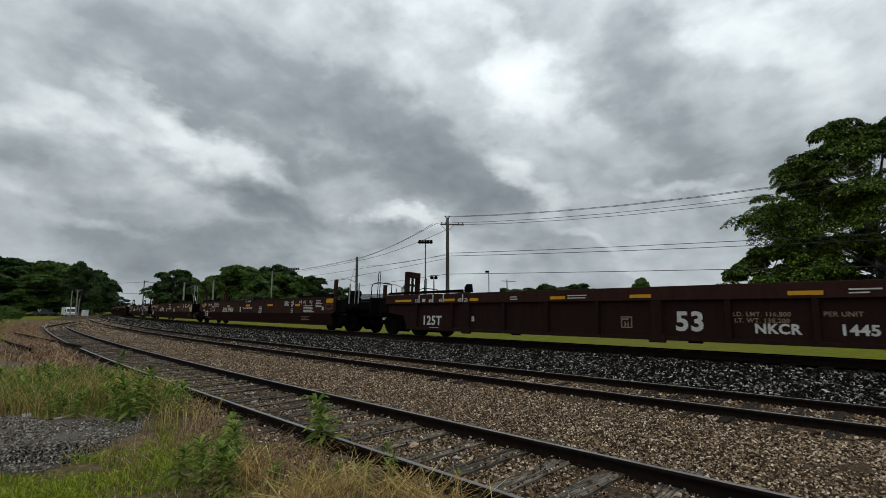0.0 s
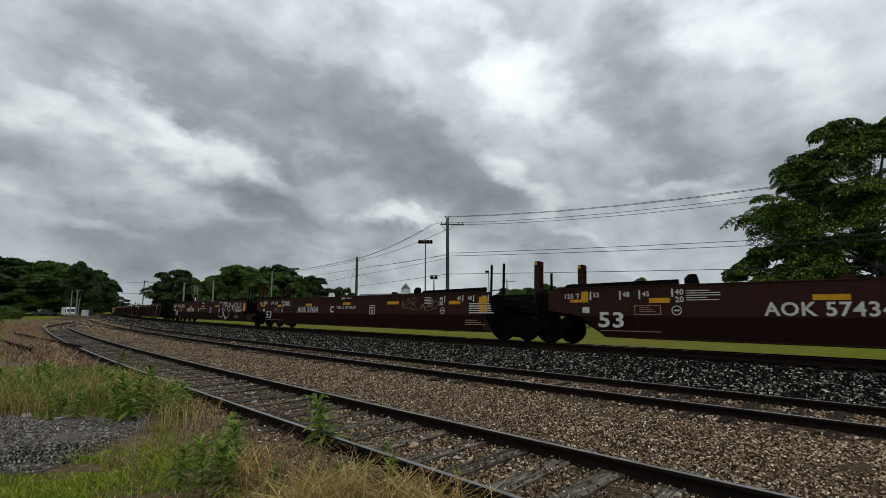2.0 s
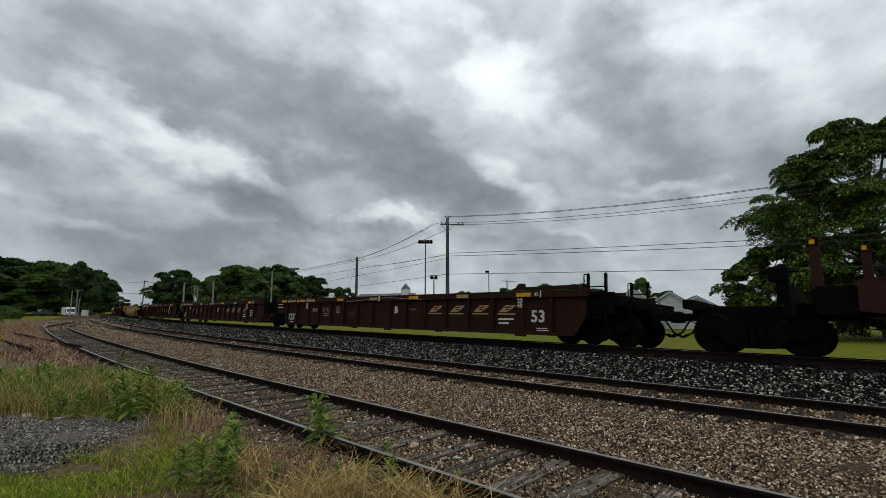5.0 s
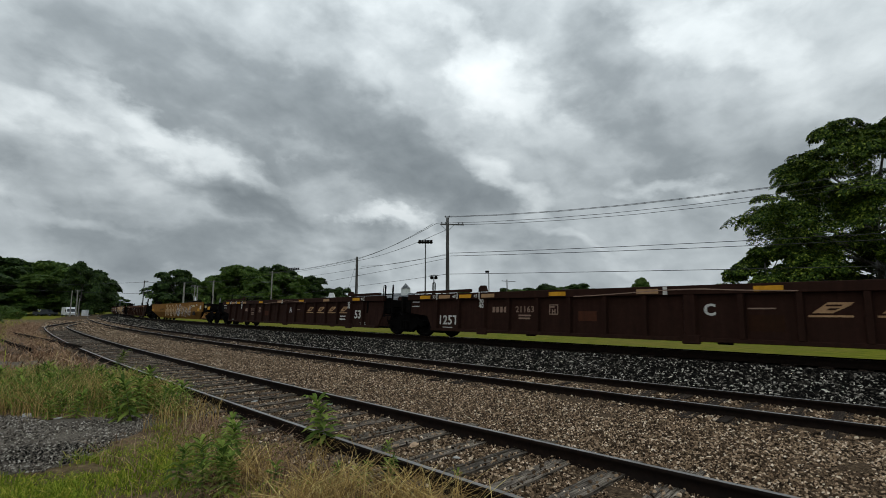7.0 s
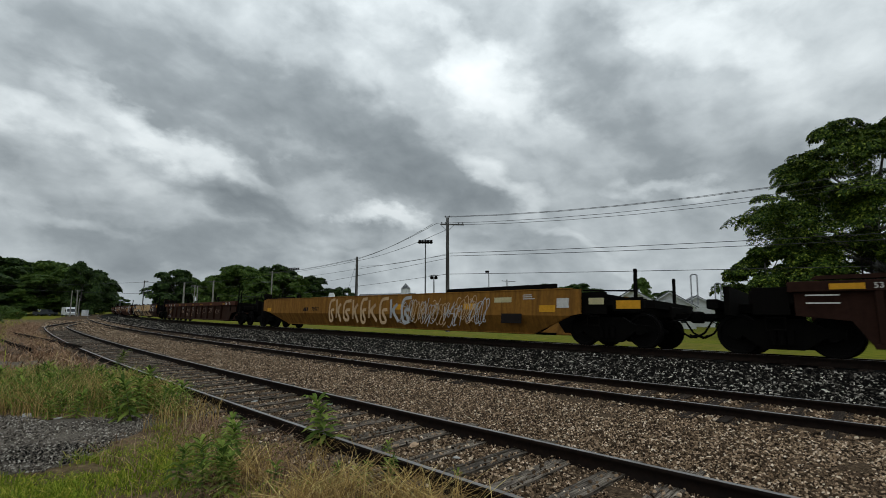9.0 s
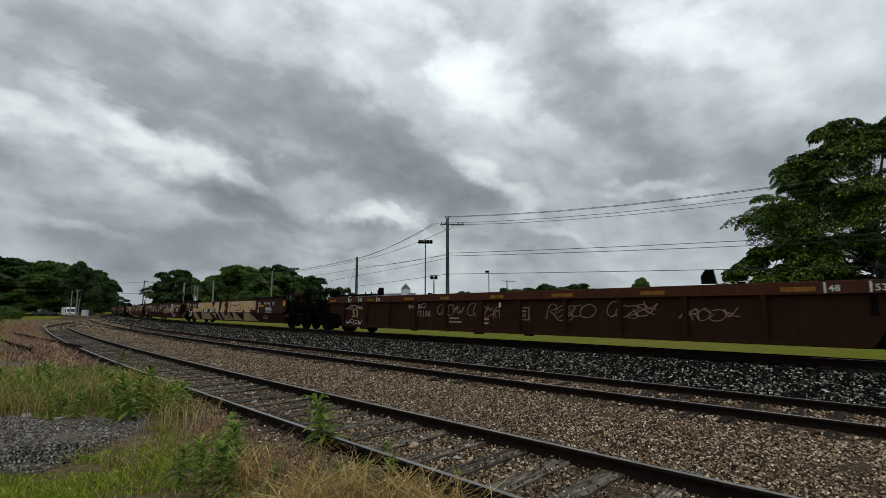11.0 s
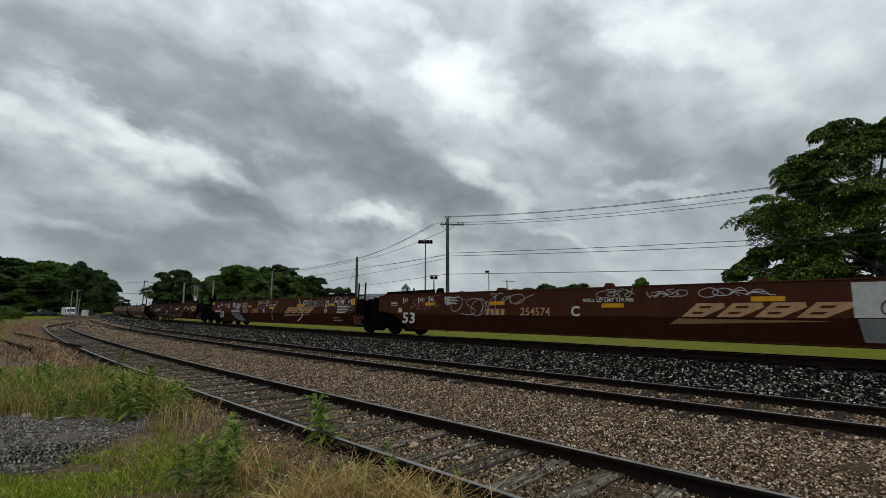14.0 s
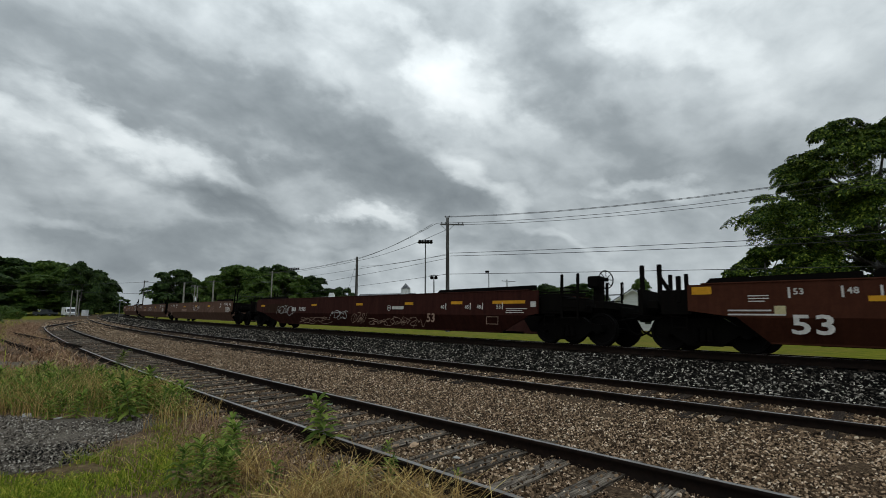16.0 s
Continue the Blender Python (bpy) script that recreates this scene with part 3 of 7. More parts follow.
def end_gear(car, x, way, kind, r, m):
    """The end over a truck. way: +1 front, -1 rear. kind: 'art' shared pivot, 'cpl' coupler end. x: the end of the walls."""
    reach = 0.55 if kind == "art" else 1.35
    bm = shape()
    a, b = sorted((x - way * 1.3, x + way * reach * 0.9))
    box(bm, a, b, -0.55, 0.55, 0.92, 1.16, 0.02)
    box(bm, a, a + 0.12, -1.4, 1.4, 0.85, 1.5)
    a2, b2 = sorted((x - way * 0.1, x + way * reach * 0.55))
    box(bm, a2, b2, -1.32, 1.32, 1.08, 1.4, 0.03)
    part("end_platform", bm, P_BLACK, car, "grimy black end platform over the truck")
    # black plates added for the shade in the cutaway above the wheels
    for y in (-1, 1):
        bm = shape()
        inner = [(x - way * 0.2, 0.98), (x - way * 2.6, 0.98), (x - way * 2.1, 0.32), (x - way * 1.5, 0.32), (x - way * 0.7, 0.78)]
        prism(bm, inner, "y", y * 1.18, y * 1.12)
        part("shade_plate", bm, P_BLACK, car)
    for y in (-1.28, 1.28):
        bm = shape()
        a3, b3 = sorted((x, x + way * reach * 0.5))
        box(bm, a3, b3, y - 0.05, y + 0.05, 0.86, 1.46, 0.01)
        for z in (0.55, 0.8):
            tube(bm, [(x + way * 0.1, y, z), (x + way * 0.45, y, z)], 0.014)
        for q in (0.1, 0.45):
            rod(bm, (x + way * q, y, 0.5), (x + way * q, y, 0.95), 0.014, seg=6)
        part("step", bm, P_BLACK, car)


def build_holed_post(bm):
    """A wide pierced post: two plates across the car with rungs between them."""
    for q in (-0.3, 0.3):
        box(bm, -0.12, 0.12, q - 0.06, q + 0.06, -0.55, 0.95, 0.012)
    box(bm, -0.12, 0.12, -0.36, 0.36, 0.76, 1.0, 0.012)
    box(bm, -0.03, 0.03, -0.05, 0.05, -0.4, 0.8)
    for z in (-0.2, 0.12, 0.44):
        box(bm, -0.06, 0.06, -0.3, 0.3, z - 0.045, z + 0.045)


def build_loop(h):
    def go(bm):
        tube(bm, [(-0.07, 0, 0), (-0.07, 0, h - 0.03), (-0.04, 0, h), (0.04, 0, h), (0.07, 0, h - 0.03), (0.07, 0, 0)], 0.017)
    return go


def build_ladder(h):
    """An end ladder: two flat stiles that rise past the wall as posts, each with a grab iron, and rungs between them."""
    def go(bm):
        for x in (-0.26, 0.26):
            box(bm, x - 0.03, x + 0.03, -0.025, 0.025, -0.85, h, 0.006)
            tube(bm, [(x + 0.07, -0.03, -0.1), (x + 0.07, -0.03, h - 0.02), (x + 0.02, -0.03, h + 0.02)], 0.013)
        for z in (-0.8, -0.48, -0.16, 0.06):
            box(bm, -0.26, 0.26, -0.03, 0.015, z - 0.016, z + 0.016)
    return go


def build_slim_portal(h):
    def go(bm):
        for q in (-0.1, 0.1):
            box(bm, -0.09, 0.09, q - 0.035, q + 0.035, -0.3, h, 0.01)
        box(bm, -0.09, 0.09, -0.135, 0.135, h - 0.2, h, 0.01)
        box(bm, -0.13, 0.13, -0.17, 0.17, -0.34, -0.26)
    return go


def stanchions(car, x, kind, m, h=0.95):
    """Container guide posts and end ladders."""
    if kind == "portal":
        for xx, y in ((x - 0.8, -1.0), (x, 0.3)):
            place("guide_post", shared("guide_post%d" % (h * 100), build_slim_portal(h), m), car, xx, y, TOPZ)
            if m is P_MAROON:
                place("reflector", shared("post_tag", lambda bm: box(bm, -0.07, 0.02, -0.142, -0.137, h - 0.12, h - 0.02), P_YELLOW), car, xx, y, TOPZ)
        return
    for y in (-1.36, 1.36):
        place("ladder", shared("ladder%d" % (h * 100), build_ladder(h), m), car, x, y, TOPZ)


def guide_rail(car, x0, x1, m, z=0.13):
    """The dark raised container guide along the top of a wall end."""
    for y in (-1.44, 1.44):
        bm = shape()
        prism(bm, [(x0, TOPZ + 0.03), (x1, TOPZ + 0.03), (x1, TOPZ + 0.03 + z), (x0 + 0.1, TOPZ + 0.03 + z * 0.8)], "y", y - 0.05, y + 0.05)
        part("container_guide", bm, m, car)


def build_handwheel(bm):
    pts = [(0.25 * math.cos(a * math.pi / 10), 0, 0.25 * math.sin(a * math.pi / 10)) for a in range(21)]
    tube(bm, pts, 0.018)
    for a in range(8):
        rod(bm, (0, 0, 0), (0.25 * math.cos(a * math.pi / 4), 0, 0.25 * math.sin(a * math.pi / 4)), 0.011, seg=5)
    rod(bm, (0, -0.05, 0), (0, 0.05, 0), 0.05, seg=8)


def build_brake_stand(bm):
    box(bm, -0.12, 0.12, -0.12, 0.12, 1.15, 1.95, 0.03)
    box(bm, -0.24, 0.14, -0.26, 0.1, 1.62, 1.96, 0.04)
    rod(bm, (0.1, -0.2, 1.84), (0.34, -0.2, 1.84), 0.03)


def brake_gear(car, x, way, tank=False):
    place("brake_housing", shared("brake_housing", build_brake_stand, P_BLACK), car, x, -0.75, 0)
    place("brake_wheel", shared("brake_wheel", build_handwheel, P_BLACK), car, x + way * 0.32, -0.95, 1.84, 0, 0, way * 68, label="spoked handbrake wheel")
    if tank:
        bm = shape()
        rod(bm, (x - way * 1.9, -0.6, 1.85), (x - way * 0.7, -0.6, 1.85), 0.2, seg=14)
        box(bm, x - way * 1.7 - 0.05, x - way * 1.7 + 0.05, -0.8, -0.4, 1.4, 1.7)
        box(bm, x - way * 0.9 - 0.05, x - way * 0.9 + 0.05, -0.8, -0.4, 1.4, 1.7)
        part("air_reservoir", bm, P_GREY, car)


def build_coupler(bm):
    box(bm, -0.75, 0.0, -0.09, 0.09, 0.75, 0.95, 0.02)
    box(bm, -0.14, 0.16, -0.16, 0.14, 0.7, 1.0, 0.05)
    for y in (-0.45, 0.4):
        tube(bm, [(-0.5, y, 0.85), (-0.25, y, 0.45), (-0.02, y, 0.32), (0.1, y, 0.4)], 0.025)
    tube(bm, [(-0.2, -1.2, 0.7), (-0.18, -0.3, 0.8), (-0.1, 0, 0.95)], 0.016)


CARS = []


def begin(label, a, b):
    e = new("well_car")
    tagged(e, label, "freight car", "well cars of the train")
    CARS.append((e, a, b))
    return e, b - a


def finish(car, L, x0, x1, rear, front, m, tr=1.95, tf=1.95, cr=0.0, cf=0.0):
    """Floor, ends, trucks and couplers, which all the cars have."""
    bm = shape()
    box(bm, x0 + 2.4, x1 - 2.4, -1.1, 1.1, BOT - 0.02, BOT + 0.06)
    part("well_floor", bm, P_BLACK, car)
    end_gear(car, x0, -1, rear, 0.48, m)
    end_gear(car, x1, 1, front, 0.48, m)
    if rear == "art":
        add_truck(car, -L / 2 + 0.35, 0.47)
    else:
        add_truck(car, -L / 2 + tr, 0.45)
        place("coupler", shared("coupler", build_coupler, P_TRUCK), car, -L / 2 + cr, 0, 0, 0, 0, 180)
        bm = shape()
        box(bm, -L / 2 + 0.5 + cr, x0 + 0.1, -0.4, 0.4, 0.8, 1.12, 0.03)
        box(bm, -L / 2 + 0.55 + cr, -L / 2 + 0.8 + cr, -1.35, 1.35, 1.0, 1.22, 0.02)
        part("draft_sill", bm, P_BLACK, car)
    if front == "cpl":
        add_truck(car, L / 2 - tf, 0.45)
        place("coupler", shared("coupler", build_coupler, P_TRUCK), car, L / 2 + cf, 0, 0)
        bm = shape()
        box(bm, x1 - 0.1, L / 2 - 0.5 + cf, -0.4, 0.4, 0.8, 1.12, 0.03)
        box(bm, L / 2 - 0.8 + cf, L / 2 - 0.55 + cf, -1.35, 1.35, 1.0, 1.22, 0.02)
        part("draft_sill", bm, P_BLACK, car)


def height_marks(car, x53, dx=0.0, face=FACE, z=1.34, mark=P_WHITE, q53=-0.14, q48=0.69, q45=1.2, q40=1.62):
    """The row of container-length marks at both ends."""
    for q, w in ((q53, "53"), (q48, "48"), (q45, "45")):
        letters(car, x53 - 0.52 + q + 0.14, z + 0.02, w, 0.13, mark, face, bold=0.003)
        panel(car, "length_mark", x53 - 0.52 + q - 0.04, x53 - 0.52 + q, z - 0.11, z + 0.12, mark, face)
    letters(car, x53 + q40, z + 0.05, "40", 0.14, mark, face, bold=0.003)
    letters(car, x53 + q40, z - 0.13, "20", 0.14, mark, face, bold=0.003)
    panel(car, "length_mark", x53 + q40 - 0.18, x53 + q40 - 0.14, z - 0.06, z + 0.14, mark, face)
    for q, w in ((14.35, "40"), (15.25, "45"), (15.75, "48"), (16.4, "53")):
        letters(car, x53 + q - 0.13 + dx, z + 0.02, w, 0.13, mark, face, bold=0.003)
        panel(car, "length_mark", x53 + q + 0.03 + dx, x53 + q + 0.07 + dx, z - 0.11, z + 0.12, mark, face)
    letters(car, x53 + 14.22 + dx, z - 0.15, "20", 0.14, mark, face, bold=0.003)


def plate_box(car, x, z, mark=P_WHITE, face=FACE, w=0.38):
    bm = shape()
    for a, b, c, d in ((-w / 2, w / 2, w / 2 - 0.03, w / 2), (-w / 2, w / 2, -w / 2, -w / 2 + 0.03), (-w / 2, -w / 2 + 0.03, -w / 2, w / 2), (w / 2 - 0.03, w / 2, -w / 2, w / 2)):
        box(bm, x + a, x + b, face - 0.003, face + 0.003, z + c, z + d)
    part("plate_mark", bm, mark, car)
    letters(car, x, z - 0.06, "H", 0.13, mark, face)
    bars(car, x, z + 0.08, 0.28, 1, 0.1, 0.05, mark, face)


def frame_mark(car, x0, x1, z0, z1, mark=P_DIM, w=0.02):
    """A stencilled rectangle."""
    bm = shape()
    for p, q, r, t in ((x0, x1, z0, z0 + w), (x0, x1, z1 - w, z1), (x0, x0 + w, z0 + w, z1 - w), (x1 - w, x1, z0 + w, z1 - w)):
        box(bm, p, q, FACE - 0.003, FACE + 0.003, r, t)
    return part("plate_mark", bm, mark, car)


def roundel(car, x, z, mark=P_WHITE, r=0.11):
    stroke(car, [(x + r * math.cos(k * math.pi / 6), z + r * math.sin(k * math.pi / 6)) for k in range(13)], 0.022, mark, name="round_mark")
    panel(car, "round_mark", x - 0.06, x + 0.06, z - 0.02, z + 0.02, mark)


def tarp_hook(car, x, m):
    """A small guide casting standing on the top chord."""
    for y in (-1.44, 1.44):
        me = shared("top_casting", lambda bm: prism(bm, [(-0.14, 0.0), (0.14, 0.0), (0.09, 0.1), (-0.09, 0.1)], "y", -0.07, 0.07), m)
        place("top_casting", me, car, x, y, TOPZ + 0.03)


def wedge(car, x, m, h=0.24):
    for y in (-1.42, 1.42):
        me = shared("corner_guide%d" % (h * 100), lambda bm: prism(bm, [(-0.16, 0), (0.16, 0), (0.1, h), (-0.06, h), (-0.16, h * 0.6)], "y", -0.06, 0.06), m)
        place("corner_guide", me, car, x, y, TOPZ + 0.03)


def coupler_end_rails(car, x1):
    """The brakeman's end: a raised step, a tall post and a bent white handrail between thin uprights."""
    for y in (-1.42, 1.42):
        bm = shape()
        prism(bm, [(x1 - 1.1, TOPZ + 0.035), (x1, TOPZ + 0.035), (x1, TOPZ + 0.2), (x1 - 0.95, TOPZ + 0.2)], "y", y - 0.06, y + 0.06)
        part("step_block", bm, P_MAROON, car)
        place("guide_post", shared("end_guide_post", lambda bm: box(bm, -0.12, 0.12, -0.05, 0.05, 0.2, 0.85, 0.012), P_MAROON), car, x1 - 0.14, y, TOPZ)
        bm = shape()
        y_ = y * 0.93
        tube(bm, [(x1 - 0.05, y_, TOPZ + 0.83), (x1 + 0.7, y_, TOPZ + 0.86), (x1 + 1.35, y_, TOPZ + 0.68), (x1 + 1.42, y_, TOPZ + 0.58), (x1 + 1.42, y_, TOPZ - 0.32)], 0.017)
        part("handrail", bm, P_SILVER, car, "bent bare steel handrail")
        for q in (0.95, 1.72):
            bm = shape()
            box(bm, x1 + q - 0.02, x1 + q + 0.02, y_ - 0.025, y_ + 0.025, 1.1, TOPZ + 0.62, 0.008)
            part("upright", bm, P_SILVER, car)
        bm = shape()
        box(bm, x1 + 0.6, x1 + 1.8, y_ - 0.04, y_ + 0.04, 1.1, 1.26, 0.01)
        part("end_plate", bm, P_BLACK, car)
    bm = shape()
    rod(bm, (x1 + 0.1, -0.7, 1.75), (x1 + 0.75, -0.7, 1.75), 0.17, seg=12)
    box(bm, x1 + 0.15, x1 + 0.7, -0.9, -0.5, 1.3, 1.6, 0.02)
    part("brake_cylinder", bm, P_BLACK, car)


# ---------- the cars, from the front of the train ----------
def maroon_unit(a, b, unit, x53, x0, x1, rear, front, tags):
    car, L = begin("maroon-brown articulated well car unit with white lettering and yellow reflectors", a, b)
    for s in (-1, 1):
        smooth_wall(car, x0, x1, P_MAROON, s)
    finish(car, L, x0, x1, rear, front, P_MAROON, cf=0.47)
    letters(car, x53 - 0.1, 0.68, "53", 0.40, bold=0.012, wide=1.3)
    letters(car, x53 + 4.4, 0.965, "AOK 57434", 0.29, bold=0.008)
    letters(car, x53 + 6.75, 0.98, unit, 0.30, bold=0.012)
    letters(car, x53 + 7.95, 1.49, "AOK 57434 " + unit, 0.10, bold=0.002)
    letters(car, x53 + 7.95, 1.07, "WELL LD LMT 118,200", 0.11, bold=0.002)
    plate_box(car, x53 + 10.0, 0.97)
    height_marks(car, x53)
    letters(car, x53 - 1.25, 1.34, "125 T", 0.14, bold=0.003)
    for q, z, w in ((4.5, 1.22, 0.6), (8.0, 1.245, 0.62), (11.4, 1.245, 0.75), (1.15, 1.2, 0.5), (14.9, 1.22, 0.55)):
        panel(car, "reflector", x53 + q - w / 2, x53 + q + w / 2, z - 0.06, z + 0.06, P_YELLOW, label="yellow reflective strip")
    panel(car, "reflector", x53 - 0.95, x53 - 0.75, 1.2, 1.47, P_YELLOW)
    panel(car, "reflector", x53 - 1.3, x53 - 0.75, 1.17, 1.25, P_YELLOW)
    panel(car, "notice_plate", x53 - 0.92, x53 - 0.72, 0.88, 1.04, P_WHITE)
    for z in (1.16, 0.9) if front != "cpl" else ():
        panel(car, "reflector", x1 - 0.45, x1 - 0.1, z, z + 0.24, P_YELLOW)
    bars(car, x53 + 2.15, 1.42, 0.75, 5, 0.055, 0.02)
    bars(car, x53 + 13.6, 1.42, 0.6, 5, 0.055, 0.02)
    bars(car, x53 + 16.2, 1.17, 1.2, 5, 0.075, 0.035)
    bars(car, x53 + 15.9, 0.62, 0.9, 3, 0.07, 0.025, P_DIM)
    bars(car, x53 + 0.7, 0.42, 2.2, 1, 0.07, 0.02, P_DIM)
    frame_mark(car, x53 + 0.52, x53 + 1.18, 0.84, 1.08)
    bars(car, x53 + 0.85, 1.02, 0.4, 3, 0.05, 0.02, P_DIM)
    roundel(car, x53 + 1.55, 0.95)
    roundel(car, x53 + 14.3, 0.94)
    bm = shape()
    box(bm, x53 + 5.5, x53 + 12.0, FACE + 0.002, FACE - 0.012, 1.43, 1.445)
    part("weld_seam", bm, P_MAROON, car)
    guide_rail(car, x0 + 0.5, x0 + 3.6, P_BLACK)
    guide_rail(car, x1 - 3.4, x1 - 0.2, P_BLACK)
    for q in (4.8, 8.1, 11.4):
        tarp_hook(car, x53 + q, P_MAROON)
    wedge(car, x0 + 3.9, P_BLACK)
    wedge(car, x1 - 3.7, P_BLACK)
    stanchions(car, x0 + 0.15, "portal", P_MAROON)
    if front == "art":
        stanchions(car, x1 + 0.2, "thin", P_BLACK, 0.9)
    else:
        coupler_end_rails(car, x1)
        panel(car, "reflector", x1 - 0.8, x1 - 0.15, 1.3, 1.5, P_YELLOW)
        bars(car, x1 - 1.45, 1.42, 0.75, 5, 0.075, 0.03)
        frame_mark(car, x1 - 0.8, x1 - 0.2, 1.0, 1.25)
        panel(car, "notice_plate", x1 - 1.18, x1 - 1.0, 0.95, 1.1, P_PALE)
    if rear == "cpl":
        brake_gear(car, x0 - 1.3, -1)
    if tags >= 1:
        dx = 0.55 if tags == 2 else 0.7
        m = P_SPRAY if tags == 2 else P_DIM
        w = 1.0 if tags == 2 else 0.5
        if tags == 2:
            o = x53 + 6.2
            stroke(car, [(5.98 + o, 0.85), (5.86 + o, 1.0), (5.72 + o, 1.3), (5.8 + o, 1.46), (5.98 + o, 1.5), (6.64 + o, 1.5), (6.66 + o, 1.35), (6.57 + o, 0.85), (6.82 + o, 0.74), (6.78 + o, 0.5),
                         (6.5 + o, 0.44), (6.3 + o, 0.5), (5.95 + o, 0.52), (5.78 + o, 0.62), (5.7 + o, 0.95), (5.95 + o, 0.98)], 0.055, m)
            stroke(car, [(5.94 + o, 0.9), (5.78 + o, 1.2), (5.74 + o, 1.4), (5.98 + o, 1.5)], 0.14, m, w2=0.05)
            stroke(car, [(7.12 + o, 0.9), (6.95 + o, 1.05), (6.85 + o, 1.35), (7.0 + o, 1.48), (7.7 + o, 1.46), (7.72 + o, 1.3), (7.95 + o, 1.15), (7.52 + o, 1.15), (7.8 + o, 0.98), (8.12 + o, 0.82),
                         (8.1 + o, 0.62), (7.9 + o, 0.48), (7.55 + o, 0.4), (7.3 + o, 0.45), (6.9 + o, 0.82), (6.66 + o, 0.98), (6.95 + o, 1.05)], 0.055, m)
            stroke(car, [(6.82 + o, 0.86), (7.05 + o, 0.62), (7.35 + o, 0.42), (7.5 + o, 0.42)], 0.12, m, w2=0.2)
            stroke(car, [(6.8 + o, 1.3), (6.9 + o, 1.44), (7.1 + o, 1.5)], 0.16, m)
            scrawl(car, x53 + 15.2, 1.08, 0.9, 0.3, 4, m, 5, thick=0.045)
            stroke(car, [(x53 + 15.62, 1.2), (x53 + 15.6, 0.95), (x53 + 15.72, 0.7)], 0.05, m)
        else:
            scrawl(car, x53 + 12.4, 1.2, 0.8, 0.5, 3, P_DIM, 8, thick=0.03)
            scrawl(car, x53 + 13.6, 1.12, 1.0, 0.35, 4, P_DIM, 9, thick=0.03)
    return car


def ribbed_unit(a, b, unit, x0, x1, rear, front, lead=1.56, tail=2.3):
    car, L = begin("dark brown ribbed well car unit with yellow top-chord strips", a, b)
    w0 = x0 + 5.1
    ribs = [x0 + lead + (x1 - x0 - lead - tail) / 14 * k for k in range(16)]
    wide = (ribs[2], ribs[8], ribs[14])
    for s in (-1, 1):
        ribbed_wall(car, x0, x1, P_BROWN, P_BROWN, s, 1.33, ribs, wide)
    finish(car, L, x0, x1, rear, front, P_BROWN, tr=2.6, cr=0.65)
    F2 = -1.392
    cell = lambda k: (ribs[k] + ribs[k + 1]) / 2
    if unit != "A":
        letters(car, cell(0), 0.6, "125T", 0.32, face=F2, bold=0.01)
    bars(car, cell(0), 0.36, 0.5, 3, 0.06, 0.025, face=F2)
    letters(car, ribs[2], 1.24, "20", 0.14, bold=0.003)
    letters(car, ribs[2], 1.09, "40", 0.14, bold=0.003)
    # the owner's mark, then the car's number
    blocks(car, ribs[2] + 0.7, 0.98, 0.62, 0.18, 4, P_DIM, F2)
    letters(car, ribs[3] + 0.66, 0.98, "211634", 0.19, P_DIM, F2, bold=0.004)
    bars(car, ribs[3] + 0.66, 0.8, 0.6, 2, 0.09, 0.05, P_DIM, F2)
    plate_box(car, cell(4), 0.98, P_DIM, F2, 0.3)
    panel(car, "notice_plate", cell(5) - 0.28, cell(5) + 0.28, 0.66, 0.93, P_RUSTCHORD, F2)
    letters(car, cell(8) - 0.12, 0.96, unit, 0.27, face=F2, bold=0.012)
    bars(car, cell(9) - 0.15, 1.0, 0.55, 1, 0.1, 0.03, P_DIM, F2)
    panel(car, "buffed_patch", cell(9) - 0.42, cell(9) + 0.25, 0.5, 0.86, P_GREY, F2)
    # a slanted emblem of four shapes over a stripe
    for k in (10, 11, 12, 13):
        c = cell(k)
        if k + 1 < len(ribs):
            o = 0.0
            flat(car, "emblem", [(c - 0.36, 0.90), (c - 0.02, 0.90), (c + 0.26, 1.05), (c + 0.33, 1.12), (c - 0.08, 1.12)], P_TAN, F2)
            flat(car, "emblem", [(c - 0.12, 0.96), (c + 0.02, 0.96), (c + 0.10, 1.0), (c - 0.06, 1.0)], P_BROWN, F2 - 0.004)
            flat(car, "emblem", [(c - 0.14, 1.04), (c + 0.12, 1.04), (c + 0.16, 1.075), (c - 0.1, 1.075)], P_BROWN, F2 - 0.004)
            panel(car, "emblem_stripe", c - 0.42, c + 0.3, 0.82, 0.86, P_TAN, F2)
    c = ribs[14] + 0.6
    bars(car, ribs[13] + 0.5, 0.68, 0.62, 2, 0.13, 0.06, face=F2)
    letters(car, c, 0.76, "53", 0.36, face=F2, bold=0.012)
    letters(car, ribs[14], 1.24, "20", 0.14, bold=0.003)
    letters(car, ribs[14], 1.09, "40", 0.14, bold=0.003)
    bars(car, x1 - 1.5, 0.42, 0.5, 3, 0.06, 0.025, face=F2)
    q = x0 + 0.7
    k = 0
    while q < x1 - 0.6:
        w = 0.55
        panel(car, "reflector", q, q + w, 1.37, 1.49, P_YELLOW if k % 2 == 0 else P_TAN, label="yellow strip on the top chord")
        if k < 3 or q > x1 - 3.2:
            letters(car, q + w + 0.2, 1.43, ("53", "48", "45")[k % 3], 0.11, bold=0.002)
            panel(car, "length_mark", q + w + 0.33, q + w + 0.37, 1.34, 1.54, P_WHITE)
        q += 1.0 if k < 3 else 2.6
        k += 1
    panel(car, "length_mark", (x0 + x1) / 2 - 0.05, (x0 + x1) / 2 + 0.05, 1.33, 1.54, P_WHITE)
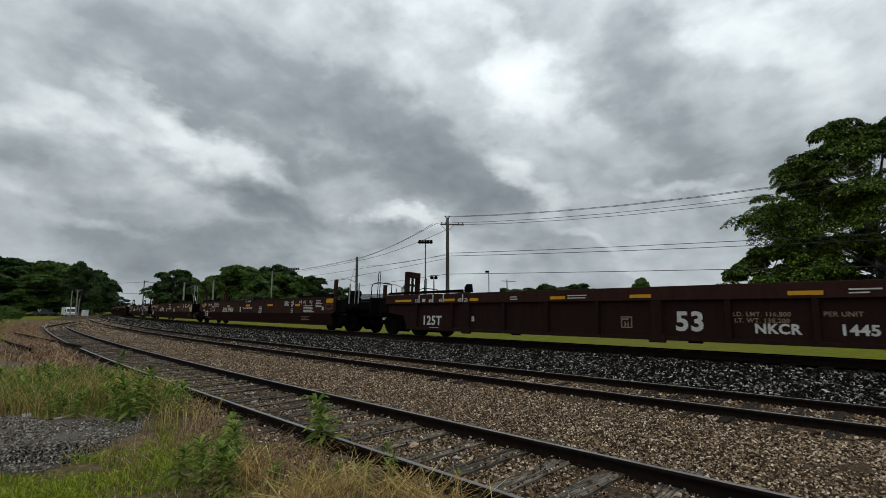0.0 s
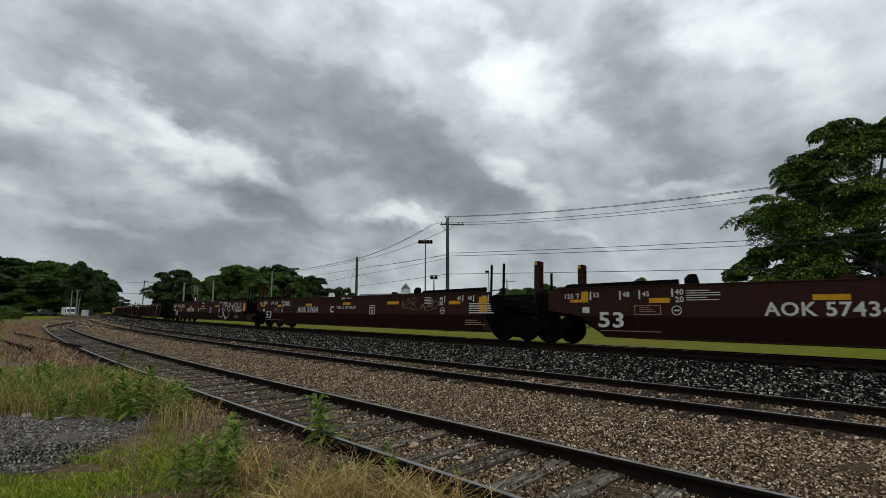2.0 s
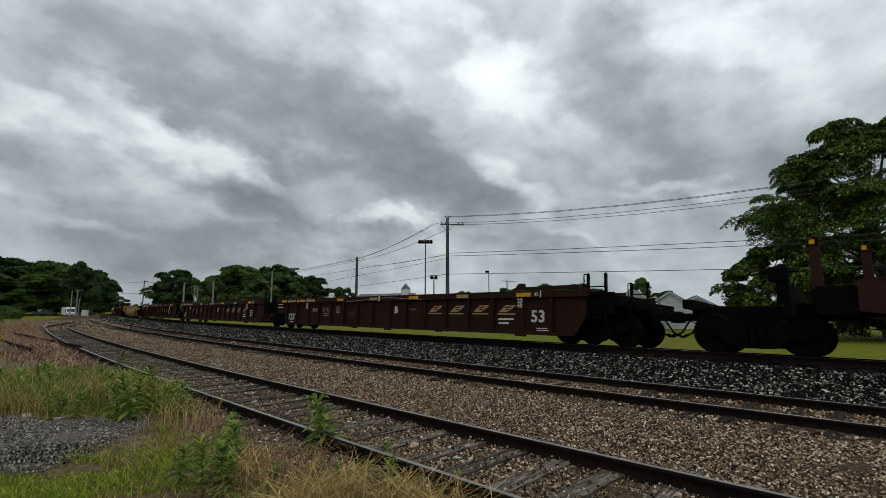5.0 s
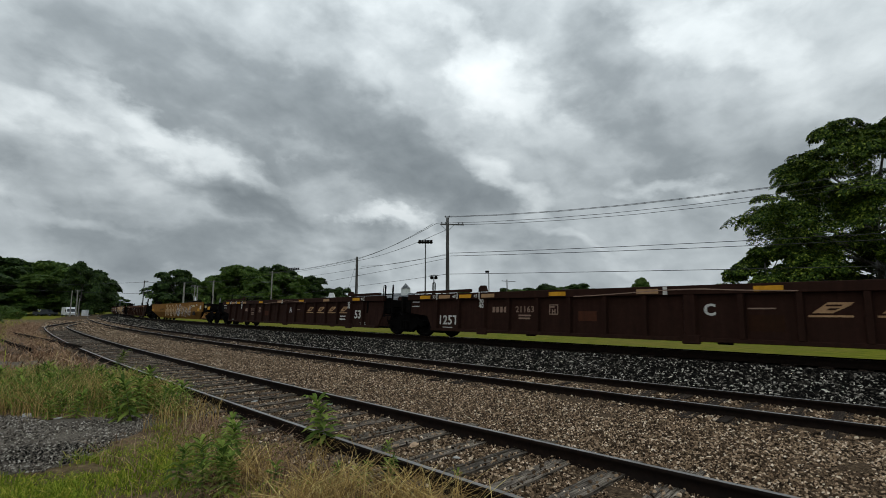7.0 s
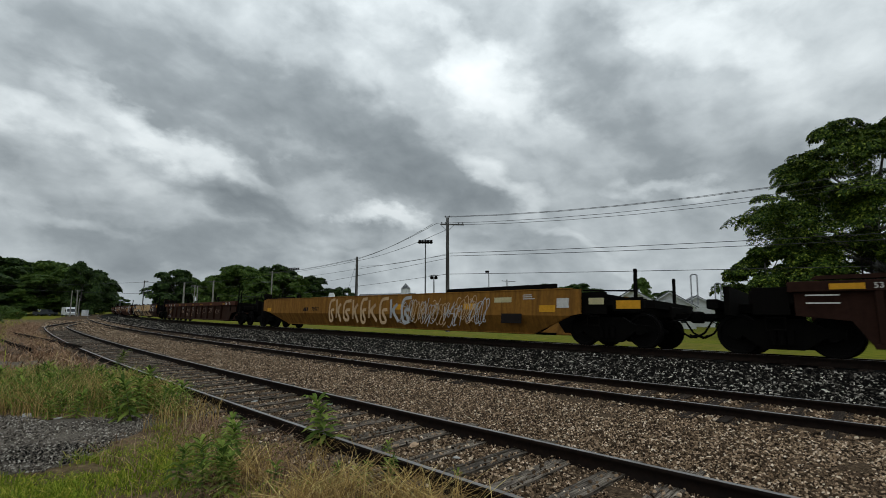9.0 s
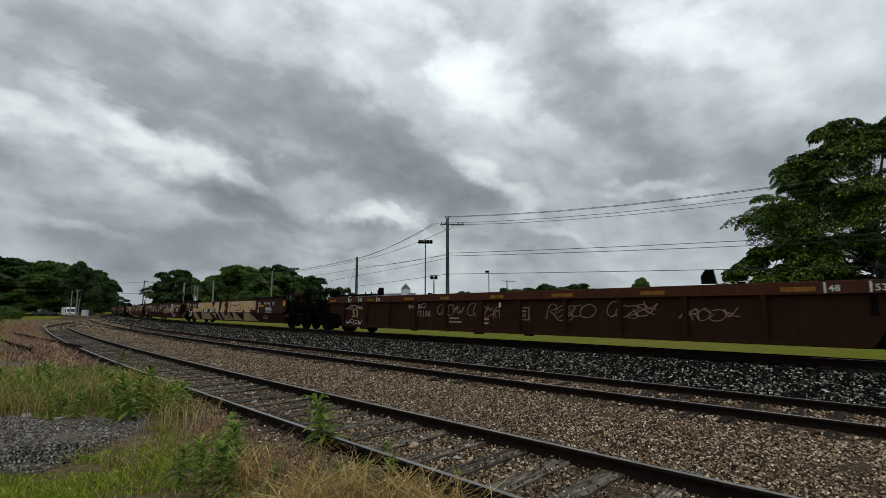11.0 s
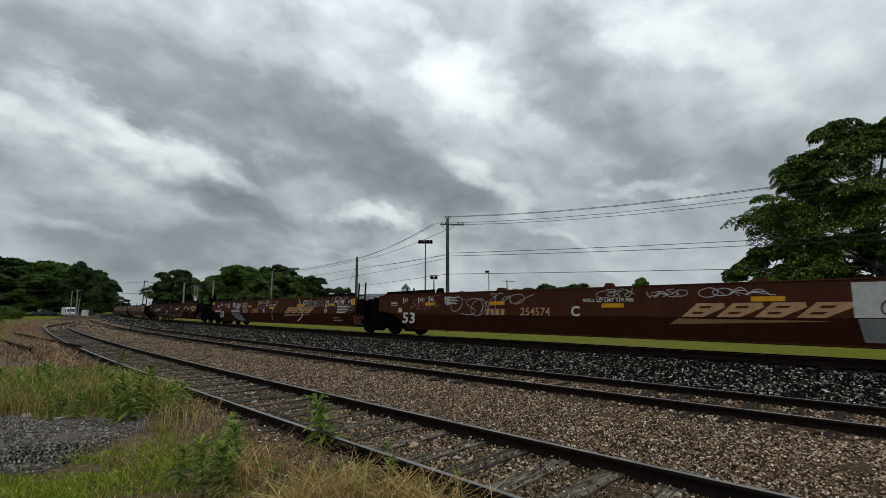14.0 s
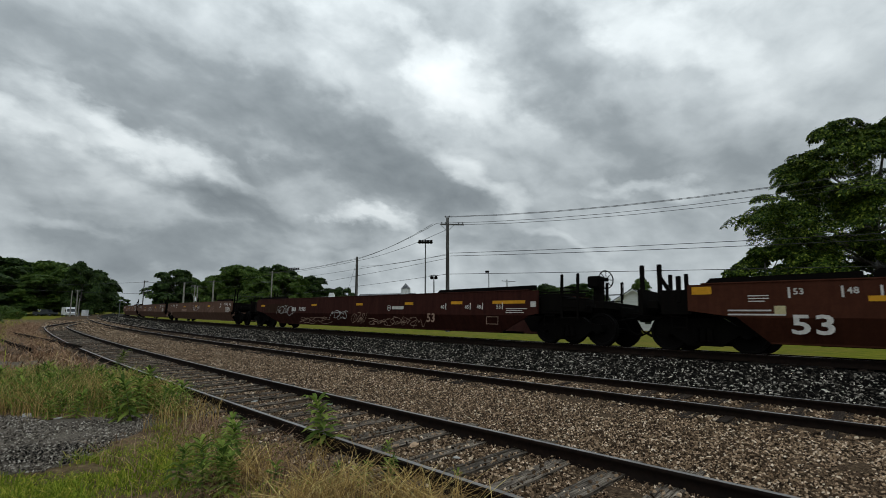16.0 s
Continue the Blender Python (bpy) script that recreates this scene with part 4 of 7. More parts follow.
    # a bright scrape along the top chord
    stroke(car, [(w0 + 2.0, 1.34), (w0 + 3.0, 1.37), (w0 + 5.0, 1.48), (w0 + 6.2, 1.4), (w0 + 7.2, 1.36)], 0.025, P_DIM, name="scrape")
    guide_rail(car, x0 + 0.4, x0 + 3.2, P_BROWN, 0.1)
    guide_rail(car, x1 - 2.6, x1 - 0.3, P_BROWN, 0.1)
    wedge(car, ribs[2], P_BROWN, 0.2)
    wedge(car, ribs[14], P_BROWN, 0.2)
    for y in (-1.38, 1.38):
        for xx in (x0 + 1.3, x1 - 0.1):
            place("grab_rail", shared("grab_rail35", build_loop(0.42), P_BLACK), car, xx, y, TOPZ)
    stanchions(car, x1 + 0.2, "thin", P_BLACK, 0.42)
    for z in (1.26, 1.1):
        bars(car, x0 + 0.6, z, 0.6, 1, 0.1, 0.03)
    if rear == "cpl":
        for y in (-1.1, 1.1):
            place("grab_rail", shared("end_loop", build_loop(0.75), P_SILVER), car, x0 - 1.9, y, 1.1)
    return car


def heavy_unit(a, b, x0, x1, m, m_chord, label, chord, step, old):
    """A stand-alone ribbed car with broad panels."""
    car, L = begin(label, a, b)
    first = x0 + (4.4 if not old else 3.0)
    ribs = [first + step * k for k in range(int((x1 - first - 1.5) / step) + 1)]
    wide = (ribs[0], ribs[4])
    for s in (-1, 1):
        ribbed_wall(car, x0, x1, m, m_chord, s, chord, ([first - 1.6] if old else [-7.85, -6.0]) + ribs, wide, 1.0)
    finish(car, L, x0, x1, "cpl", "cpl", m, *(() if old else (2.95, 1.95, 0.47)))
    F2 = -1.392
    return car, L, ribs, F2


def markings_number_car(a, b):
    # recessed walls get the maroon with shade in it, the chord plain maroon
    car, L, ribs, F2 = heavy_unit(a, b, -9.7, 9.9, P_DARKMAROON, P_MAROON, "dark brown stand-alone well car with large white 53 and 125T", 1.2, 1.6, False)
    letters(car, -7.07, 0.57, "125T", 0.33, face=F2, bold=0.012)
    panel(car, "small_print", -7.2, -6.7, 0.32, 0.335, P_WHITE, F2)
    letters(car, -5.05, 0.66, "B", 0.17, face=F2)
    letters(car, 1.85, 0.67, "53", 0.46, face=F2, bold=0.02)
    letters(car, 3.32, 0.87, "LD. LMT. 116,800", 0.10, P_DIM, F2, bold=0.002)
    letters(car, 3.32, 0.73, "LT. WT. 138,200", 0.10, P_DIM, F2, bold=0.002)
    letters(car, 3.6, 0.55, "NKCR", 0.21, face=F2, bold=0.01)
    letters(car, 4.72, 0.88, "PER UNIT", 0.10, P_DIM, F2, bold=0.002)
    letters(car, 4.95, 0.56, "1445", 0.21, face=F2, bold=0.01)
    plate_box(car, 0.3, 0.65, P_DIM, F2, 0.30)
    for q, w in ((-8.6, 0.95), (-1.7, 0.5), (0.72, 0.55), (4.15, 0.6), (8.0, 0.6), (-6.1, 0.55), (-4.93, 0.38)):
        panel(car, "reflector", q - w / 2, q + w / 2, 1.27, 1.36, P_YELLOW, label="yellow reflective strip")
    for q, w in ((-3.2, 0.45), (-1.0, 0.75), (5.1, 0.5)):
        bars(car, q, 1.37, w, 2, 0.07, 0.03)
    for q, w in ((-7.83, "53"), (-7.08, "48"), (-6.54, "45"), (-5.6, "40")):
        letters(car, q, 1.3, w, 0.12, bold=0.003)
        panel(car, "length_mark", q + 0.12, q + 0.17, 1.24, 1.52, P_WHITE)
    panel(car, "length_mark", -7.5, -7.34, 1.26, 1.38, P_WHITE)
    letters(car, -5.3, 1.3, "20", 0.12, bold=0.003)
    guide_rail(car, -9.6, -5.5, P_BLACK, 0.1)
    wedge(car, -5.25, P_BLACK, 0.28)
    place("guide_post", shared("holed_post", build_holed_post, P_MAROON), car, -9.8, 0, TOPZ + 0.12)
    for y in (-1.35, 1.35):
        place("grab_rail", shared("grab_rail100", build_loop(1.5), P_BLACK), car, -10.4, y, 1.05)
        bm = shape()
        tube(bm, [(-10.4, y, 2.12), (-9.65, y, 2.04), (-9.55, y, 1.98), (-9.55, y, 1.6)], 0.02)
        tube(bm, [(-10.9, y, 1.15), (-10.9, y, 1.95), (-10.82, y, 2.08), (-10.5, y, 2.12)], 0.02)
        part("handrail", bm, P_BLACK, car)
    return car


def rusty_ribbed_car(a, b):
    car, L, ribs, F2 = heavy_unit(a, b, -10.3, 10.4, P_GREY, P_RUSTCHORD, "rusty ribbed well car with graffiti and worn orange strips", 1.28, 1.63, True)
    letters(car, -8.1, 0.8, "53", 0.34, P_TAN, F2, bold=0.01)
    letters(car, (ribs[2] + ribs[3]) / 2 - 0.4, 0.82, "73106", 0.22, P_DIM, F2)
    for k, (q, z, w, h) in enumerate(((-8.2, 1.08, 1.2, 0.22), (-8.0, 0.42, 1.5, 0.32), (-4.0, 1.12, 0.9, 0.18), (-2.2, 0.95, 1.2, 0.4), (-0.6, 0.95, 1.4, 0.5), (2.6, 0.9, 1.4, 0.45), (4.4, 0.95, 1.2, 0.4), (6.2, 0.85, 1.2, 0.35))):
        scrawl(car, q, z, w, h, 5, P_SPRAY if k < 3 else P_DIM, 30 + k, F2, 0.035)
    bars(car, -1.9, 0.68, 0.7, 2, 0.13, 0.06, P_DIM, F2)
    bars(car, -0.5, 0.66, 0.5, 2, 0.13, 0.06, P_TAN, F2)
    plate_box(car, 1.0, 0.85, P_DIM, F2, 0.4)
    panel(car, "length_mark", 0.1, 0.18, 1.05, 1.2, P_WHITE, -1.52)
    for q, w in ((-9.8, 0.5), (-6.9, 0.4), (-4.4, 0.55), (-2.4, 0.45), (0.0, 0.55), (2.4, 0.7), (5.0, 0.6), (8.0, 0.6)):
        panel(car, "reflector", q - w / 2, q + w / 2, 1.34, 1.44, P_ORANGE)
    for q, w in ((-8.4, "53"), (-7.6, "48"), (-6.3, "20"), (8.6, "48"), (9.3, "53")):
        letters(car, q, 1.39, w, 0.13, bold=0.003)
        panel(car, "length_mark", q - 0.17, q - 0.13, 1.3, 1.52, P_WHITE)
    guide_rail(car, -9.9, -6.6, P_BLACK, 0.08)
    wedge(car, -6.3, P_BLACK, 0.32)
    wedge(car, 6.3, P_BLACK, 0.32)
    brake_gear(car, -10.75, -1)
    stanchions(car, -11.0, "thin", P_BLACK, 0.5)
    stanchions(car, 10.8, "thin", P_BLACK, 0.7)
    return car


def orange_car(a, b):
    car, L = begin("weathered yellow-orange well car covered in graffiti", a, b)
    x0, x1 = -10.0, 10.7
    for s in (-1, 1):
        smooth_wall(car, x0, x1, P_ORANGE, s, 1.6, 1.5)
    finish(car, L, x0, x1, "cpl", "cpl", P_ORANGE, 1.95, 1.3, 0, 0.65)
    blocks(car, -4.9, 1.0, 0.5, 0.18, 3, P_INK)
    letters(car, -3.95, 1.0, "70971", 0.19, P_INK, bold=0.006)
    # a row of big white painted letter shapes that cannot be read
    rng = random.Random(4)
    x = -2.6
    for k in range(9):
        w = rng.uniform(0.42, 0.62)
        zt, zb = 1.46 - rng.uniform(0, 0.1), 0.38 + rng.uniform(0, 0.15)
        stroke(car, [(x, zt), (x + 0.05, zb), (x + 0.02, 0.9), (x + w, zt - 0.1), (x + 0.1, 0.95), (x + w, zb)] if k % 2 else
               [(x + w, zt), (x, zt - 0.05), (x + 0.04, zb), (x + w, zb + 0.03), (x + 0.1, 0.95), (x + w * 0.9, 0.98)], 0.13, P_CREAM if k < 7 else P_SPRAY)
        x += w + 0.16
    for k in range(7):
        scrawl(car, 3.2 + k * 0.62, 0.9 + rng.uniform(-0.1, 0.1), 0.9, 0.85, 5, P_CREAM if k % 2 else P_SPRAY, 60 + k, thick=0.045)
    for q, w, z in ((-9.2, 0.5, 0.98), (2.6, 0.6, 1.08), (6.5, 0.55, 1.08), (9.62, 0.55, 1.0), (10.15, 0.0, 1.0)):
        if w:
            panel(car, "reflector", q - w / 2, q + w / 2, z - 0.1, z + 0.1, P_YELLOW)
    panel(car, "notice_plate", 7.6, 8.3, 1.2, 1.36, P_PALE)
    panel(car, "notice_plate", 9.95, 10.35, 1.02, 1.3, P_WHITE)
    panel(car, "notice_plate", 7.9, 8.7, 0.55, 0.85, P_INK)
    bars(car, 9.0, 1.42, 0.5, 3, 0.06, 0.025)
    guide_rail(car, 5.3, 9.9, P_BLACK, 0.15)
    guide_rail(car, -9.6, -6.4, P_BLACK, 0.1)
    wedge(car, -5.9, P_BLACK, 0.18)
    panel(car, "notice_plate", 10.9, 11.35, 1.12, 1.3, P_PALE, -1.38)
    panel(car, "reflector", 11.7, 12.35, 1.0, 1.22, P_YELLOW, -1.38)
    bm = shape()
    box(bm, 11.6, 12.4, -1.37, -1.3, 0.95, 1.3)
    part("end_plate", bm, P_BLACK, car)
    for y in (-1.3, 1.3):
        place("guide_post", shared("end_post", lambda bm: box(bm, -0.04, 0.04, -0.04, 0.04, 0, 0.85, 0.01), P_BLACK), car, 12.2, y, 1.2)
    for z in (1.28, 1.52):
        bm = shape()
        tube(bm, [(10.7, -1.3, z), (12.2, -1.3, z - 0.05)], 0.022)
        part("handrail", bm, P_BLACK, car)
    brake_gear(car, -11.0, -1)
    return car


def oxide_unit(a, b, unit, x0, x1, rear, front, art, lead):
    car, L = begin("oxide-red articulated well car unit with tan emblem and graffiti" if art != "mural" else "well car unit with a large cream and brown painted mural", a, b)
    m = P_RUST if art != "mural" else P_MAROON
    for s in (-1, 1):
        smooth_wall(car, x0, x1, m, s)
    finish(car, L, x0, x1, rear, front, m, cr=0.2)
    x53 = x0 + lead
    g = x53
    if art == "mural":
        f0 = FACE
        flat(car, "mural", [(g + 0.55, 0.82), (g + 0.55, 1.12), (g + 2.0, 1.12), (g + 2.0, 1.53), (g + 5.3, 1.53), (g + 5.75, 1.12), (g + 6.2, 1.53), (g + 7.0, 1.53), (g + 7.0, 0.82)], P_CREAM)
        flat(car, "mural", [(g + 7.35, 0.82), (g + 7.75, 1.53), (g + 13.9, 1.53), (g + 13.9, 0.98), (g + 13.05, 0.98), (g + 13.2, 0.82)], P_CREAM)
        lower = lambda pts, mm=P_CREAM: slanted(car, pts, mm)
        lower([(g + 0.3, 0.3), (g + 0.62, 0.79), (g + 1.5, 0.79), (g + 1.6, 0.3)])
        lower([(g + 2.2, 0.3), (g + 3.0, 0.79), (g + 4.85, 0.79), (g + 4.95, 0.3)])
        lower([(g + 5.35, 0.79), (g + 6.35, 0.79), (g + 5.85, 0.34)])
        lower([(g + 6.6, 0.3), (g + 6.5, 0.79), (g + 7.0, 0.79), (g + 7.1, 0.3)], P_SILVER)
        lower([(g + 7.5, 0.3), (g + 7.4, 0.79), (g + 9.3, 0.79), (g + 9.35, 0.3)])
        lower([(g + 9.5, 0.3), (g + 9.9, 0.79), (g + 10.4, 0.79), (g + 11.1, 0.3)])
        lower([(g + 11.3, 0.3), (g + 12.0, 0.79), (g + 13.05, 0.79), (g + 13.75, 0.3)])
        flat(car, "mural", [(g + 8.35, 0.62), (g + 8.3, 1.5), (g + 8.95, 1.5), (g + 8.9, 0.62)], P_MAROON, FACE - 0.004)
        flat(car, "mural", [(g + 10.1, 0.82), (g + 10.15, 0.98), (g + 11.5, 0.98), (g + 11.3, 0.82)], P_CREAM, FACE - 0.003)
        panel(car, "number_board", g + 3.45, g + 6.35, 0.74, 1.06, P_MAROON, FACE - 0.008)
        blocks(car, g + 4.1, 0.9, 0.85, 0.22, 4, P_WHITE, FACE - 0.013)
        letters(car, g + 5.55, 0.9, "254574", 0.24, face=FACE - 0.013, bold=0.008)
        letters(car, g + 6.85, 0.89, "B", 0.28, face=FACE - 0.008, bold=0.012)
        k = FACE - 0.007
        for pts, w in (([(g + 2.0, 1.13), (g + 2.05, 1.14), (g + 2.6, 1.14), (g + 2.62, 0.85), (g + 2.0, 0.8), (g + 0.6, 0.8)], 0.035), ([(g + 1.9, 0.32), (g + 2.6, 0.75), (g + 3.2, 1.05)], 0.04),
                       ([(g + 7.4, 1.5), (g + 7.42, 0.9), (g + 7.55, 0.55), (g + 7.1, 0.3)], 0.05), ([(g + 8.25, 1.5), (g + 8.28, 0.62), (g + 9.0, 0.6), (g + 9.02, 1.5)], 0.05),
                       ([(g + 9.42, 1.5), (g + 9.48, 0.9), (g + 9.5, 0.3), (g + 9.9, 0.6)], 0.05), ([(g + 9.62, 1.5), (g + 9.62, 0.8)], 0.03), ([(g + 9.85, 1.36), (g + 9.9, 1.26), (g + 11.2, 1.28), (g + 11.2, 1.5)], 0.04),
                       ([(g + 11.4, 1.3), (g + 11.4, 1.02), (g + 11.9, 1.02), (g + 11.1, 0.34)], 0.05), ([(g + 10.0, 0.98), (g + 10.6, 0.92), (g + 11.4, 0.96)], 0.035),
                       ([(g + 12.75, 1.18), (g + 13.0, 0.95), (g + 13.7, 0.32)], 0.05), ([(g + 13.0, 1.05), (g + 13.75, 1.05), (g + 13.8, 1.5)], 0.035), ([(g + 3.9, 1.53), (g + 3.95, 1.1)], 0.03)):
            stroke(car, pts, w, P_INK, k, name="mural_outline")
        flat(car, "mural", [(g + 12.0 + 0.13 * math.cos(q), 0.88 + 0.12 * math.sin(q)) for q in (0, 0.8, 1.6, 2.4, 3.1, 3.9, 4.7, 5.5)], P_INK, FACE - 0.008)
        bars(car, g + 8.0, 1.37, 1.2, 1, 0.1, 0.08, P_TAN, FACE - 0.008)
        marks = FACE - 0.008
        panel(car, "number_board", g + 1.25, g + 2.05, 1.08, 1.5, P_MAROON, FACE - 0.004)
    else:
        marks = FACE
        blocks(car, x53 + 4.25, 0.9, 0.82, 0.2, 4, P_TAN)
        letters(car, x53 + 5.75, 0.9, "254574", 0.24, P_TAN, bold=0.006)
        letters(car, x53 + 7.1, 0.91, unit, 0.28, bold=0.012)
        letters(car, x53 + 8.05, 1.22, "WELL LD LMT 119,900", 0.10, bold=0.002)
        # slanted tan emblem over a tapering stripe
        o = x53 + (9.95 if unit == "C" else 10.0)
        for k in range(4):
            c = o + 0.75 * k
            flat(car, "emblem", [(c - 0.02, 0.80), (c + 0.46, 0.80), (c + 0.92, 1.02), (c + 0.9, 1.12), (c + 0.34, 1.12)], P_TAN)
            flat(car, "emblem", [(c + 0.2, 0.87), (c + 0.42, 0.87), (c + 0.5, 0.92), (c + 0.26, 0.92)], m, FACE - 0.005)
            flat(car, "emblem", [(c + 0.36, 1.0), (c + 0.6, 1.0), (c + 0.66, 1.05), (c + 0.42, 1.05)], m, FACE - 0.005)
        slanted(car, [(o - 0.35, 0.62), (o - 0.12, 0.76), (o + 2.8, 0.74), (o + 2.6, 0.72)], P_TAN, "emblem_stripe")
    letters(car, x53 + 0.02, 0.64, "53", 0.40, bold=0.012, face=FACE, wide=1.33)
    height_marks(car, x53, 0.2, marks, 1.32, P_WHITE, 0.2, 1.07, 1.65, 2.1)
    bars(car, x53 - 0.84, 1.27, 0.5, 3, 0.06, 0.025)
    for q, z, w in ((0.85 + 0.3, 1.18, 0.5), (4.3 if art != "A" else 4.9, 1.18, 0.6), (8.2, 1.08, 0.62), (11.7, 1.2, 0.62), (14.9, 1.2, 0.55)):
        panel(car, "reflector", x53 + q - w / 2, x53 + q + w / 2, z - 0.055, z + 0.055, P_YELLOW, marks - 0.003, "yellow reflective strip")
    panel(car, "reflector", x1 - 0.3, x1 - 0.02, 1.18, 1.46, P_YELLOW)
    panel(car, "notice_plate", x53 - 0.62, x53 - 0.42, 0.87, 1.05, P_PALE)
    if art == "mural":
        panel(car, "reflector", x53 - 1.5, x53 - 0.55, 1.41, 1.5, P_YELLOW)
        letters(car, x53 - 0.85, 1.3, "125 T", 0.14, bold=0.003, face=FACE - 0.008)
    if art == "A":
        panel(car, "reflector", x0 + 0.1, x0 + 0.52, 1.32, 1.5, P_YELLOW)
        bars(car, x53 - 0.95, 0.95, 1.1, 2, 0.09, 0.035)
    bars(car, x53 + 2.3, 1.4, 0.75, 5, 0.055, 0.022, face=marks)
    bars(car, x53 + 16.0, 1.12, 1.1, 5, 0.07, 0.03)
    bars(car, x53 + 15.6, 0.62, 0.8, 3, 0.07, 0.025, P_DIM, FACE)
    roundel(car, x53 + 14.4, 0.92)
    guide_rail(car, x0 + 0.4, x0 + 3.2, P_BLACK, 0.14)
    guide_rail(car, x1 - 3.4, x1 - 0.2, P_BLACK, 0.14)
    wedge(car, x0 + 3.5, P_BLACK, 0.18)
    for q in (4.4, 8.1, 11.6):
        tarp_hook(car, x53 + q, m)
    stanchions(car, x1 + 0.25, "thin", P_BLACK, 0.85 if art != "A" else 0.6)
    if rear == "cpl":
        place("guide_post", shared("stub_post", lambda bm: box(bm, -0.05, 0.05, -0.05, 0.05, -0.4, 0.25, 0.01), P_BLACK), car, x0 - 0.25, -1.3, TOPZ)
        for y in (-1.1, 1.1):
            bm = shape()
            prism(bm, [(x0 - 0.5, 1.3), (x0 - 0.38, 1.3), (x0 - 0.72, 1.85), (x0 - 0.8, 1.85)], "y", y - 0.05, y + 0.05)
            part("diagonal_brace", bm, P_BLACK, car)
            for q in (1.2, 0.76):
                bm = shape()
                box(bm, x0 - q - 0.05, x0 - q + 0.05, y - 0.05, y + 0.05, 1.1, 2.15, 0.01)
                part("guide_post", bm, P_BLACK, car)
    if front == "cpl":
        brake_gear(car, x1 + 1.2, 1, True)
    if art == "C":
        for q, z, w, h, k in ((0.9, 1.2, 1.5, 0.45, 71), (3.3, 1.1, 1.8, 0.6, 72), (4.6, 1.33, 1.2, 0.4, 73), (8.3, 1.4, 1.0, 0.22, 74), (9.6, 1.36, 0.9, 0.2, 75), (11.0, 1.38, 1.2, 0.22, 76)):
            scrawl(car, x53 + q, z, w, h, 4, P_DIM if q < 3 else P_SPRAY, k, thick=0.03)
        panel(car, "buffed_patch", x53 + 13.1, x53 + 14.15, 0.81, 1.5, P_SPRAY, FACE - 0.001)
        slanted(car, [(x53 + 13.2, 0.34), (x53 + 13.15, 0.79), (x53 + 14.4, 0.79), (x53 + 14.2, 0.34)], P_SILVER, "buffed_patch")
        scrawl(car, x53 + 13.8, 1.05, 0.5, 0.4, 3, P_INK, 77, FACE - 0.006, 0.05)
        scrawl(car, x53 + 15.0, 1.4, 0.4, 0.2, 3, P_DIM, 78)
    if art == "A":
        flat(car, "graffiti_figure", [(g + 1.75, 0.82), (g + 1.8, 0.98), (g + 2.3, 0.98), (g + 2.6, 1.15), (g + 2.7, 1.42), (g + 2.95, 1.36), (g + 3.3, 1.45), (g + 3.15, 1.3), (g + 3.45, 1.34), (g + 3.15, 1.05), (g + 3.3, 0.82)], P_SILVER)
        slanted(car, [(g + 1.95, 0.5), (g + 1.75, 0.79), (g + 3.3, 0.79), (g + 3.55, 0.3), (g + 2.6, 0.3)], P_SILVER, "graffiti_figure")
        stroke(car, [(g + 1.72, 0.98), (g + 1.75, 0.6), (g + 2.1, 0.45), (g + 2.7, 0.7), (g + 3.2, 0.85), (g + 3.55, 0.35)], 0.04, P_INK, FACE - 0.006)
        stroke(car, [(g + 2.2, 0.98), (g + 2.9, 1.0), (g + 3.2, 1.0)], 0.04, P_INK, FACE - 0.006)
        for q, z, w, h, k in ((6.9, 1.41, 1.5, 0.2, 83), (6.7, 1.12, 1.4, 0.24, 82), (8.0, 1.42, 1.1, 0.2, 84), (12.9, 1.3, 1.0, 0.4, 85), (14.0, 1.25, 1.3, 0.45, 86), (15.6, 1.3, 1.2, 0.5, 87), (16.4, 1.1, 0.8, 0.4, 88)):
            scrawl(car, x53 + q, z, w, h, 5, P_SPRAY if k % 2 else P_DIM, k, thick=0.03)
        for n_, words in enumerate(("ONLY A RAT", "CAN WIN A", "RAT RACE!")):
            letters(car, x53 + 4.05, 1.36 - 0.125 * n_, words, 0.105, P_SPRAY, slant=0.15, bold=0.002)
        stroke(car, [(g + 9.0, 1.5), (g + 8.4, 1.1), (g + 8.25, 0.8), (g + 8.5, 0.4)], 0.04, P_SPRAY)
        stroke(car, [(g + 11.5, 1.5), (g + 11.8, 1.2), (g + 11.7, 1.02), (g + 12.1, 0.95), (g + 12.05, 0.6), (g + 11.6, 0.4)], 0.07, P_SPRAY)
        stroke(car, [(g + 12.0, 1.2), (g + 12.2, 1.48), (g + 12.5, 1.35), (g + 12.0, 1.15)], 0.06, P_SPRAY)
    return car


def slanted(car, pts, m, name="mural"):
    """A painted shape on the tucked-in lower plate."""
    bm = shape()
    V = [bm.verts.new((x, -1.506 + (FOLD - z) * TUCK / (FOLD - BOT), z)) for x, z in pts]
    W = [bm.verts.new((v.co.x, v.co.y - 0.005, v.co.z)) for v in V]
    bm.faces.new(V)
    bm.faces.new(W[::-1])
    n = len(V)
    for i in range(n):
        bm.faces.new((V[i], V[(i + 1) % n], W[(i + 1) % n], W[i]))
    return part(name, bm, m, car)


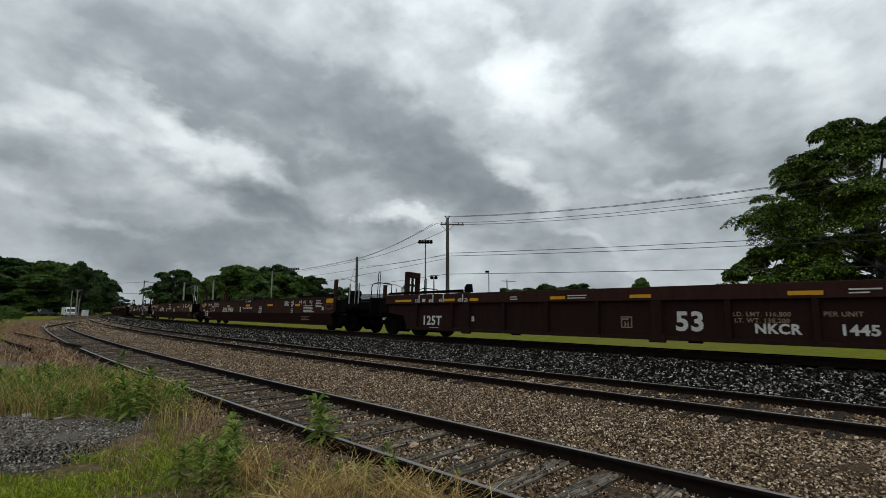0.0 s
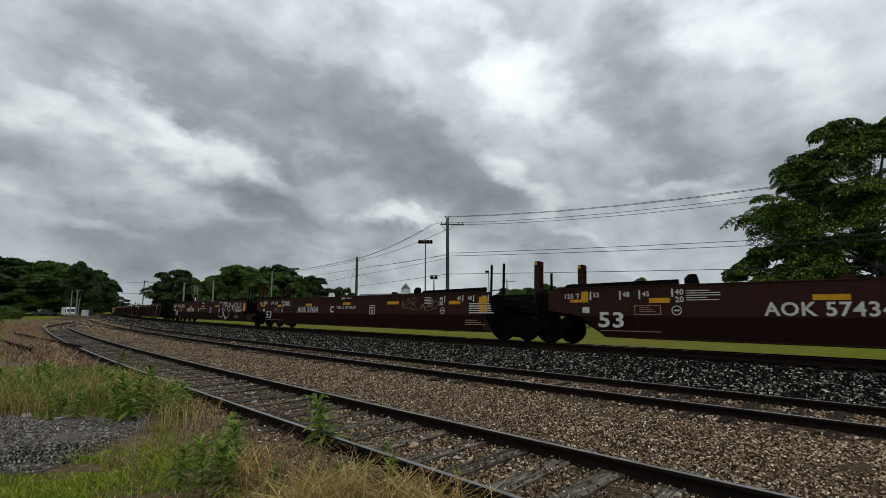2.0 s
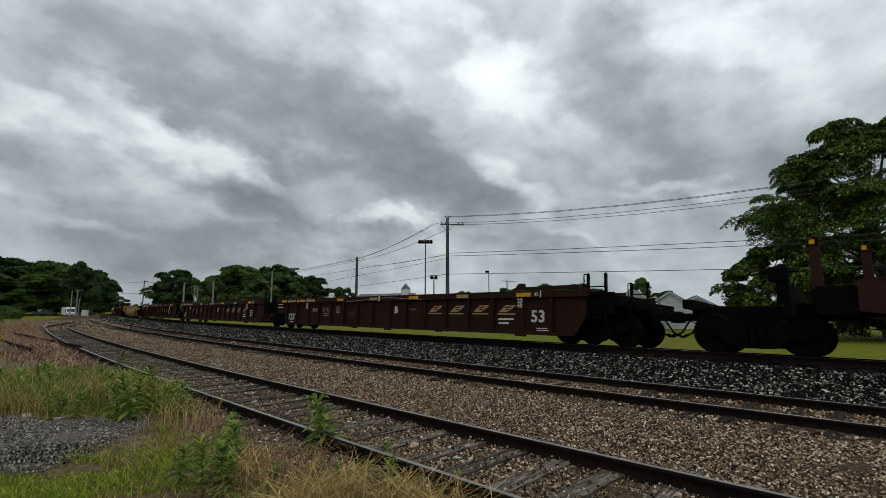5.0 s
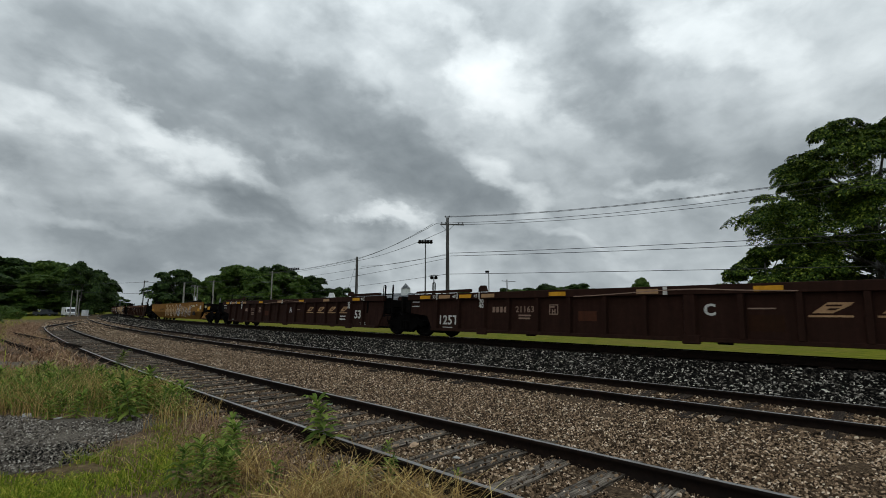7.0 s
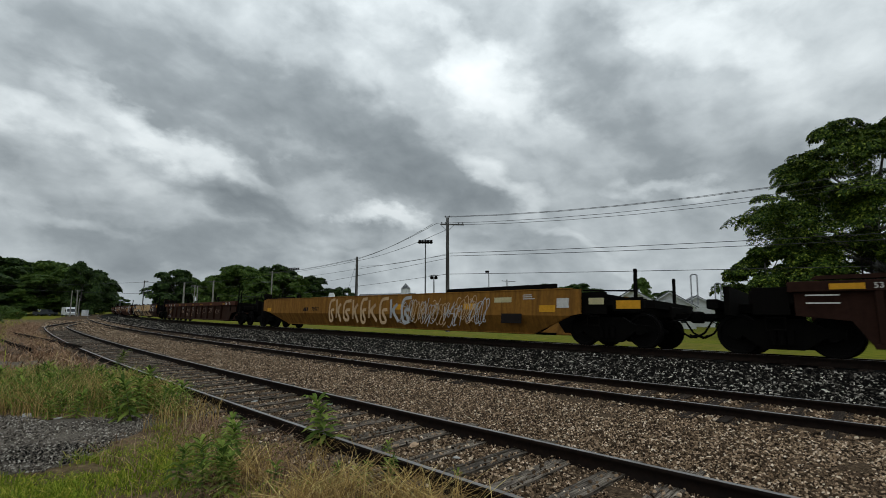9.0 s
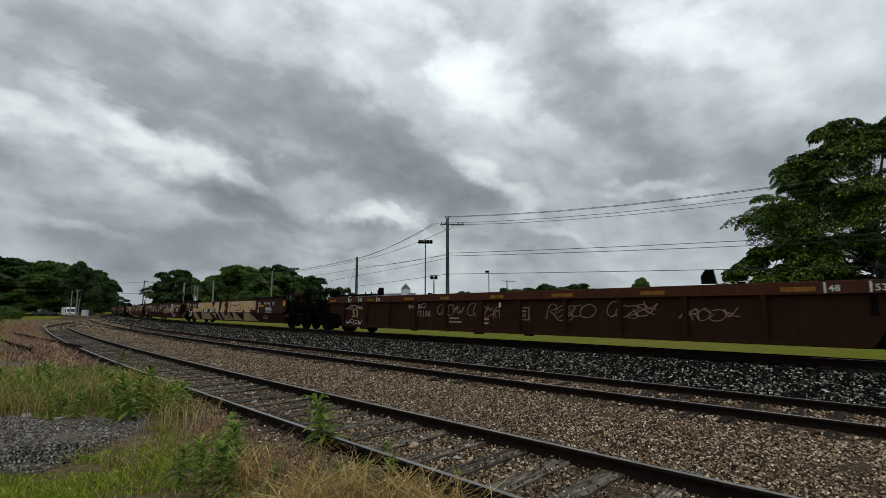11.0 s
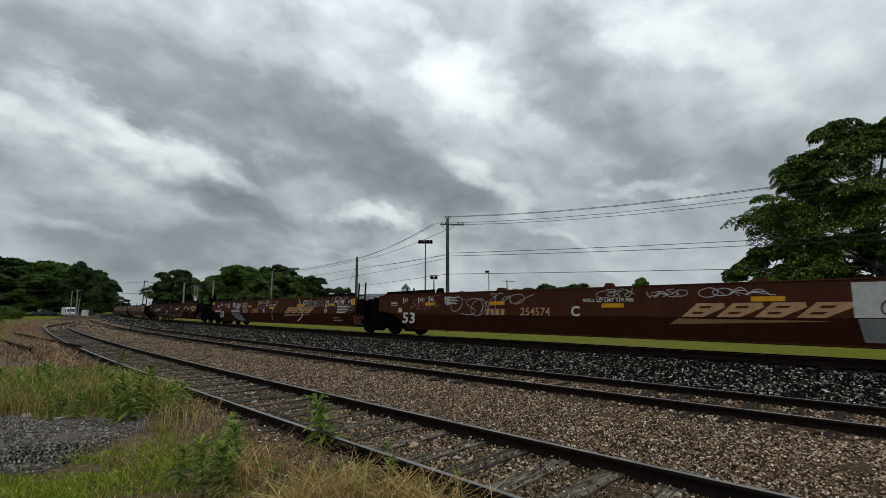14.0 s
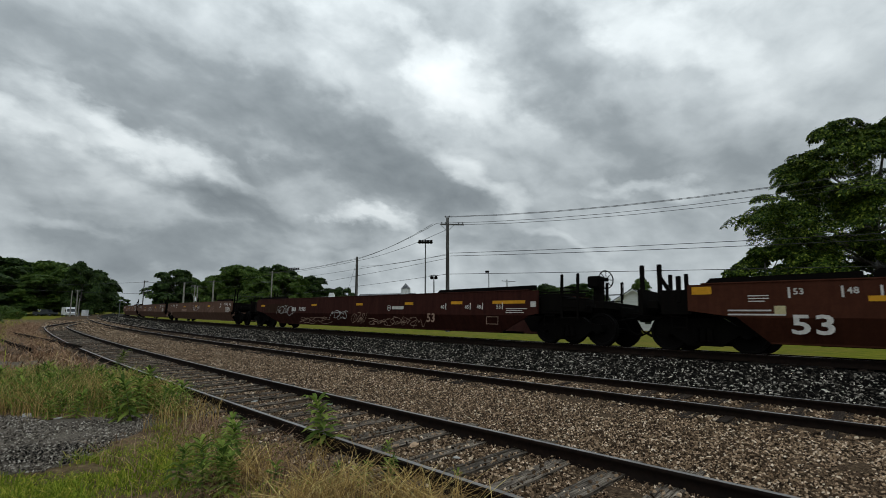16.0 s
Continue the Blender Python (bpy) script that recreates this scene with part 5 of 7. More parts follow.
def sooty_car(a, b):
    car, L = begin("sooty dark red well car with faded graffiti", a, b)
    x0, x1 = -10.3, 10.0
    for s in (-1, 1):
        smooth_wall(car, x0, x1, P_OLDRED, s, 1.5, 1.4)
    finish(car, L, x0, x1, "cpl", "cpl", P_OLDRED, 1.95, 1.6, 0, 0.2)
    blocks(car, -5.5, 1.0, 0.5, 0.19, 3, P_WHITE)
    letters(car, -4.6, 1.0, "71935", 0.2, bold=0.006)
    bars(car, 3.4, 1.05, 0.9, 1, 0.2, 0.12)
    roundel(car, 2.75, 1.05)
    letters(car, 5.3, 0.66, "53", 0.32, P_DIM, bold=0.01)
    for q, w in ((-3.4, 0.5), (4.0, 0.5), (6.6, 0.55), (8.9, 1.3), (0.6, 0.5), (-9.4, 0.5)):
        panel(car, "reflector", q - w / 2, q + w / 2, 1.16, 1.26, P_YELLOW)
    for q, w in ((5.9, "40"), (7.1, "45"), (7.65, "48"), (8.5, "53")):
        letters(car, q, 1.06, w, 0.13, bold=0.003)
        panel(car, "length_mark", q + 0.14, q + 0.18, 0.98, 1.2, P_WHITE)
    for q, z, w, h, k in ((-6.6, 0.95, 1.6, 0.5, 91), (-1.0, 0.75, 1.4, 0.4, 92), (0.6, 0.6, 1.0, 0.45, 93), (2.4, 0.5, 2.0, 0.35, 94), (4.0, 0.5, 1.6, 0.35, 95), (-3.4, 0.45, 2.6, 0.3, 96)):
        scrawl(car, q, z, w, h, 5, P_SPRAY if k < 93 else P_DIM, k, thick=0.035)
    panel(car, "buffed_patch", -9.0, -6.2, 0.82, 1.28, P_GREY)
    bars(car, 9.3, 1.0, 1.0, 3, 0.06, 0.025)
    panel(car, "notice_plate", 9.75, 9.95, 1.05, 1.22, P_WHITE)
    frame_mark(car, 8.0, 8.5, 0.5, 0.75)
    guide_rail(car, 5.6, 9.9, P_BLACK, 0.13)
    guide_rail(car, -9.9, -6.5, P_BLACK, 0.13)
    for z in (1.28, 1.5):
        bm = shape()
        tube(bm, [(10.0, -1.3, z), (11.6, -1.3, z)], 0.022)
        part("handrail", bm, P_BLACK, car)
    bm = shape()
    box(bm, 10.2, 11.5, -1.36, -1.3, 0.95, 1.25)
    part("end_plate", bm, P_BLACK, car)
    stanchions(car, 11.0, "thin", P_BLACK, 0.45)
    brake_gear(car, 11.6, 1)
    return car


def dusty_unit(a, b, x0, x1, rear, front, k):
    car, L = begin("dusty grey-brown articulated well car unit with worn lettering", a, b)
    for s in (-1, 1):
        smooth_wall(car, x0, x1, P_RED, s)
    finish(car, L, x0, x1, rear, front, P_RED)
    x53 = x0 + 1.9
    letters(car, x53, 0.66, "53", 0.36, P_DIM)
    blocks(car, x53 + 4.4, 0.95, 1.6, 0.2, 9, P_DIM)
    height_marks(car, x53, 0, FACE, 1.34)
    scrawl(car, x53 + 8.0, 1.1, 2.2, 0.4, 5, P_SPRAY, 110 + k)
    scrawl(car, x53 + 12.0, 1.0, 1.8, 0.4, 5, P_DIM, 120 + k)
    bars(car, x53 + 16.0, 1.12, 1.1, 5, 0.07, 0.03)
    for q in (4.4, 8.0, 11.5):
        panel(car, "reflector", x53 + q - 0.3, x53 + q + 0.3, 1.2, 1.31, P_YELLOW)
    guide_rail(car, x0 + 0.5, x0 + 3.5, P_BLACK)
    guide_rail(car, x1 - 3.4, x1 - 0.2, P_BLACK)
    stanchions(car, x1 + 0.25, "thin", P_BLACK, 0.8)
    if k == 2:
        stanchions(car, x0 + 0.2, "portal", P_BLACK, 0.8)
    return car


CUTS = [-7.0, 17.3, 41.0, 60.8, 84.8, 106.5, 127.6, 150.0, 175.2, 200.1, 223.25, 244.0, 265.7, 290.5, 312.0, 332.0, 353.5]
markings_number_car(CUTS[0], CUTS[1])
maroon_unit(CUTS[1], CUTS[2], "B", -8.2, -10.2, 10.5, "art", "cpl", 0)
maroon_unit(CUTS[2], CUTS[3], "C", -7.1, -9.0, 9.4, "art", "art", 1)
maroon_unit(CUTS[3], CUTS[4], "A", -6.2, -8.2, 11.2, "cpl", "art", 2)
ribbed_unit(CUTS[4], CUTS[5], "B", -10.09, 9.05, "art", "cpl", 1.3, 2.3)
ribbed_unit(CUTS[5], CUTS[6], "C", -9.65, 9.58, "art", "art", 1.56, 2.63)
ribbed_unit(CUTS[6], CUTS[7], "A", -8.4, 10.6, "cpl", "art", 1.44, 2.58)
orange_car(CUTS[7], CUTS[8])
rusty_ribbed_car(CUTS[8], CUTS[9])
oxide_unit(CUTS[9], CUTS[10], "B", -10.55, 9.33, "art", "cpl", "mural", 1.75)
oxide_unit(CUTS[10], CUTS[11], "C", -9.37, 9.57, "art", "art", "C", 1.9)
oxide_unit(CUTS[11], CUTS[12], "A", -9.1, 10.2, "cpl", "art", "A", 2.33)
sooty_car(CUTS[12], CUTS[13])
dusty_unit(CUTS[13], CUTS[14], -10.0, 8.6, "art", "cpl", 0)
dusty_unit(CUTS[14], CUTS[15], -9.3, 9.3, "art", "art", 1)
dusty_unit(CUTS[15], CUTS[16], -8.4, 10.0, "cpl", "art", 2)

# ---------- loose stone on the ballast ----------
# a broken wedge: four corners below and a short ridge on top
WEDGE_V = np.array([(-1, -1, -0.6), (1, -1, -0.6), (1, 1, -0.6), (-1, 1, -0.6), (-0.55, 0.1, 1.0), (0.6, -0.1, 1.0)], float)
WEDGE_F = np.array([(0, 1, 5), (0, 5, 4), (1, 2, 5), (2, 3, 4), (2, 4, 5), (3, 0, 4)])


def stones(name, label, x, y, z, size, material, seed):
    """Many small broken stones in one mesh."""
    rng = np.random.default_rng(seed)
    n = len(x)
    V = np.repeat(WEDGE_V[None], n, 0) * 0.5 + rng.uniform(-0.17, 0.17, (n, 6, 3))
    V *= (size[:, None] * rng.uniform([0.8, 0.6, 0.55], [1.5, 1.1, 1.0], (n, 3)))[:, None, :]
    a, b = rng.uniform(0, 6.28, n), rng.uniform(-0.7, 0.7, n)
    X = V[..., 0] * np.cos(b)[:, None] - V[..., 2] * np.sin(b)[:, None]
    Z = V[..., 0] * np.sin(b)[:, None] + V[..., 2] * np.cos(b)[:, None]
    Y = V[..., 1]
    P = np.stack([X * np.cos(a)[:, None] - Y * np.sin(a)[:, None] + x[:, None], X * np.sin(a)[:, None] + Y * np.cos(a)[:, None] + y[:, None], Z + z[:, None]], -1)
    F = (WEDGE_F[None] + 6 * np.arange(n)[:, None, None]).reshape(-1, 3)
    ob = new(name, tri_mesh(name, P.reshape(-1, 3), F, [material]))
    return tagged(ob, label, "gravel", kind="stuff")


# the darkest tones of the first two also stand for shaded gaps
M_STONE_DARK = islands("dark_trap_rock", [(0.0, (0.003, 0.0028, 0.0025)), (0.55, (0.008, 0.007, 0.006)), (0.78, (0.04, 0.034, 0.028)), (0.9, (0.20, 0.178, 0.150)), (1.0, (0.70, 0.64, 0.55))], 0.9, 0.04, 40)
M_STONE_TAN = islands("tan_pea_gravel", [(0.0, (0.010, 0.006, 0.0036)), (0.38, (0.078, 0.049, 0.029)), (0.7, (0.26, 0.172, 0.105)), (0.9, (0.48, 0.338, 0.22)), (1.0, (0.88, 0.73, 0.56))], 0.9, 0.06, 60)
M_STONE_GREY = islands("grey_lot_gravel", [(0.0, (0.025, 0.020, 0.016)), (0.4, (0.115, 0.097, 0.078)), (0.8, (0.245, 0.212, 0.175)), (1.0, (0.56, 0.51, 0.44))], 0.9, 0.05, 60)


def spread_on_bed(n, o0, o1, s0, s1, seed, falloff=9.0):
    """Places across the tracks, thicker towards the viewer."""
    rng = np.random.default_rng(seed)
    s = s0 + (s1 - s0) * rng.random(n * 3)
    o = rng.uniform(o0, o1, n * 3)
    x, y, h = line(s, o)
    d = np.hypot(x, y)
    keep = rng.random(n * 3) < np.clip((falloff / d) ** 1.3, 0, 1)
    x, y, s, o = x[keep][:n], y[keep][:n], s[keep][:n], o[keep][:n]
    return x, y, s, o, rng


x, y, s, o, rng = spread_on_bed(80000, 1.35, 3.75, -13, 60, 11, 14)
stones("crushed_stone", "dark crushed stone on the main line shoulder", x, y, bed_height(o) + 0.012, rng.uniform(0.03, 0.066, len(x)), M_STONE_DARK, 1)
x, y, s, o, rng = spread_on_bed(180000, 6.35, 8.95, -13, 48, 12, 9)
stones("pea_gravel", "tan pea gravel between the sidings", x, y, bed_height(o) + 0.011, rng.uniform(0.013, 0.036, len(x)), M_STONE_TAN, 2)
x, y, s, o, rng = spread_on_bed(9000, 1.35, 3.7, 58, 110, 16, 40)
stones("crushed_stone", "dark crushed stone on the distant main line shoulder", x, y, bed_height(o) + 0.02, rng.uniform(0.06, 0.12, len(x)), M_STONE_DARK, 8)
x, y, s, o, rng = spread_on_bed(9000, 3.6, 10.6, 46, 95, 15, 40)
stones("pea_gravel", "tan gravel along the distant sidings", x, y, bed_height(o) + 0.01, rng.uniform(0.05, 0.11, len(x)), M_STONE_TAN, 7)
x, y, s, o, rng = spread_on_bed(34000, 3.4, 6.4, -13, 45, 13, 9)
stones("pea_gravel", "tan gravel and grit in the middle siding", x, y, bed_height(o) + 0.004, rng.uniform(0.02, 0.05, len(x)), M_STONE_TAN, 3)
x, y, s, o, rng = spread_on_bed(85000, 8.7, 10.95, -8, 42, 14, 7)
near = np.abs(s[:, None] - np.array(TIE_S)[None]).min(1) if len(TIE_S) else np.ones(len(s))
k = (near > 0.10) | (rng.random(len(s)) < 0.10 + 0.4 * (np.abs(o - OFF1) > 1.0))
stones("fouled_gravel", "small dirty gravel between the old ties", x[k], y[k], bed_height(o[k]) + np.where(near[k] < 0.11, 0.052, 0.006), rng.uniform(0.011, 0.034, k.sum()), M_STONE_TAN, 4)


# ---------- the weedy verge and the gravel lot ----------
M_DIRT = surface("dead_grass_earth", [(0.3, (0.06, 0.039, 0.023)), (0.5, (0.16, 0.108, 0.065)), (0.72, (0.30, 0.212, 0.125))], 9, 0.95,
                 stain=(0.10, 0.085, 0.03), stain_scale=0.9, stain_amount=0.6, relief=0.9, depth=0.05, spec=0.03)
M_LOT = surface("grey_gravel_lot", [(0.3, (0.066, 0.054, 0.041)), (0.5, (0.160, 0.134, 0.106)), (0.72, (0.285, 0.25, 0.205))], 30, 0.95,
                stain=(0.06, 0.055, 0.05), stain_scale=1.1, stain_amount=0.5, relief=0.9, depth=0.02, spec=0.03)


def verge():
    """The bumpy strip of earth along the old siding."""
    ss = np.concatenate([np.arange(-16, 22, 0.2), np.arange(22, 110, 1.0)])
    oo = np.concatenate([np.arange(10.75, 17, 0.2), np.arange(17, 70, 1.2)])
    S, O = np.meshgrid(ss, oo, indexing="ij")
    x, y, h = line(S, O)
    z = 0.012 + 0.03 * np.sin(x * 1.9 + y) * np.sin(y * 1.3 - x * 0.7) + 0.012 * np.sin(x * 6.1) * np.sin(y * 5.3) + 0.65 * smooth01((O - 25) / 70)
    z = np.where((O < 10.8) | (O > 68) | (S < -15.7) | (S > 108), -0.08, z)
    a, b = S.shape
    i = (np.arange(a - 1)[:, None] * b + np.arange(b - 1)[None]).ravel()
    F = np.stack([i, i + 1, i + b + 1, i + b], 1)
    ob = new("verge", tri_mesh("verge", np.stack([x.ravel(), y.ravel(), z.ravel()], 1), F, [M_DIRT]))
    tagged(ob, "bare brown earth and dead grass beside the siding", "ground", kind="structure")


verge()


def in_lot(x, y):
    """The two patches of gravel where no grass grows."""
    w = 0.25 * np.sin(x * 3.1) + 0.2 * np.sin(y * 4.3 + x)
    a = (x + w < -4.15) & (y > 5.0) & (y + w < 7.5)
    b = (x < -12.4 + 0.3 * w) & (y > 12.4) & (y + w < 15.6)
    return a | b


def lot(name, x0, x1, y0, y1):
    ax, ay = np.arange(x0, x1, 0.12), np.arange(y0, y1, 0.12)
    gx, gy = np.meshgrid(ax, ay, indexing="ij")
    e = np.minimum(np.minimum(gx - x0, x1 - gx), np.minimum(gy - y0, y1 - gy)) + 0.15 * np.sin(gx * 5) * np.sin(gy * 4)
    z = 0.05 + 0.012 * np.sin(gx * 4.3) * np.sin(gy * 3.7) - 0.12 * np.clip(1 - e / 0.5, 0, 1) ** 2
    a, b = gx.shape
    i = (np.arange(a - 1)[:, None] * b + np.arange(b - 1)[None]).ravel()
    F = np.stack([i, i + b, i + b + 1, i + 1], 1)
    ob = new(name, tri_mesh(name, np.stack([gx.ravel(), gy.ravel(), z.ravel()], 1), F, [M_LOT]))
    tagged(ob, "packed grey gravel at the edge of a lot", "gravel", kind="structure")


lot("gravel_lot", -9.5, -3.75, 4.9, 7.8)
lot("gravel_lot", -20.0, -12.0, 12.2, 15.9)
rng = np.random.default_rng(21)
x, y = rng.uniform(-8.5, -3.7, 22000), rng.uniform(4.9, 7.7, 22000)
k = in_lot(x, y)
stones("lot_gravel", "loose grey gravel on the packed lot", x[k], y[k], np.full(k.sum(), 0.055), rng.uniform(0.008, 0.028, k.sum()), M_STONE_GREY, 5)
x, y = rng.uniform(-5.0, -3.95, 900), rng.uniform(5.25, 6.0, 900)
stones("dark_chips", "dark asphalt crumbs at the edge of the lot", x, y, np.full(900, 0.06), rng.uniform(0.008, 0.022, 900), M_STONE_DARK, 6)


# ---------- grass ----------
def blades(name, label, x, y, h, lean, w, material, seed, z0=0.0):
    rng = np.random.default_rng(seed)
    n = len(x)
    a = rng.uniform(0, 6.28, n)
    f = rng.uniform(0, 6.28, n)
    dx, dy = np.cos(a) * lean * h, np.sin(a) * lean * h
    wx, wy = np.cos(f) * w / 2, np.sin(f) * w / 2
    P = np.zeros((n, 7, 3))
    for k, (u, up, ww) in enumerate(((0.0, 0.0, 1.0), (0.35, 0.5, 0.85), (1.0, 0.9, 0.55))):
        for j, sg in ((0, -1), (1, 1)):
            P[:, 2 * k + j, 0] = x + dx * u * u + sg * wx * ww
            P[:, 2 * k + j, 1] = y + dy * u * u + sg * wy * ww
            P[:, 2 * k + j, 2] = z0 + h * up
    P[:, 6, 0], P[:, 6, 1], P[:, 6, 2] = x + dx * 1.5, y + dy * 1.5, z0 + h * (1.0 - 0.25 * lean)
    F0 = np.array([(0, 1, 3), (0, 3, 2), (2, 3, 5), (2, 5, 4), (4, 5, 6)])
    F = (F0[None] + 7 * np.arange(n)[:, None, None]).reshape(-1, 3)
    ob = new(name, tri_mesh(name, P.reshape(-1, 3), F, [material]))
    return tagged(ob, label, "grass", kind="stuff")


M_GRASS = islands("green_grass", [(0.0, (0.105, 0.165, 0.016)), (0.5, (0.26, 0.345, 0.034)), (0.85, (0.46, 0.49, 0.062)), (1.0, (0.78, 0.60, 0.15))], 0.9, 0.08, 20, 0.25)
M_STRAW = islands("straw_grass", [(0.0, (0.203, 0.129, 0.049)), (0.4, (0.439, 0.288, 0.102)), (0.8, (0.709, 0.500, 0.194)), (1.0, (0.800, 0.696, 0.302))], 0.95, 0.08, 20, 0.2)
M_DEAD = islands("dead_brown_stalks", [(0.0, (0.10, 0.048, 0.028)), (0.5, (0.34, 0.195, 0.115)), (1.0, (0.60, 0.42, 0.27))], 0.85, 0.2, 20, 0.1)
M_LEAF = islands("weed_leaf", [(0.0, (0.06, 0.105, 0.018)), (0.5, (0.155, 0.235, 0.04)), (1.0, (0.34, 0.42, 0.085))], 0.8, 0.12, 25, 0.3)
M_STEM = surface("weed_stem", [(0.3, (0.05, 0.06, 0.02)), (0.7, (0.11, 0.12, 0.045))], 20, 0.8)


def clumped(n, x0, x1, y0, y1, seed, clumps, spread):
    rng = np.random.default_rng(seed)
    cx, cy = rng.uniform(x0, x1, clumps), rng.uniform(y0, y1, clumps)
    k = rng.integers(0, clumps, n)
    x, y = cx[k] + rng.normal(0, spread, n), cy[k] + rng.normal(0, spread, n)
    s, off = to_line(x, y)
    keep = (off > 10.62 + 0.3 * rng.random(n)) & ~in_lot(x, y) & (np.hypot(x, y) > 3.6)
    return x[keep], y[keep], rng, off[keep]


def on_moss(x, y):
    """The damp hollow where short bright grass grows, and the corner by the lot."""
    w = 0.18 * np.sin(x * 4.1 + y) + 0.12 * np.sin(y * 6.3 - x * 2)
    return (((x + 2.95 + w) / 1.15) ** 2 + ((y - 5.95) / 0.75) ** 2 < 1) | (((x + 3.6 + w) / 1.0) ** 2 + ((y - 4.75) / 0.35) ** 2 < 1)


x, y, rng, off = clumped(42000, -4.6, -1.4, 4.2, 6.8, 31, 520, 0.10)
k = on_moss(x, y)
blades("grass", "short bright green grass in a damp hollow", x[k], y[k], rng.uniform(0.012, 0.06, k.sum()), rng.uniform(0.2, 1.0, k.sum()), rng.uniform(0.005, 0.011, k.sum()), M_GRASS, 31)
x, y, rng, off = clumped(15000, -6.5, 1.6, 3.9, 8.8, 43, 150, 0.13)
blades("grass", "scattered green tufts on the verge", x, y, rng.uniform(0.025, 0.13, len(x)), rng.uniform(0.1, 0.9, len(x)), rng.uniform(0.005, 0.011, len(x)), M_GRASS, 43)
x, y, rng, off = clumped(3600, -2.5, 1.4, 3.9, 5.5, 32, 15, 0.13)
blades("straw", "long dry straw-coloured grass in tufts", x, y, rng.uniform(0.12, 0.40, len(x)), rng.uniform(0.2, 1.3, len(x)), rng.uniform(0.005, 0.011, len(x)), M_STRAW, 32)
x, y, rng, off = clumped(9000, -3.4, 1.6, 3.9, 7.6, 44, 90, 0.12)
k = off < 12.0
blades("dead_stalks", "tangled red-brown dead stems along the rail", x[k], y[k], rng.uniform(0.05, 0.26, k.sum()), rng.uniform(0.3, 1.5, k.sum()), rng.uniform(0.003, 0.007, k.sum()), M_DEAD, 44)
x, y, rng, off = clumped(10000, -10.5, -3.3, 7.7, 11.6, 45, 120, 0.2)
blades("weed_thicket", "thicket of narrow-leaved green weeds", x, y, rng.uniform(0.12, 0.46, len(x)), rng.uniform(0.1, 0.8, len(x)), rng.uniform(0.008, 0.022, len(x)), M_LEAF, 45)
x, y, rng, off = clumped(6500, -9.5, -3.1, 7.0, 11.0, 46, 70, 0.2)
blades("straw", "pale dry stems among the weeds", x, y, rng.uniform(0.2, 0.55, len(x)), rng.uniform(0.1, 0.7, len(x)), rng.uniform(0.004, 0.009, len(x)), M_STRAW, 46)
x, y, rng, off = clumped(6000, -6.5, 1.8, 3.9, 9.0, 33, 170, 0.2)
k = off < 12.4
blades("dead_stalks", "brown dead stalks along the rail", x[k], y[k], rng.uniform(0.05, 0.24, k.sum()), rng.uniform(0.1, 1.2, k.sum()), rng.uniform(0.004, 0.008, k.sum()), M_DEAD, 33)
x, y, rng, off = clumped(62000, -58, -5, 8.0, 62, 34, 1300, 0.5)
k = off < 21
blades("dead_brush", "pinkish brown dead brush beside the siding", x[k], y[k], rng.uniform(0.1, 0.38, k.sum()), rng.uniform(0.2, 1.0, k.sum()), rng.uniform(0.006, 0.016, k.sum()), M_DEAD, 34)
x, y, rng, off = clumped(44000, -46, -9, 13, 50, 41, 1000, 0.6)
k = (off < 19) & (x < -9)
blades("dead_brush", "tangled tan brush along the siding", x[k], y[k], rng.uniform(0.12, 0.42, k.sum()), rng.uniform(0.3, 1.2, k.sum()), rng.uniform(0.02, 0.045, k.sum()), M_DEAD, 41)
x, y, rng, off = clumped(46000, -24, -4, 7.4, 30, 39, 900, 0.4)
k = off < 13.6
blades("dead_litter", "matted orange-brown dead stems beside the rail", x[k], y[k], rng.uniform(0.03, 0.15, k.sum()), rng.uniform(0.6, 1.8, k.sum()), rng.uniform(0.008, 0.018, k.sum()), M_DEAD, 39)
x, y, rng, off = clumped(7000, -27, -5, 8.0, 32, 36, 260, 0.5)
k = off < 17
blades("straw", "pale dry grass along the siding", x[k], y[k], rng.uniform(0.1, 0.4, k.sum()), rng.uniform(0.2, 1.0, k.sum()), rng.uniform(0.006, 0.014, k.sum()), M_STRAW, 36)
x, y, rng, off = clumped(12000, -62, -12, 14, 64, 35, 240, 0.9)
k = off > 12.5
blades("grass", "tall green and yellow grass on the far verge", x[k], y[k], rng.uniform(0.2, 0.6, k.sum()), rng.uniform(0.1, 0.7, k.sum()), rng.uniform(0.012, 0.03, k.sum()), M_GRASS, 35)

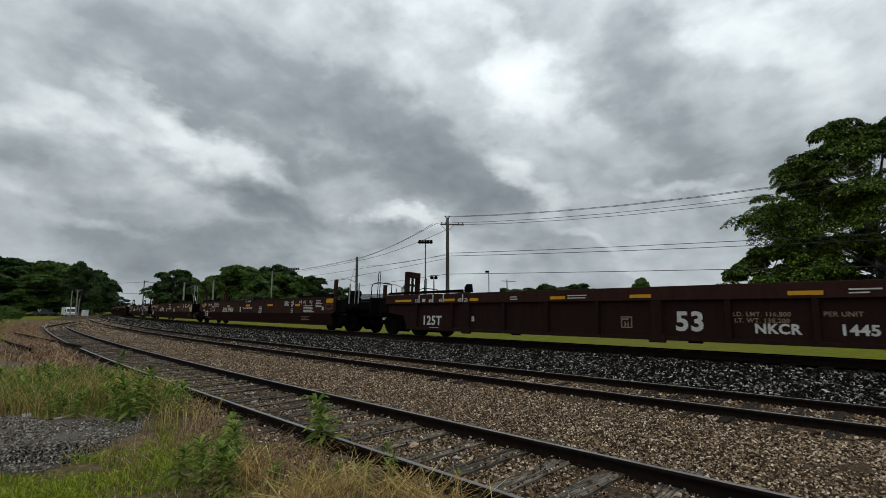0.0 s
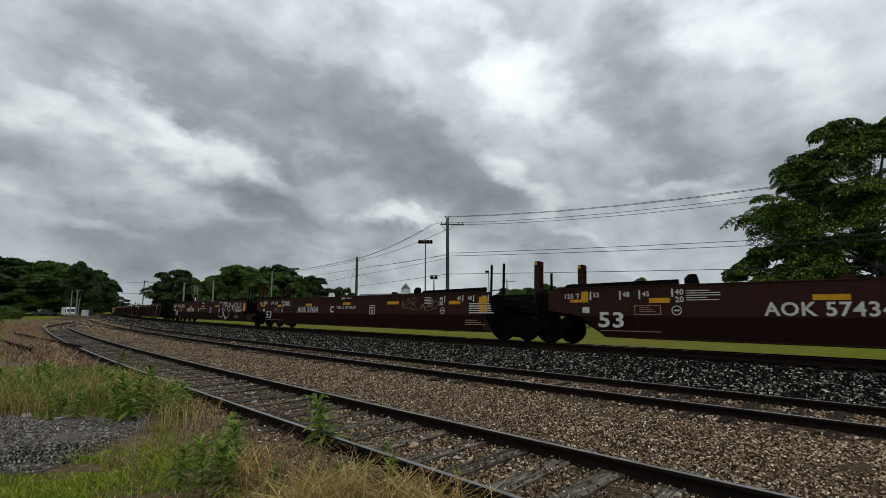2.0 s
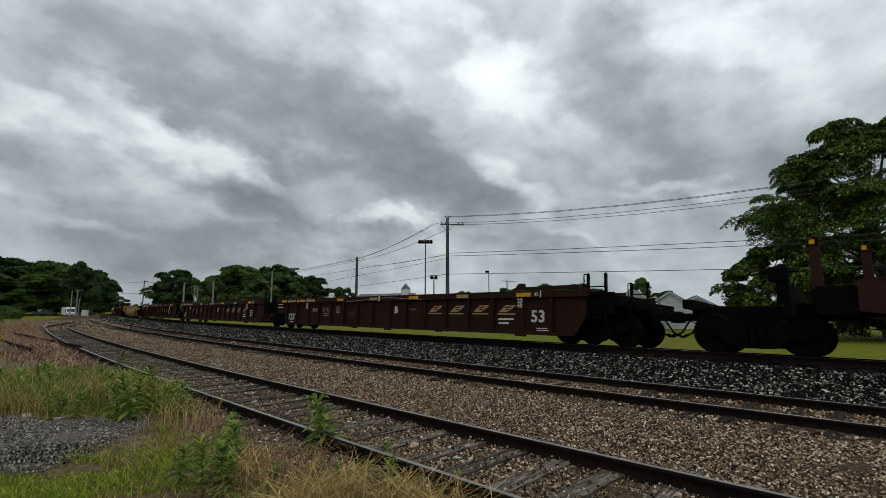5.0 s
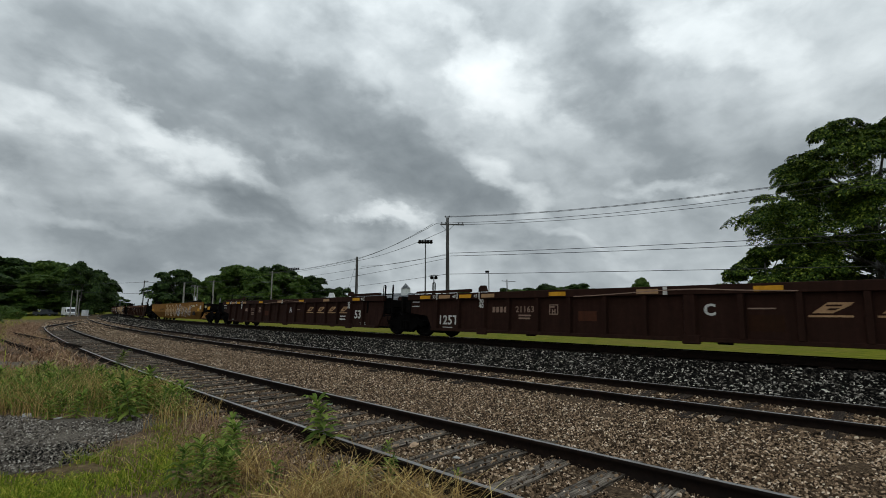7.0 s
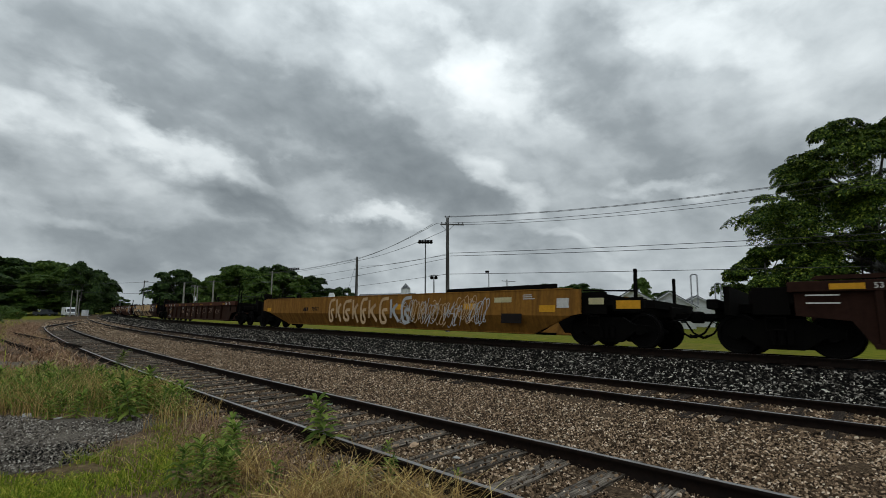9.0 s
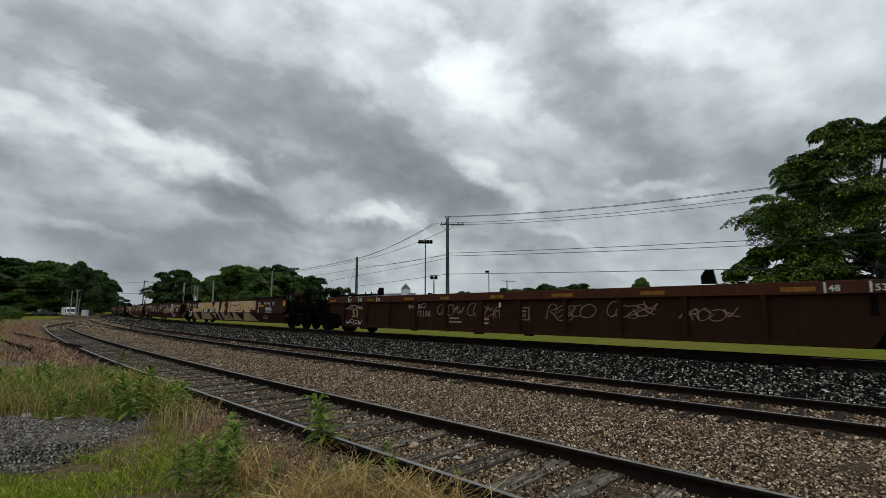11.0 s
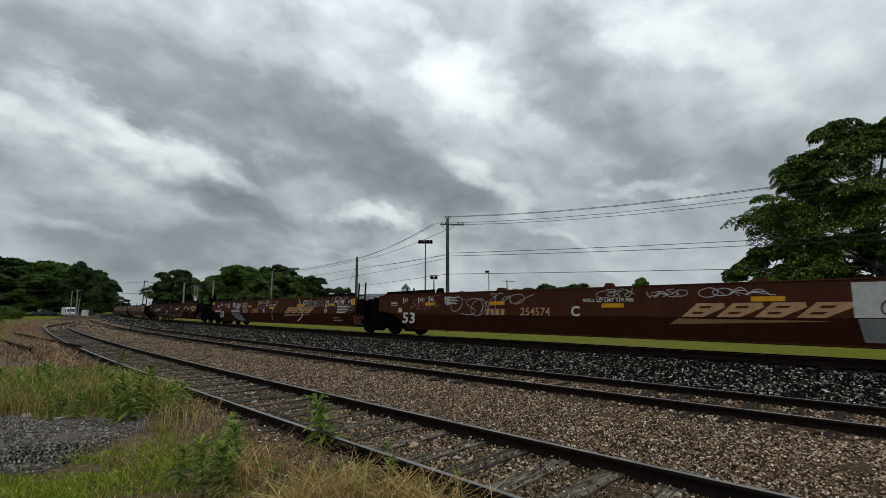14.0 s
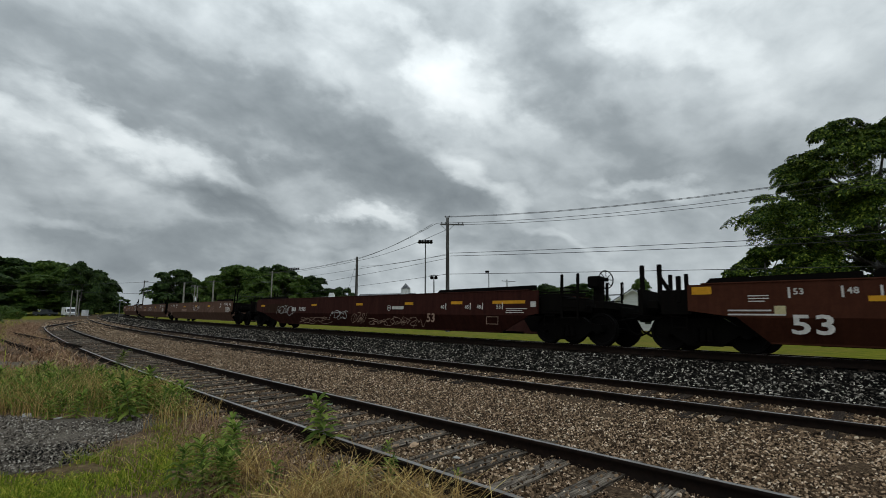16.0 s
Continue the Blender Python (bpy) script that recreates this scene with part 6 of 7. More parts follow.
# ---------- leafy weeds ----------
def weed(seed, height, leaves):
    rng = random.Random(seed)
    w = new("weed")
    tagged(w, "tall green weed with narrow leaves on the verge", "weed", "weeds on the verge")
    bend = (rng.uniform(-0.08, 0.08), rng.uniform(-0.08, 0.08))
    bm = shape()
    pts = [(bend[0] * u * u * height * 2, bend[1] * u * u * height * 2, u * height) for u in (0, 0.25, 0.5, 0.75, 1.0)]
    for i in range(4):
        rod(bm, pts[i], pts[i + 1], 0.007 * (1 - i * 0.2), 0.007 * (1 - (i + 1) * 0.2), 5)
    part("stem", bm, M_STEM, w)
    V, F = [], []
    for i in range(leaves):
        u = 0.18 + 0.82 * (i / leaves) ** 0.8
        a = i * 2.4 + rng.uniform(-0.3, 0.3)
        L = height * 0.40 * (1.15 - 0.55 * u) * rng.uniform(0.8, 1.2) + 0.03
        up = -0.35 + 1.25 * u * u + rng.uniform(-0.15, 0.15)
        ww = L * 0.15
        bx, by, bz = bend[0] * u * u * height * 2, bend[1] * u * u * height * 2, u * height
        c, s_ = math.cos(a), math.sin(a)
        b = len(V)
        for q, hw, dz in ((0.0, 0.15, 0.0), (0.3, 0.95, up * 0.42), (0.65, 0.8, up * 0.68), (1.0, 0.0, up * 0.72 - 0.12)):
            px, py, pz = bx + c * L * q, by + s_ * L * q, bz + L * dz
            if hw:
                V += [(px - s_ * ww * hw, py + c * ww * hw, pz + 0.18 * ww), (px, py, pz - 0.1 * ww), (px + s_ * ww * hw, py - c * ww * hw, pz + 0.18 * ww)]
            else:
                V.append((px, py, pz))
        for k in range(2):
            o_ = b + 3 * k
            F += [(o_, o_ + 1, o_ + 4, o_ + 3), (o_ + 1, o_ + 2, o_ + 5, o_ + 4)]
        F += [(b + 6, b + 7, b + 9, b + 9), (b + 7, b + 8, b + 9, b + 9)]
    F = [f if f[2] != f[3] else f[:3] for f in F]
    me = mesh_from("leaves", V, F, M_LEAF)
    ob = new("leaves", me)
    ob.parent = w
    return w


WEEDS = [weed(i, h, n) for i, (h, n) in enumerate(((0.55, 36), (0.42, 28), (0.7, 46), (0.28, 20), (0.5, 40)))]
SPOTS = [(-2.4, 5.6, 0.42, 2), (-2.25, 4.78, 0.44, 4), (-2.05, 4.62, 0.40, 0), (-2.5, 4.72, 0.36, 2), (-0.5, 4.8, 0.24, 4), (-1.0, 4.68, 0.22, 0), (-0.72, 4.72, 0.22, 4), (-1.38, 5.88, 0.62, 2), (-1.52, 5.95, 0.4, 1), (-5.1, 8.5, 0.62, 4), (-2.2, 5.15, 0.46, 0), (-2.0, 4.55, 0.34, 4), (-1.55, 4.6, 0.26, 3), (-0.5, 4.68, 0.24, 3), (-0.78, 4.62, 0.22, 3),
         (0.12, 4.62, 0.18, 3), (-1.25, 4.7, 0.2, 1), (-8.9, 13.4, 0.5, 2), (-4.1, 7.7, 0.5, 0), (-4.6, 7.3, 0.62, 4), (-4.75, 7.25, 0.5, 0), (-2.15, 4.5, 0.3, 0), (-1.9, 4.45, 0.34, 2), (-0.6, 5.4, 0.22, 1),
         (-9.6, 14.6, 0.4, 0), (-8.2, 12.6, 0.45, 1), (-4.35, 7.9, 0.45, 1), (-5.0, 8.1, 0.5, 2)]
rw = random.Random(5)
for i in range(66):
    SPOTS.append((rw.uniform(-10.6, -5.2), rw.uniform(7.9, 11.4), rw.uniform(0.25, 0.5), rw.randrange(5)))
for i in range(28):
    SPOTS.append((rw.uniform(-6.3, -3.2), rw.uniform(7.4, 9.3), rw.uniform(0.16, 0.4), rw.randrange(5)))
HEIGHTS = (0.55, 0.42, 0.7, 0.28, 0.5)
used = set()
for wx, wy, wh, k in SPOTS:
    _, off = to_line([wx], [wy])
    if off[0] < 10.75 and wh < 0.5 and wx < -3:
        continue
    w = WEEDS[k] if k not in used else copy_thing(WEEDS[k], pose(0, 0, 0))
    used.add(k)
    w.matrix_basis = pose(wx, wy, 0.0, rw.uniform(-6, 6), rw.uniform(-6, 6), rw.uniform(0, 360)) @ Matrix.Scale(wh / HEIGHTS[k], 4)


# ---------- trees ----------
M_BARK = surface("tree_bark", [(0.3, (0.03, 0.025, 0.02)), (0.7, (0.09, 0.075, 0.06))], 8, 0.95, 0, (4, 4, 0.6), relief=0.9, depth=0.04)
M_CROWN_NEAR = islands("ash_leaf", [(0.0, (0.010, 0.026, 0.004)), (0.5, (0.038, 0.076, 0.009)), (0.82, (0.13, 0.19, 0.022)), (1.0, (0.33, 0.40, 0.055))], 0.6, 0.12, 3, 0.06)
M_CROWN_A = islands("oak_leaf", [(0.0, (0.018, 0.040, 0.009)), (0.6, (0.042, 0.085, 0.016)), (1.0, (0.115, 0.178, 0.034))], 0.6, 0.3, 2, 0.25)
M_CROWN_B = islands("maple_leaf", [(0.0, (0.048, 0.098, 0.016)), (0.6, (0.097, 0.172, 0.027)), (1.0, (0.178, 0.255, 0.047))], 0.6, 0.3, 2, 0.25)


def tree_parts(seed, height, radius, leaf, count, material, lobes=16, base=0.2, droop=0.3):
    """A tapered trunk with limbs, and a crown of small leaf sprays gathered on lobes."""
    rng = random.Random(seed)
    nr = np.random.default_rng(seed)
    t = new("tree")
    bm = shape()
    rod(bm, (0, 0, -0.3), (0.1, 0.1, height * 0.35), height * 0.028, height * 0.018, 10)
    rod(bm, (0.1, 0.1, height * 0.35), (0.0, 0.2, height * 0.8), height * 0.018, height * 0.005, 8)
    L = []
    for i in range(lobes):
        u = (i + 0.5) / lobes
        zz = height * (base + (0.97 - base) * u)
        k = math.sin(math.pi * min(1, 0.12 + 0.86 * u)) ** 0.5
        a = i * 2.4 + rng.uniform(-0.5, 0.5)
        rr = radius * k * rng.uniform(0.45, 0.85)
        size = radius * rng.uniform(0.26, 0.46) * (1.05 - 0.35 * u) * min(1.0, (18 / lobes) ** 0.5)
        c = Vector((rr * math.cos(a), rr * math.sin(a), min(zz, height - size * 0.6)))
        L.append((c, size))
        rod(bm, (0.05, 0.1, min(zz * 0.7, height * 0.6)), c, height * 0.009, height * 0.003, 6)
    part("trunk", bm, M_BARK, t)
    # each lobe carries flat pads of foliage on its upper side; leaves lie on the pads like shingles and droop at the rim
    pads = 16
    C0, S0 = np.array([l[0][:] for l in L]), np.array([l[1] for l in L])
    pk = np.repeat(np.arange(lobes), pads)
    d = nr.normal(0, 1, (len(pk), 3))
    d[:, 2] = np.where(d[:, 2] < -0.2, -d[:, 2], d[:, 2])
    d /= np.linalg.norm(d, axis=1)[:, None]
    PC = C0[pk] + d * (S0[pk] * nr.uniform(0.7, 1.12, len(pk)))[:, None] * np.array([1.1, 1.1, 0.85])
    PR = S0[pk] * nr.uniform(0.24, 0.46, len(pk))
    PN = d * 0.55 + np.array([0, 0, 0.8]) + nr.normal(0, 0.15, d.shape)
    PN /= np.linalg.norm(PN, axis=1)[:, None]
    n = count
    core = nr.random(n) < 0.16
    k = nr.integers(0, len(pk), n)
    N = PN[k]
    tan = np.cross(N, nr.normal(0, 1, (n, 3)))
    tan /= np.linalg.norm(tan, axis=1)[:, None]
    rr = np.sqrt(nr.random(n)) * nr.uniform(0.75, 1.05, n)
    P = PC[k] + tan * (rr * PR[k])[:, None] - N * (0.42 * rr ** 2 * PR[k] + nr.uniform(0, 0.16, n) * PR[k])[:, None]
    inner = C0[pk[k]] + nr.uniform(-0.42, 0.42, (n, 3)) * S0[pk[k]][:, None]
    P = np.where(core[:, None], inner, P)
    out = tan + nr.normal(0, 0.4, (n, 3))
    out[:, 2] -= droop * (0.4 + rr)
    out /= np.linalg.norm(out, axis=1)[:, None]
    side = np.cross(out, N + nr.normal(0, 0.28, (n, 3)))
    side /= np.linalg.norm(side, axis=1)[:, None] + 1e-6
    up = np.cross(side, out)
    sz = leaf * nr.uniform(0.6, 1.4, n)[:, None]
    V = np.stack([P, P + out * sz * 0.5 + side * sz * 0.34 + up * sz * 0.1, P + out * sz * 1.15 - up * sz * 0.12, P + out * sz * 0.5 - side * sz * 0.34 + up * sz * 0.1], 1)
    F0 = np.array([(0, 1, 2), (0, 2, 3)])
    F = (F0[None] + 4 * np.arange(n)[:, None, None]).reshape(-1, 3)
    ob = new("crown", tri_mesh("crown", V.reshape(-1, 3), F, [material]))
    ob.parent = t
    return t


big = tree_parts(101, 22.3, 15.0, 0.21, 300000, M_CROWN_NEAR, 46, 0.08, 0.35)
big.matrix_basis = pose(44.8, 48.5, -1.0, 0, 0, 30)
tagged(big, "large spreading green tree beyond the track", "tree", "trees")
low = tree_parts(102, 9.2, 5.4, 0.24, 40000, M_CROWN_NEAR, 14, 0.05, 0.3)
low.matrix_basis = pose(32.6, 48.0, -1.0)
tagged(low, "low bushy tree under the large one", "tree", "trees")
low = copy_thing(low, pose(0, 0, 0))
low.matrix_basis = pose(44.0, 47.0, -1.0, 0, 0, 140) @ Matrix.Scale(1.1, 4)
KIT = [tree_parts(110, 12.0, 6.0, 0.42, 36000, M_CROWN_A, 18, 0.12), tree_parts(111, 12.0, 6.5, 0.42, 36000, M_CROWN_B, 20, 0.15), tree_parts(112, 12.0, 5.5, 0.42, 34000, M_CROWN_A, 16, 0.1)]
TREES = [(-118, 130, 16, 9, 1), (-104, 132, 15, 9, 0), (-97, 128, 13.5, 8, 2), (-88, 124, 12.5, 7, 0), (-58, 150, 13.5, 8, 1), (-52, 155, 13.5, 8, 1), (-125, 122, 16, 9, 2), (-116, 108, 14.5, 8, 0), (-90, 92, 5.0, 6, 1), (-70, 152, 12.5, 7, 0), (-84.3, 150, 14.2, 7.2, 0), (-83.0, 158, 12.2, 5, 1), (-63.5, 150, 15.2, 8.6, 1), (-55.5, 160, 16.2, 8.6, 0), (-47.0, 170, 13.4, 8.5, 2), (-69.5, 146, 12.0, 5, 1), (-42.2, 200, 11.0, 6, 0),
         (35.1, 260, 13.2, 8, 0), (54.0, 260, 15.4, 11, 2), (72.5, 260, 15.6, 11, 0), (74.7, 180, 13.4, 4, 1), (11.0, 260, 11.7, 6, 0), (-150, 220, 8, 6, 0),
         (-101, 112, 15.6, 8, 0), (-94.5, 118, 14.2, 8.5, 1), (-108, 125, 15.5, 8, 2), (-83, 112, 12.6, 6.5, 1), (-72.5, 100, 12.2, 4.2, 2), (-102, 105, 14.2, 8, 0), (-83, 102, 9.6, 7.5, 1),
         (-87, 97, 9.0, 7, 2), (-93, 106, 12.0, 7.5, 0), (-113, 120, 15.6, 9, 0), (-76, 108, 11.0, 5.5, 0), (-97, 99, 9.5, 7, 1), (-108, 104, 13, 7.5, 2), (-50, 176, 12.0, 8, 0), (-60, 168, 12.0, 8, 2), (-90, 158, 10.0, 5, 2), (62, 270, 13, 10, 1), (45, 266, 13, 9, 2), (92, 200, 9.5, 7, 0), (-66, 170, 11, 8, 0), (40, 258, 12.6, 10, 1), (49, 262, 13.4, 10, 0), (58, 258, 14.0, 10, 2), (67, 262, 14.2, 11, 1), (80, 258, 13.0, 10, 0)]
done = set()
for i, (tx, ty, th, tr, k) in enumerate(TREES):
    if tx < -70 and ty < 135:
        tx, ty, th, tr = tx * 1.47 - 3, ty * 1.45, 1.66 + (th - 1.66) * 1.34, tr * 1.35
    t = KIT[k] if k not in done else copy_thing(KIT[k], pose(0, 0, 0))
    done.add(k)
    gz = float(ground_height([tx], [ty])[0])
    t.matrix_basis = pose(tx, ty, gz - 0.1, 0, 0, 67 * i) @ Matrix.Diagonal((tr / 6.0, tr / 6.0, (th - gz) / 12.0, 1))
    tagged(t, "full green broadleaf tree in the distance", "tree", "trees")

# ---------- low scrub on the far verge ----------
SCRUB = tree_parts(140, 1.6, 1.3, 0.16, 2600, M_CROWN_B, 12, 0.05, 0.1)
tagged(SCRUB, "low green scrub bush on the verge", "bush", "scrub bushes")
SCRUB.matrix_basis = pose(-40, 42, 0.2)
for i, (bx, by, k) in enumerate(((-62, 58, 1.0), (-47, 50, 0.7), (-37, 36, 0.8), (-33, 33, 0.7), (-70, 62, 0.9), (-82, 90, 1.5), (-78, 88, 1.2))):
    t = copy_thing(SCRUB, pose(0, 0, 0))
    t.matrix_basis = pose(bx, by, float(ground_height([bx], [by])[0]), 0, 0, 50 * i) @ Matrix.Scale(k, 4)

# ---------- poles, lamps and wires ----------
M_POLE = surface("creosoted_pole", [(0.3, (0.015, 0.013, 0.012)), (0.7, (0.045, 0.038, 0.034))], 10, 0.9, 0, (6, 6, 0.3), relief=0.6, depth=0.01)
M_GALV = plain("galvanised_steel", (0.16, 0.165, 0.17), 0.5, 0.6)
M_PORCELAIN = plain("grey_insulator", (0.16, 0.15, 0.15), 0.3)
M_WIRE = plain("weathered_wire", (0.03, 0.03, 0.032), 0.6, 0.3)
M_PALEPOLE = surface("pale_dry_pole", [(0.3, (0.17, 0.155, 0.135)), (0.7, (0.30, 0.28, 0.25))], 10, 0.9, 0, (6, 6, 0.3), relief=0.5, depth=0.01)


def utility_pole(px, py, top, label, arms=(), r=0.15, material=None, lamp=None):
    """A wooden pole; arms: (drop below the top, half width, turn)."""
    gz = float(ground_height([px], [py])[0])
    base = new("utility_pole")
    base.matrix_basis = pose(px, py, gz)
    tagged(base, label, "utility pole", "poles by the line")
    h = top - gz
    bm = shape()
    rod(bm, (0, 0, -0.4), (0, 0, h), r * 1.15, r * 0.8, 10)
    part("pole", bm, material or M_POLE, base)
    for drop, half, turn in arms:
        bm = shape()
        box(bm, -half, half, -0.06, 0.06, h - drop - 0.06, h - drop + 0.06, 0.01)
        a = part("crossarm", bm, M_POLE, base)
        a.rotation_euler = (0, radians(2.5), radians(turn))
        for q in (-0.9, -0.55, 0.55, 0.9):
            bm = shape()
            rod(bm, (q * half, 0, h - drop + 0.05), (q * half, 0, h - drop + 0.2), 0.03, 0.055, 8)
            i = part("insulator", bm, M_PORCELAIN, base)
            i.rotation_euler = (0, radians(2.5), radians(turn))
        bm = shape()
        for q in (-1, 1):
            rod(bm, (q * half * 0.6, 0.07, h - drop), (0, 0.1, h - drop - 0.6), 0.018, seg=5)
        part("brace", bm, M_GALV, base).rotation_euler = (0, 0, radians(turn))
    if lamp:
        bm = shape()
        tube(bm, [(0, 0, h - lamp), (-0.8, 0, h - lamp + 0.35), (-2.0, 0, h - lamp + 0.45)], 0.04)
        part("lamp_arm", bm, M_GALV, base)
        bm = shape()
        box(bm, -2.6, -1.95, -0.15, 0.15, h - lamp + 0.38, h - lamp + 0.52, 0.04)
        part("lamp_head", bm, M_GALV, base)
    return base


main = utility_pole(0.4, 42, 9.85, "tall dark wooden utility pole with one crossarm", [(0.62, 1.05, -8)], 0.17)
top_ = 9.82 - float(ground_height([0.4], [42])[0])
bm = shape()
for q in (-0.22, 0.22):
    rod(bm, (q * 0.5, 0, top_), (q, 0, top_ + 0.2), 0.03, 0.055, 8)
part("insulator", bm, M_PORCELAIN, main)
utility_pole(-11.94, 66, 9.0, "stout dark wooden pole without a crossarm", (), 0.2)
utility_pole(17.4, 130, 9.9, "distant wooden pole with a crossarm", [(0.5, 1.9, 4)], 0.16)
utility_pole(-42.98, 120, 11.4, "pale pole with a street lamp arm", [(0.4, 1.3, 20)], 0.16, M_PALEPOLE, 3.2)
utility_pole(-62.4, 130, 9.6, "pale wooden pole with a crossarm", [(0.3, 1.6, 5)], 0.24, M_PALEPOLE)
utility_pole(-75.0, 120, 9.0, "thin dark distant pole", [(0.2, 0.5, 30)], 0.13)
utility_pole(-75.7, 140, 9.7, "thick pale distant pole", (), 0.28, M_PALEPOLE)
utility_pole(-67.4, 130, 8.4, "pale distant pole with a crossarm", [(0.2, 1.3, 0)], 0.17, M_PALEPOLE)
utility_pole(-71.8, 140, 8.6, "pale distant pole with a wide crossarm", [(0.2, 2.4, 3)], 0.17, M_PALEPOLE)
utility_pole(-87.4, 150, 7.3, "short pale distant pole", (), 0.17, M_PALEPOLE)
utility_pole(-92.9, 120, 6.5, "slim pole beside the level crossing", (), 0.13, M_PALEPOLE)
utility_pole(-95.3, 125, 6.8, "pale lamp pole beside the level crossing", [(0.1, 1.1, 0)], 0.16, M_PALEPOLE)
utility_pole(-92.4, 122, 4.6, "short slim pole near the crossing", (), 0.1, M_PALEPOLE)
utility_pole(-36.9, 150, 5.9, "small pole with a short crossarm", [(0.2, 1.3, 0)], 0.11, M_PALEPOLE)
utility_pole(30.5, 120, 7.2, "far thin pole with a crossarm", [(0.4, 1.0, 0)], 0.1)
utility_pole(-60.5, 90, 3.6, "short mast near the line", (), 0.07, M_GALV)


def sports_light(px, py, top, label, half, lamps):
    gz = float(ground_height([px], [py])[0])
    base = new("floodlight_mast")
    base.matrix_basis = pose(px, py, gz)
    tagged(base, label, "floodlight", "floodlight masts")
    h = top - gz
    bm = shape()
    rod(bm, (0, 0, -0.3), (0, 0, h), 0.2, 0.11, 10)
    part("mast", bm, M_GALV, base)
    bm = shape()
    box(bm, -half, half, -0.07, 0.07, h - 0.3, h - 0.15)
    part("lamp_bar", bm, M_GALV, base)
    for i in range(lamps):
        x_ = -half + 2 * half * (i + 0.5) / lamps
        bm = shape()
        rod(bm, (x_, -0.05, h - 0.25), (x_, -0.5, h - 0.75), 0.18, 0.36, 10)
        part("floodlight_head", bm, P_BLACK, base)
    return base


sports_light(-3.7, 100, 16.5, "tall grey sports-field floodlight mast with five heads", 1.5, 5)
sports_light(-53.1, 170, 16.8, "distant sports-field floodlight mast", 1.9, 5)
sports_light(-1.9, 100, 9.0, "low floodlight mast with two heads", 0.9, 2)


def flag_lamp(px, py, top):
    gz = float(ground_height([px], [py])[0])
    base = new("area_light")
    base.matrix_basis = pose(px, py, gz)
    tagged(base, "slim pole with one box-shaped area light", "street lamp")
    h = top - gz
    bm = shape()
    rod(bm, (0, 0, -0.2), (0, 0, h), 0.08, 0.06, 8)
    part("pole", bm, M_GALV, base)
    bm = shape()
    box(bm, -0.5, 0.05, -0.2, 0.2, h - 0.3, h, 0.05)
    part("lamp_head", bm, P_BLACK, base)


flag_lamp(6.72, 70, 7.4)


def wire(points, sag, r=0.014, label="thin dark overhead utility wire"):
    """A hanging wire through its points."""
    V = []
    for (a, b) in zip(points, points[1:]):
        a, b = Vector(a), Vector(b)
        for i in range(13):
            u = i / 12
            p = a.lerp(b, u)
            p.z -= sag * 4 * u * (1 - u)
            V.append(p)
    bm = shape()
    rings = []
    for i, p in enumerate(V):
        d = (V[min(i + 1, len(V) - 1)] - V[max(i - 1, 0)])
        d = d.normalized() if d.length > 1e-6 else Vector((1, 0, 0))
        sd = d.cross(Vector((0, 0, 1))).normalized()
        up = sd.cross(d)
        rings.append([bm.verts.new(p + sd * r * math.cos(k * 1.571) + up * r * math.sin(k * 1.571)) for k in range(4)])
    for a, b in zip(rings, rings[1:]):
        for k in range(4):
            bm.faces.new((a[k], a[(k + 1) % 4], b[(k + 1) % 4], b[k]))
    ob = part("overhead_wire", bm, M_WIRE)
    return tagged(ob, label, "wire", "overhead wires")


FARX, FARY = 52.0, 13.0
for (a, z1), (z2, sg) in zip(((0.25, 9.95), (0.5, 9.9), (-0.55, 9.35), (1.35, 9.2)), ((14.3, 2.2), (14.3, 2.2), (13.8, 2.25), (13.8, 2.2))):
    wire([(a, 42, z1), (FARX + a, FARY, z2)], sg, 0.016)
for z1, z2 in ((6.65, 6.4), (6.4, 5.9)):
    wire([(0.4, 42, z1), (FARX, FARY, z2)], 0.4, 0.02)
wire([(0.4, 42, 4.8), (FARX, FARY, 3.9)], 0.15, 0.02)
for a, z1, z2 in ((-0.55, 9.35, 8.8), (-0.9, 9.3, 8.7), (0.3, 8.75, 8.45)):
    wire([(a, 42, z1), (-11.9, 66, z2), (-43.0, 120, z2 + 2.3)], 0.35, 0.02)
wire([(0.4, 42, 6.6), (-11.9, 66, 7.7)], 0.3, 0.014)
wire([(0.4, 42, 6.5), (-53, 100, 5.6)], 0.3, 0.016)
wire([(0.4, 42, 6.2), (-45, 100, 4.4)], 0.3, 0.016)
wire([(0.4, 42, 4.8), (-40, 92, 3.6)], 0.2, 0.016)
wire([(-11.9, 66, 8.6), (-15.5, 70, -1.0)], 0.0, 0.014, "guy wire of the stout pole")
wire([(-43.0, 120, 10.4), (-75, 120, 8.6), (-150, 125, 8.9)], 0.8, 0.03)
wire([(-43.0, 120, 5.2), (-62.4, 130, 6.2), (-110, 128, 7.0)], 0.5, 0.03)

# ---------- houses beyond the meadow ----------
M_SIDING = surface("white_siding", [(0.3, (0.62, 0.63, 0.64)), (0.7, (0.76, 0.77, 0.77))], 5, 0.7, 0, (1, 1, 8), stain=(0.5, 0.5, 0.5), relief=0.3, depth=0.02)
M_SHINGLE = surface("grey_shingles", [(0.3, (0.05, 0.055, 0.062)), (0.7, (0.11, 0.115, 0.125))], 4, 0.9, 0, (1, 1, 5), relief=0.6, depth=0.03)
M_PANE = plain("dark_window_glass", (0.03, 0.035, 0.04), 0.12)


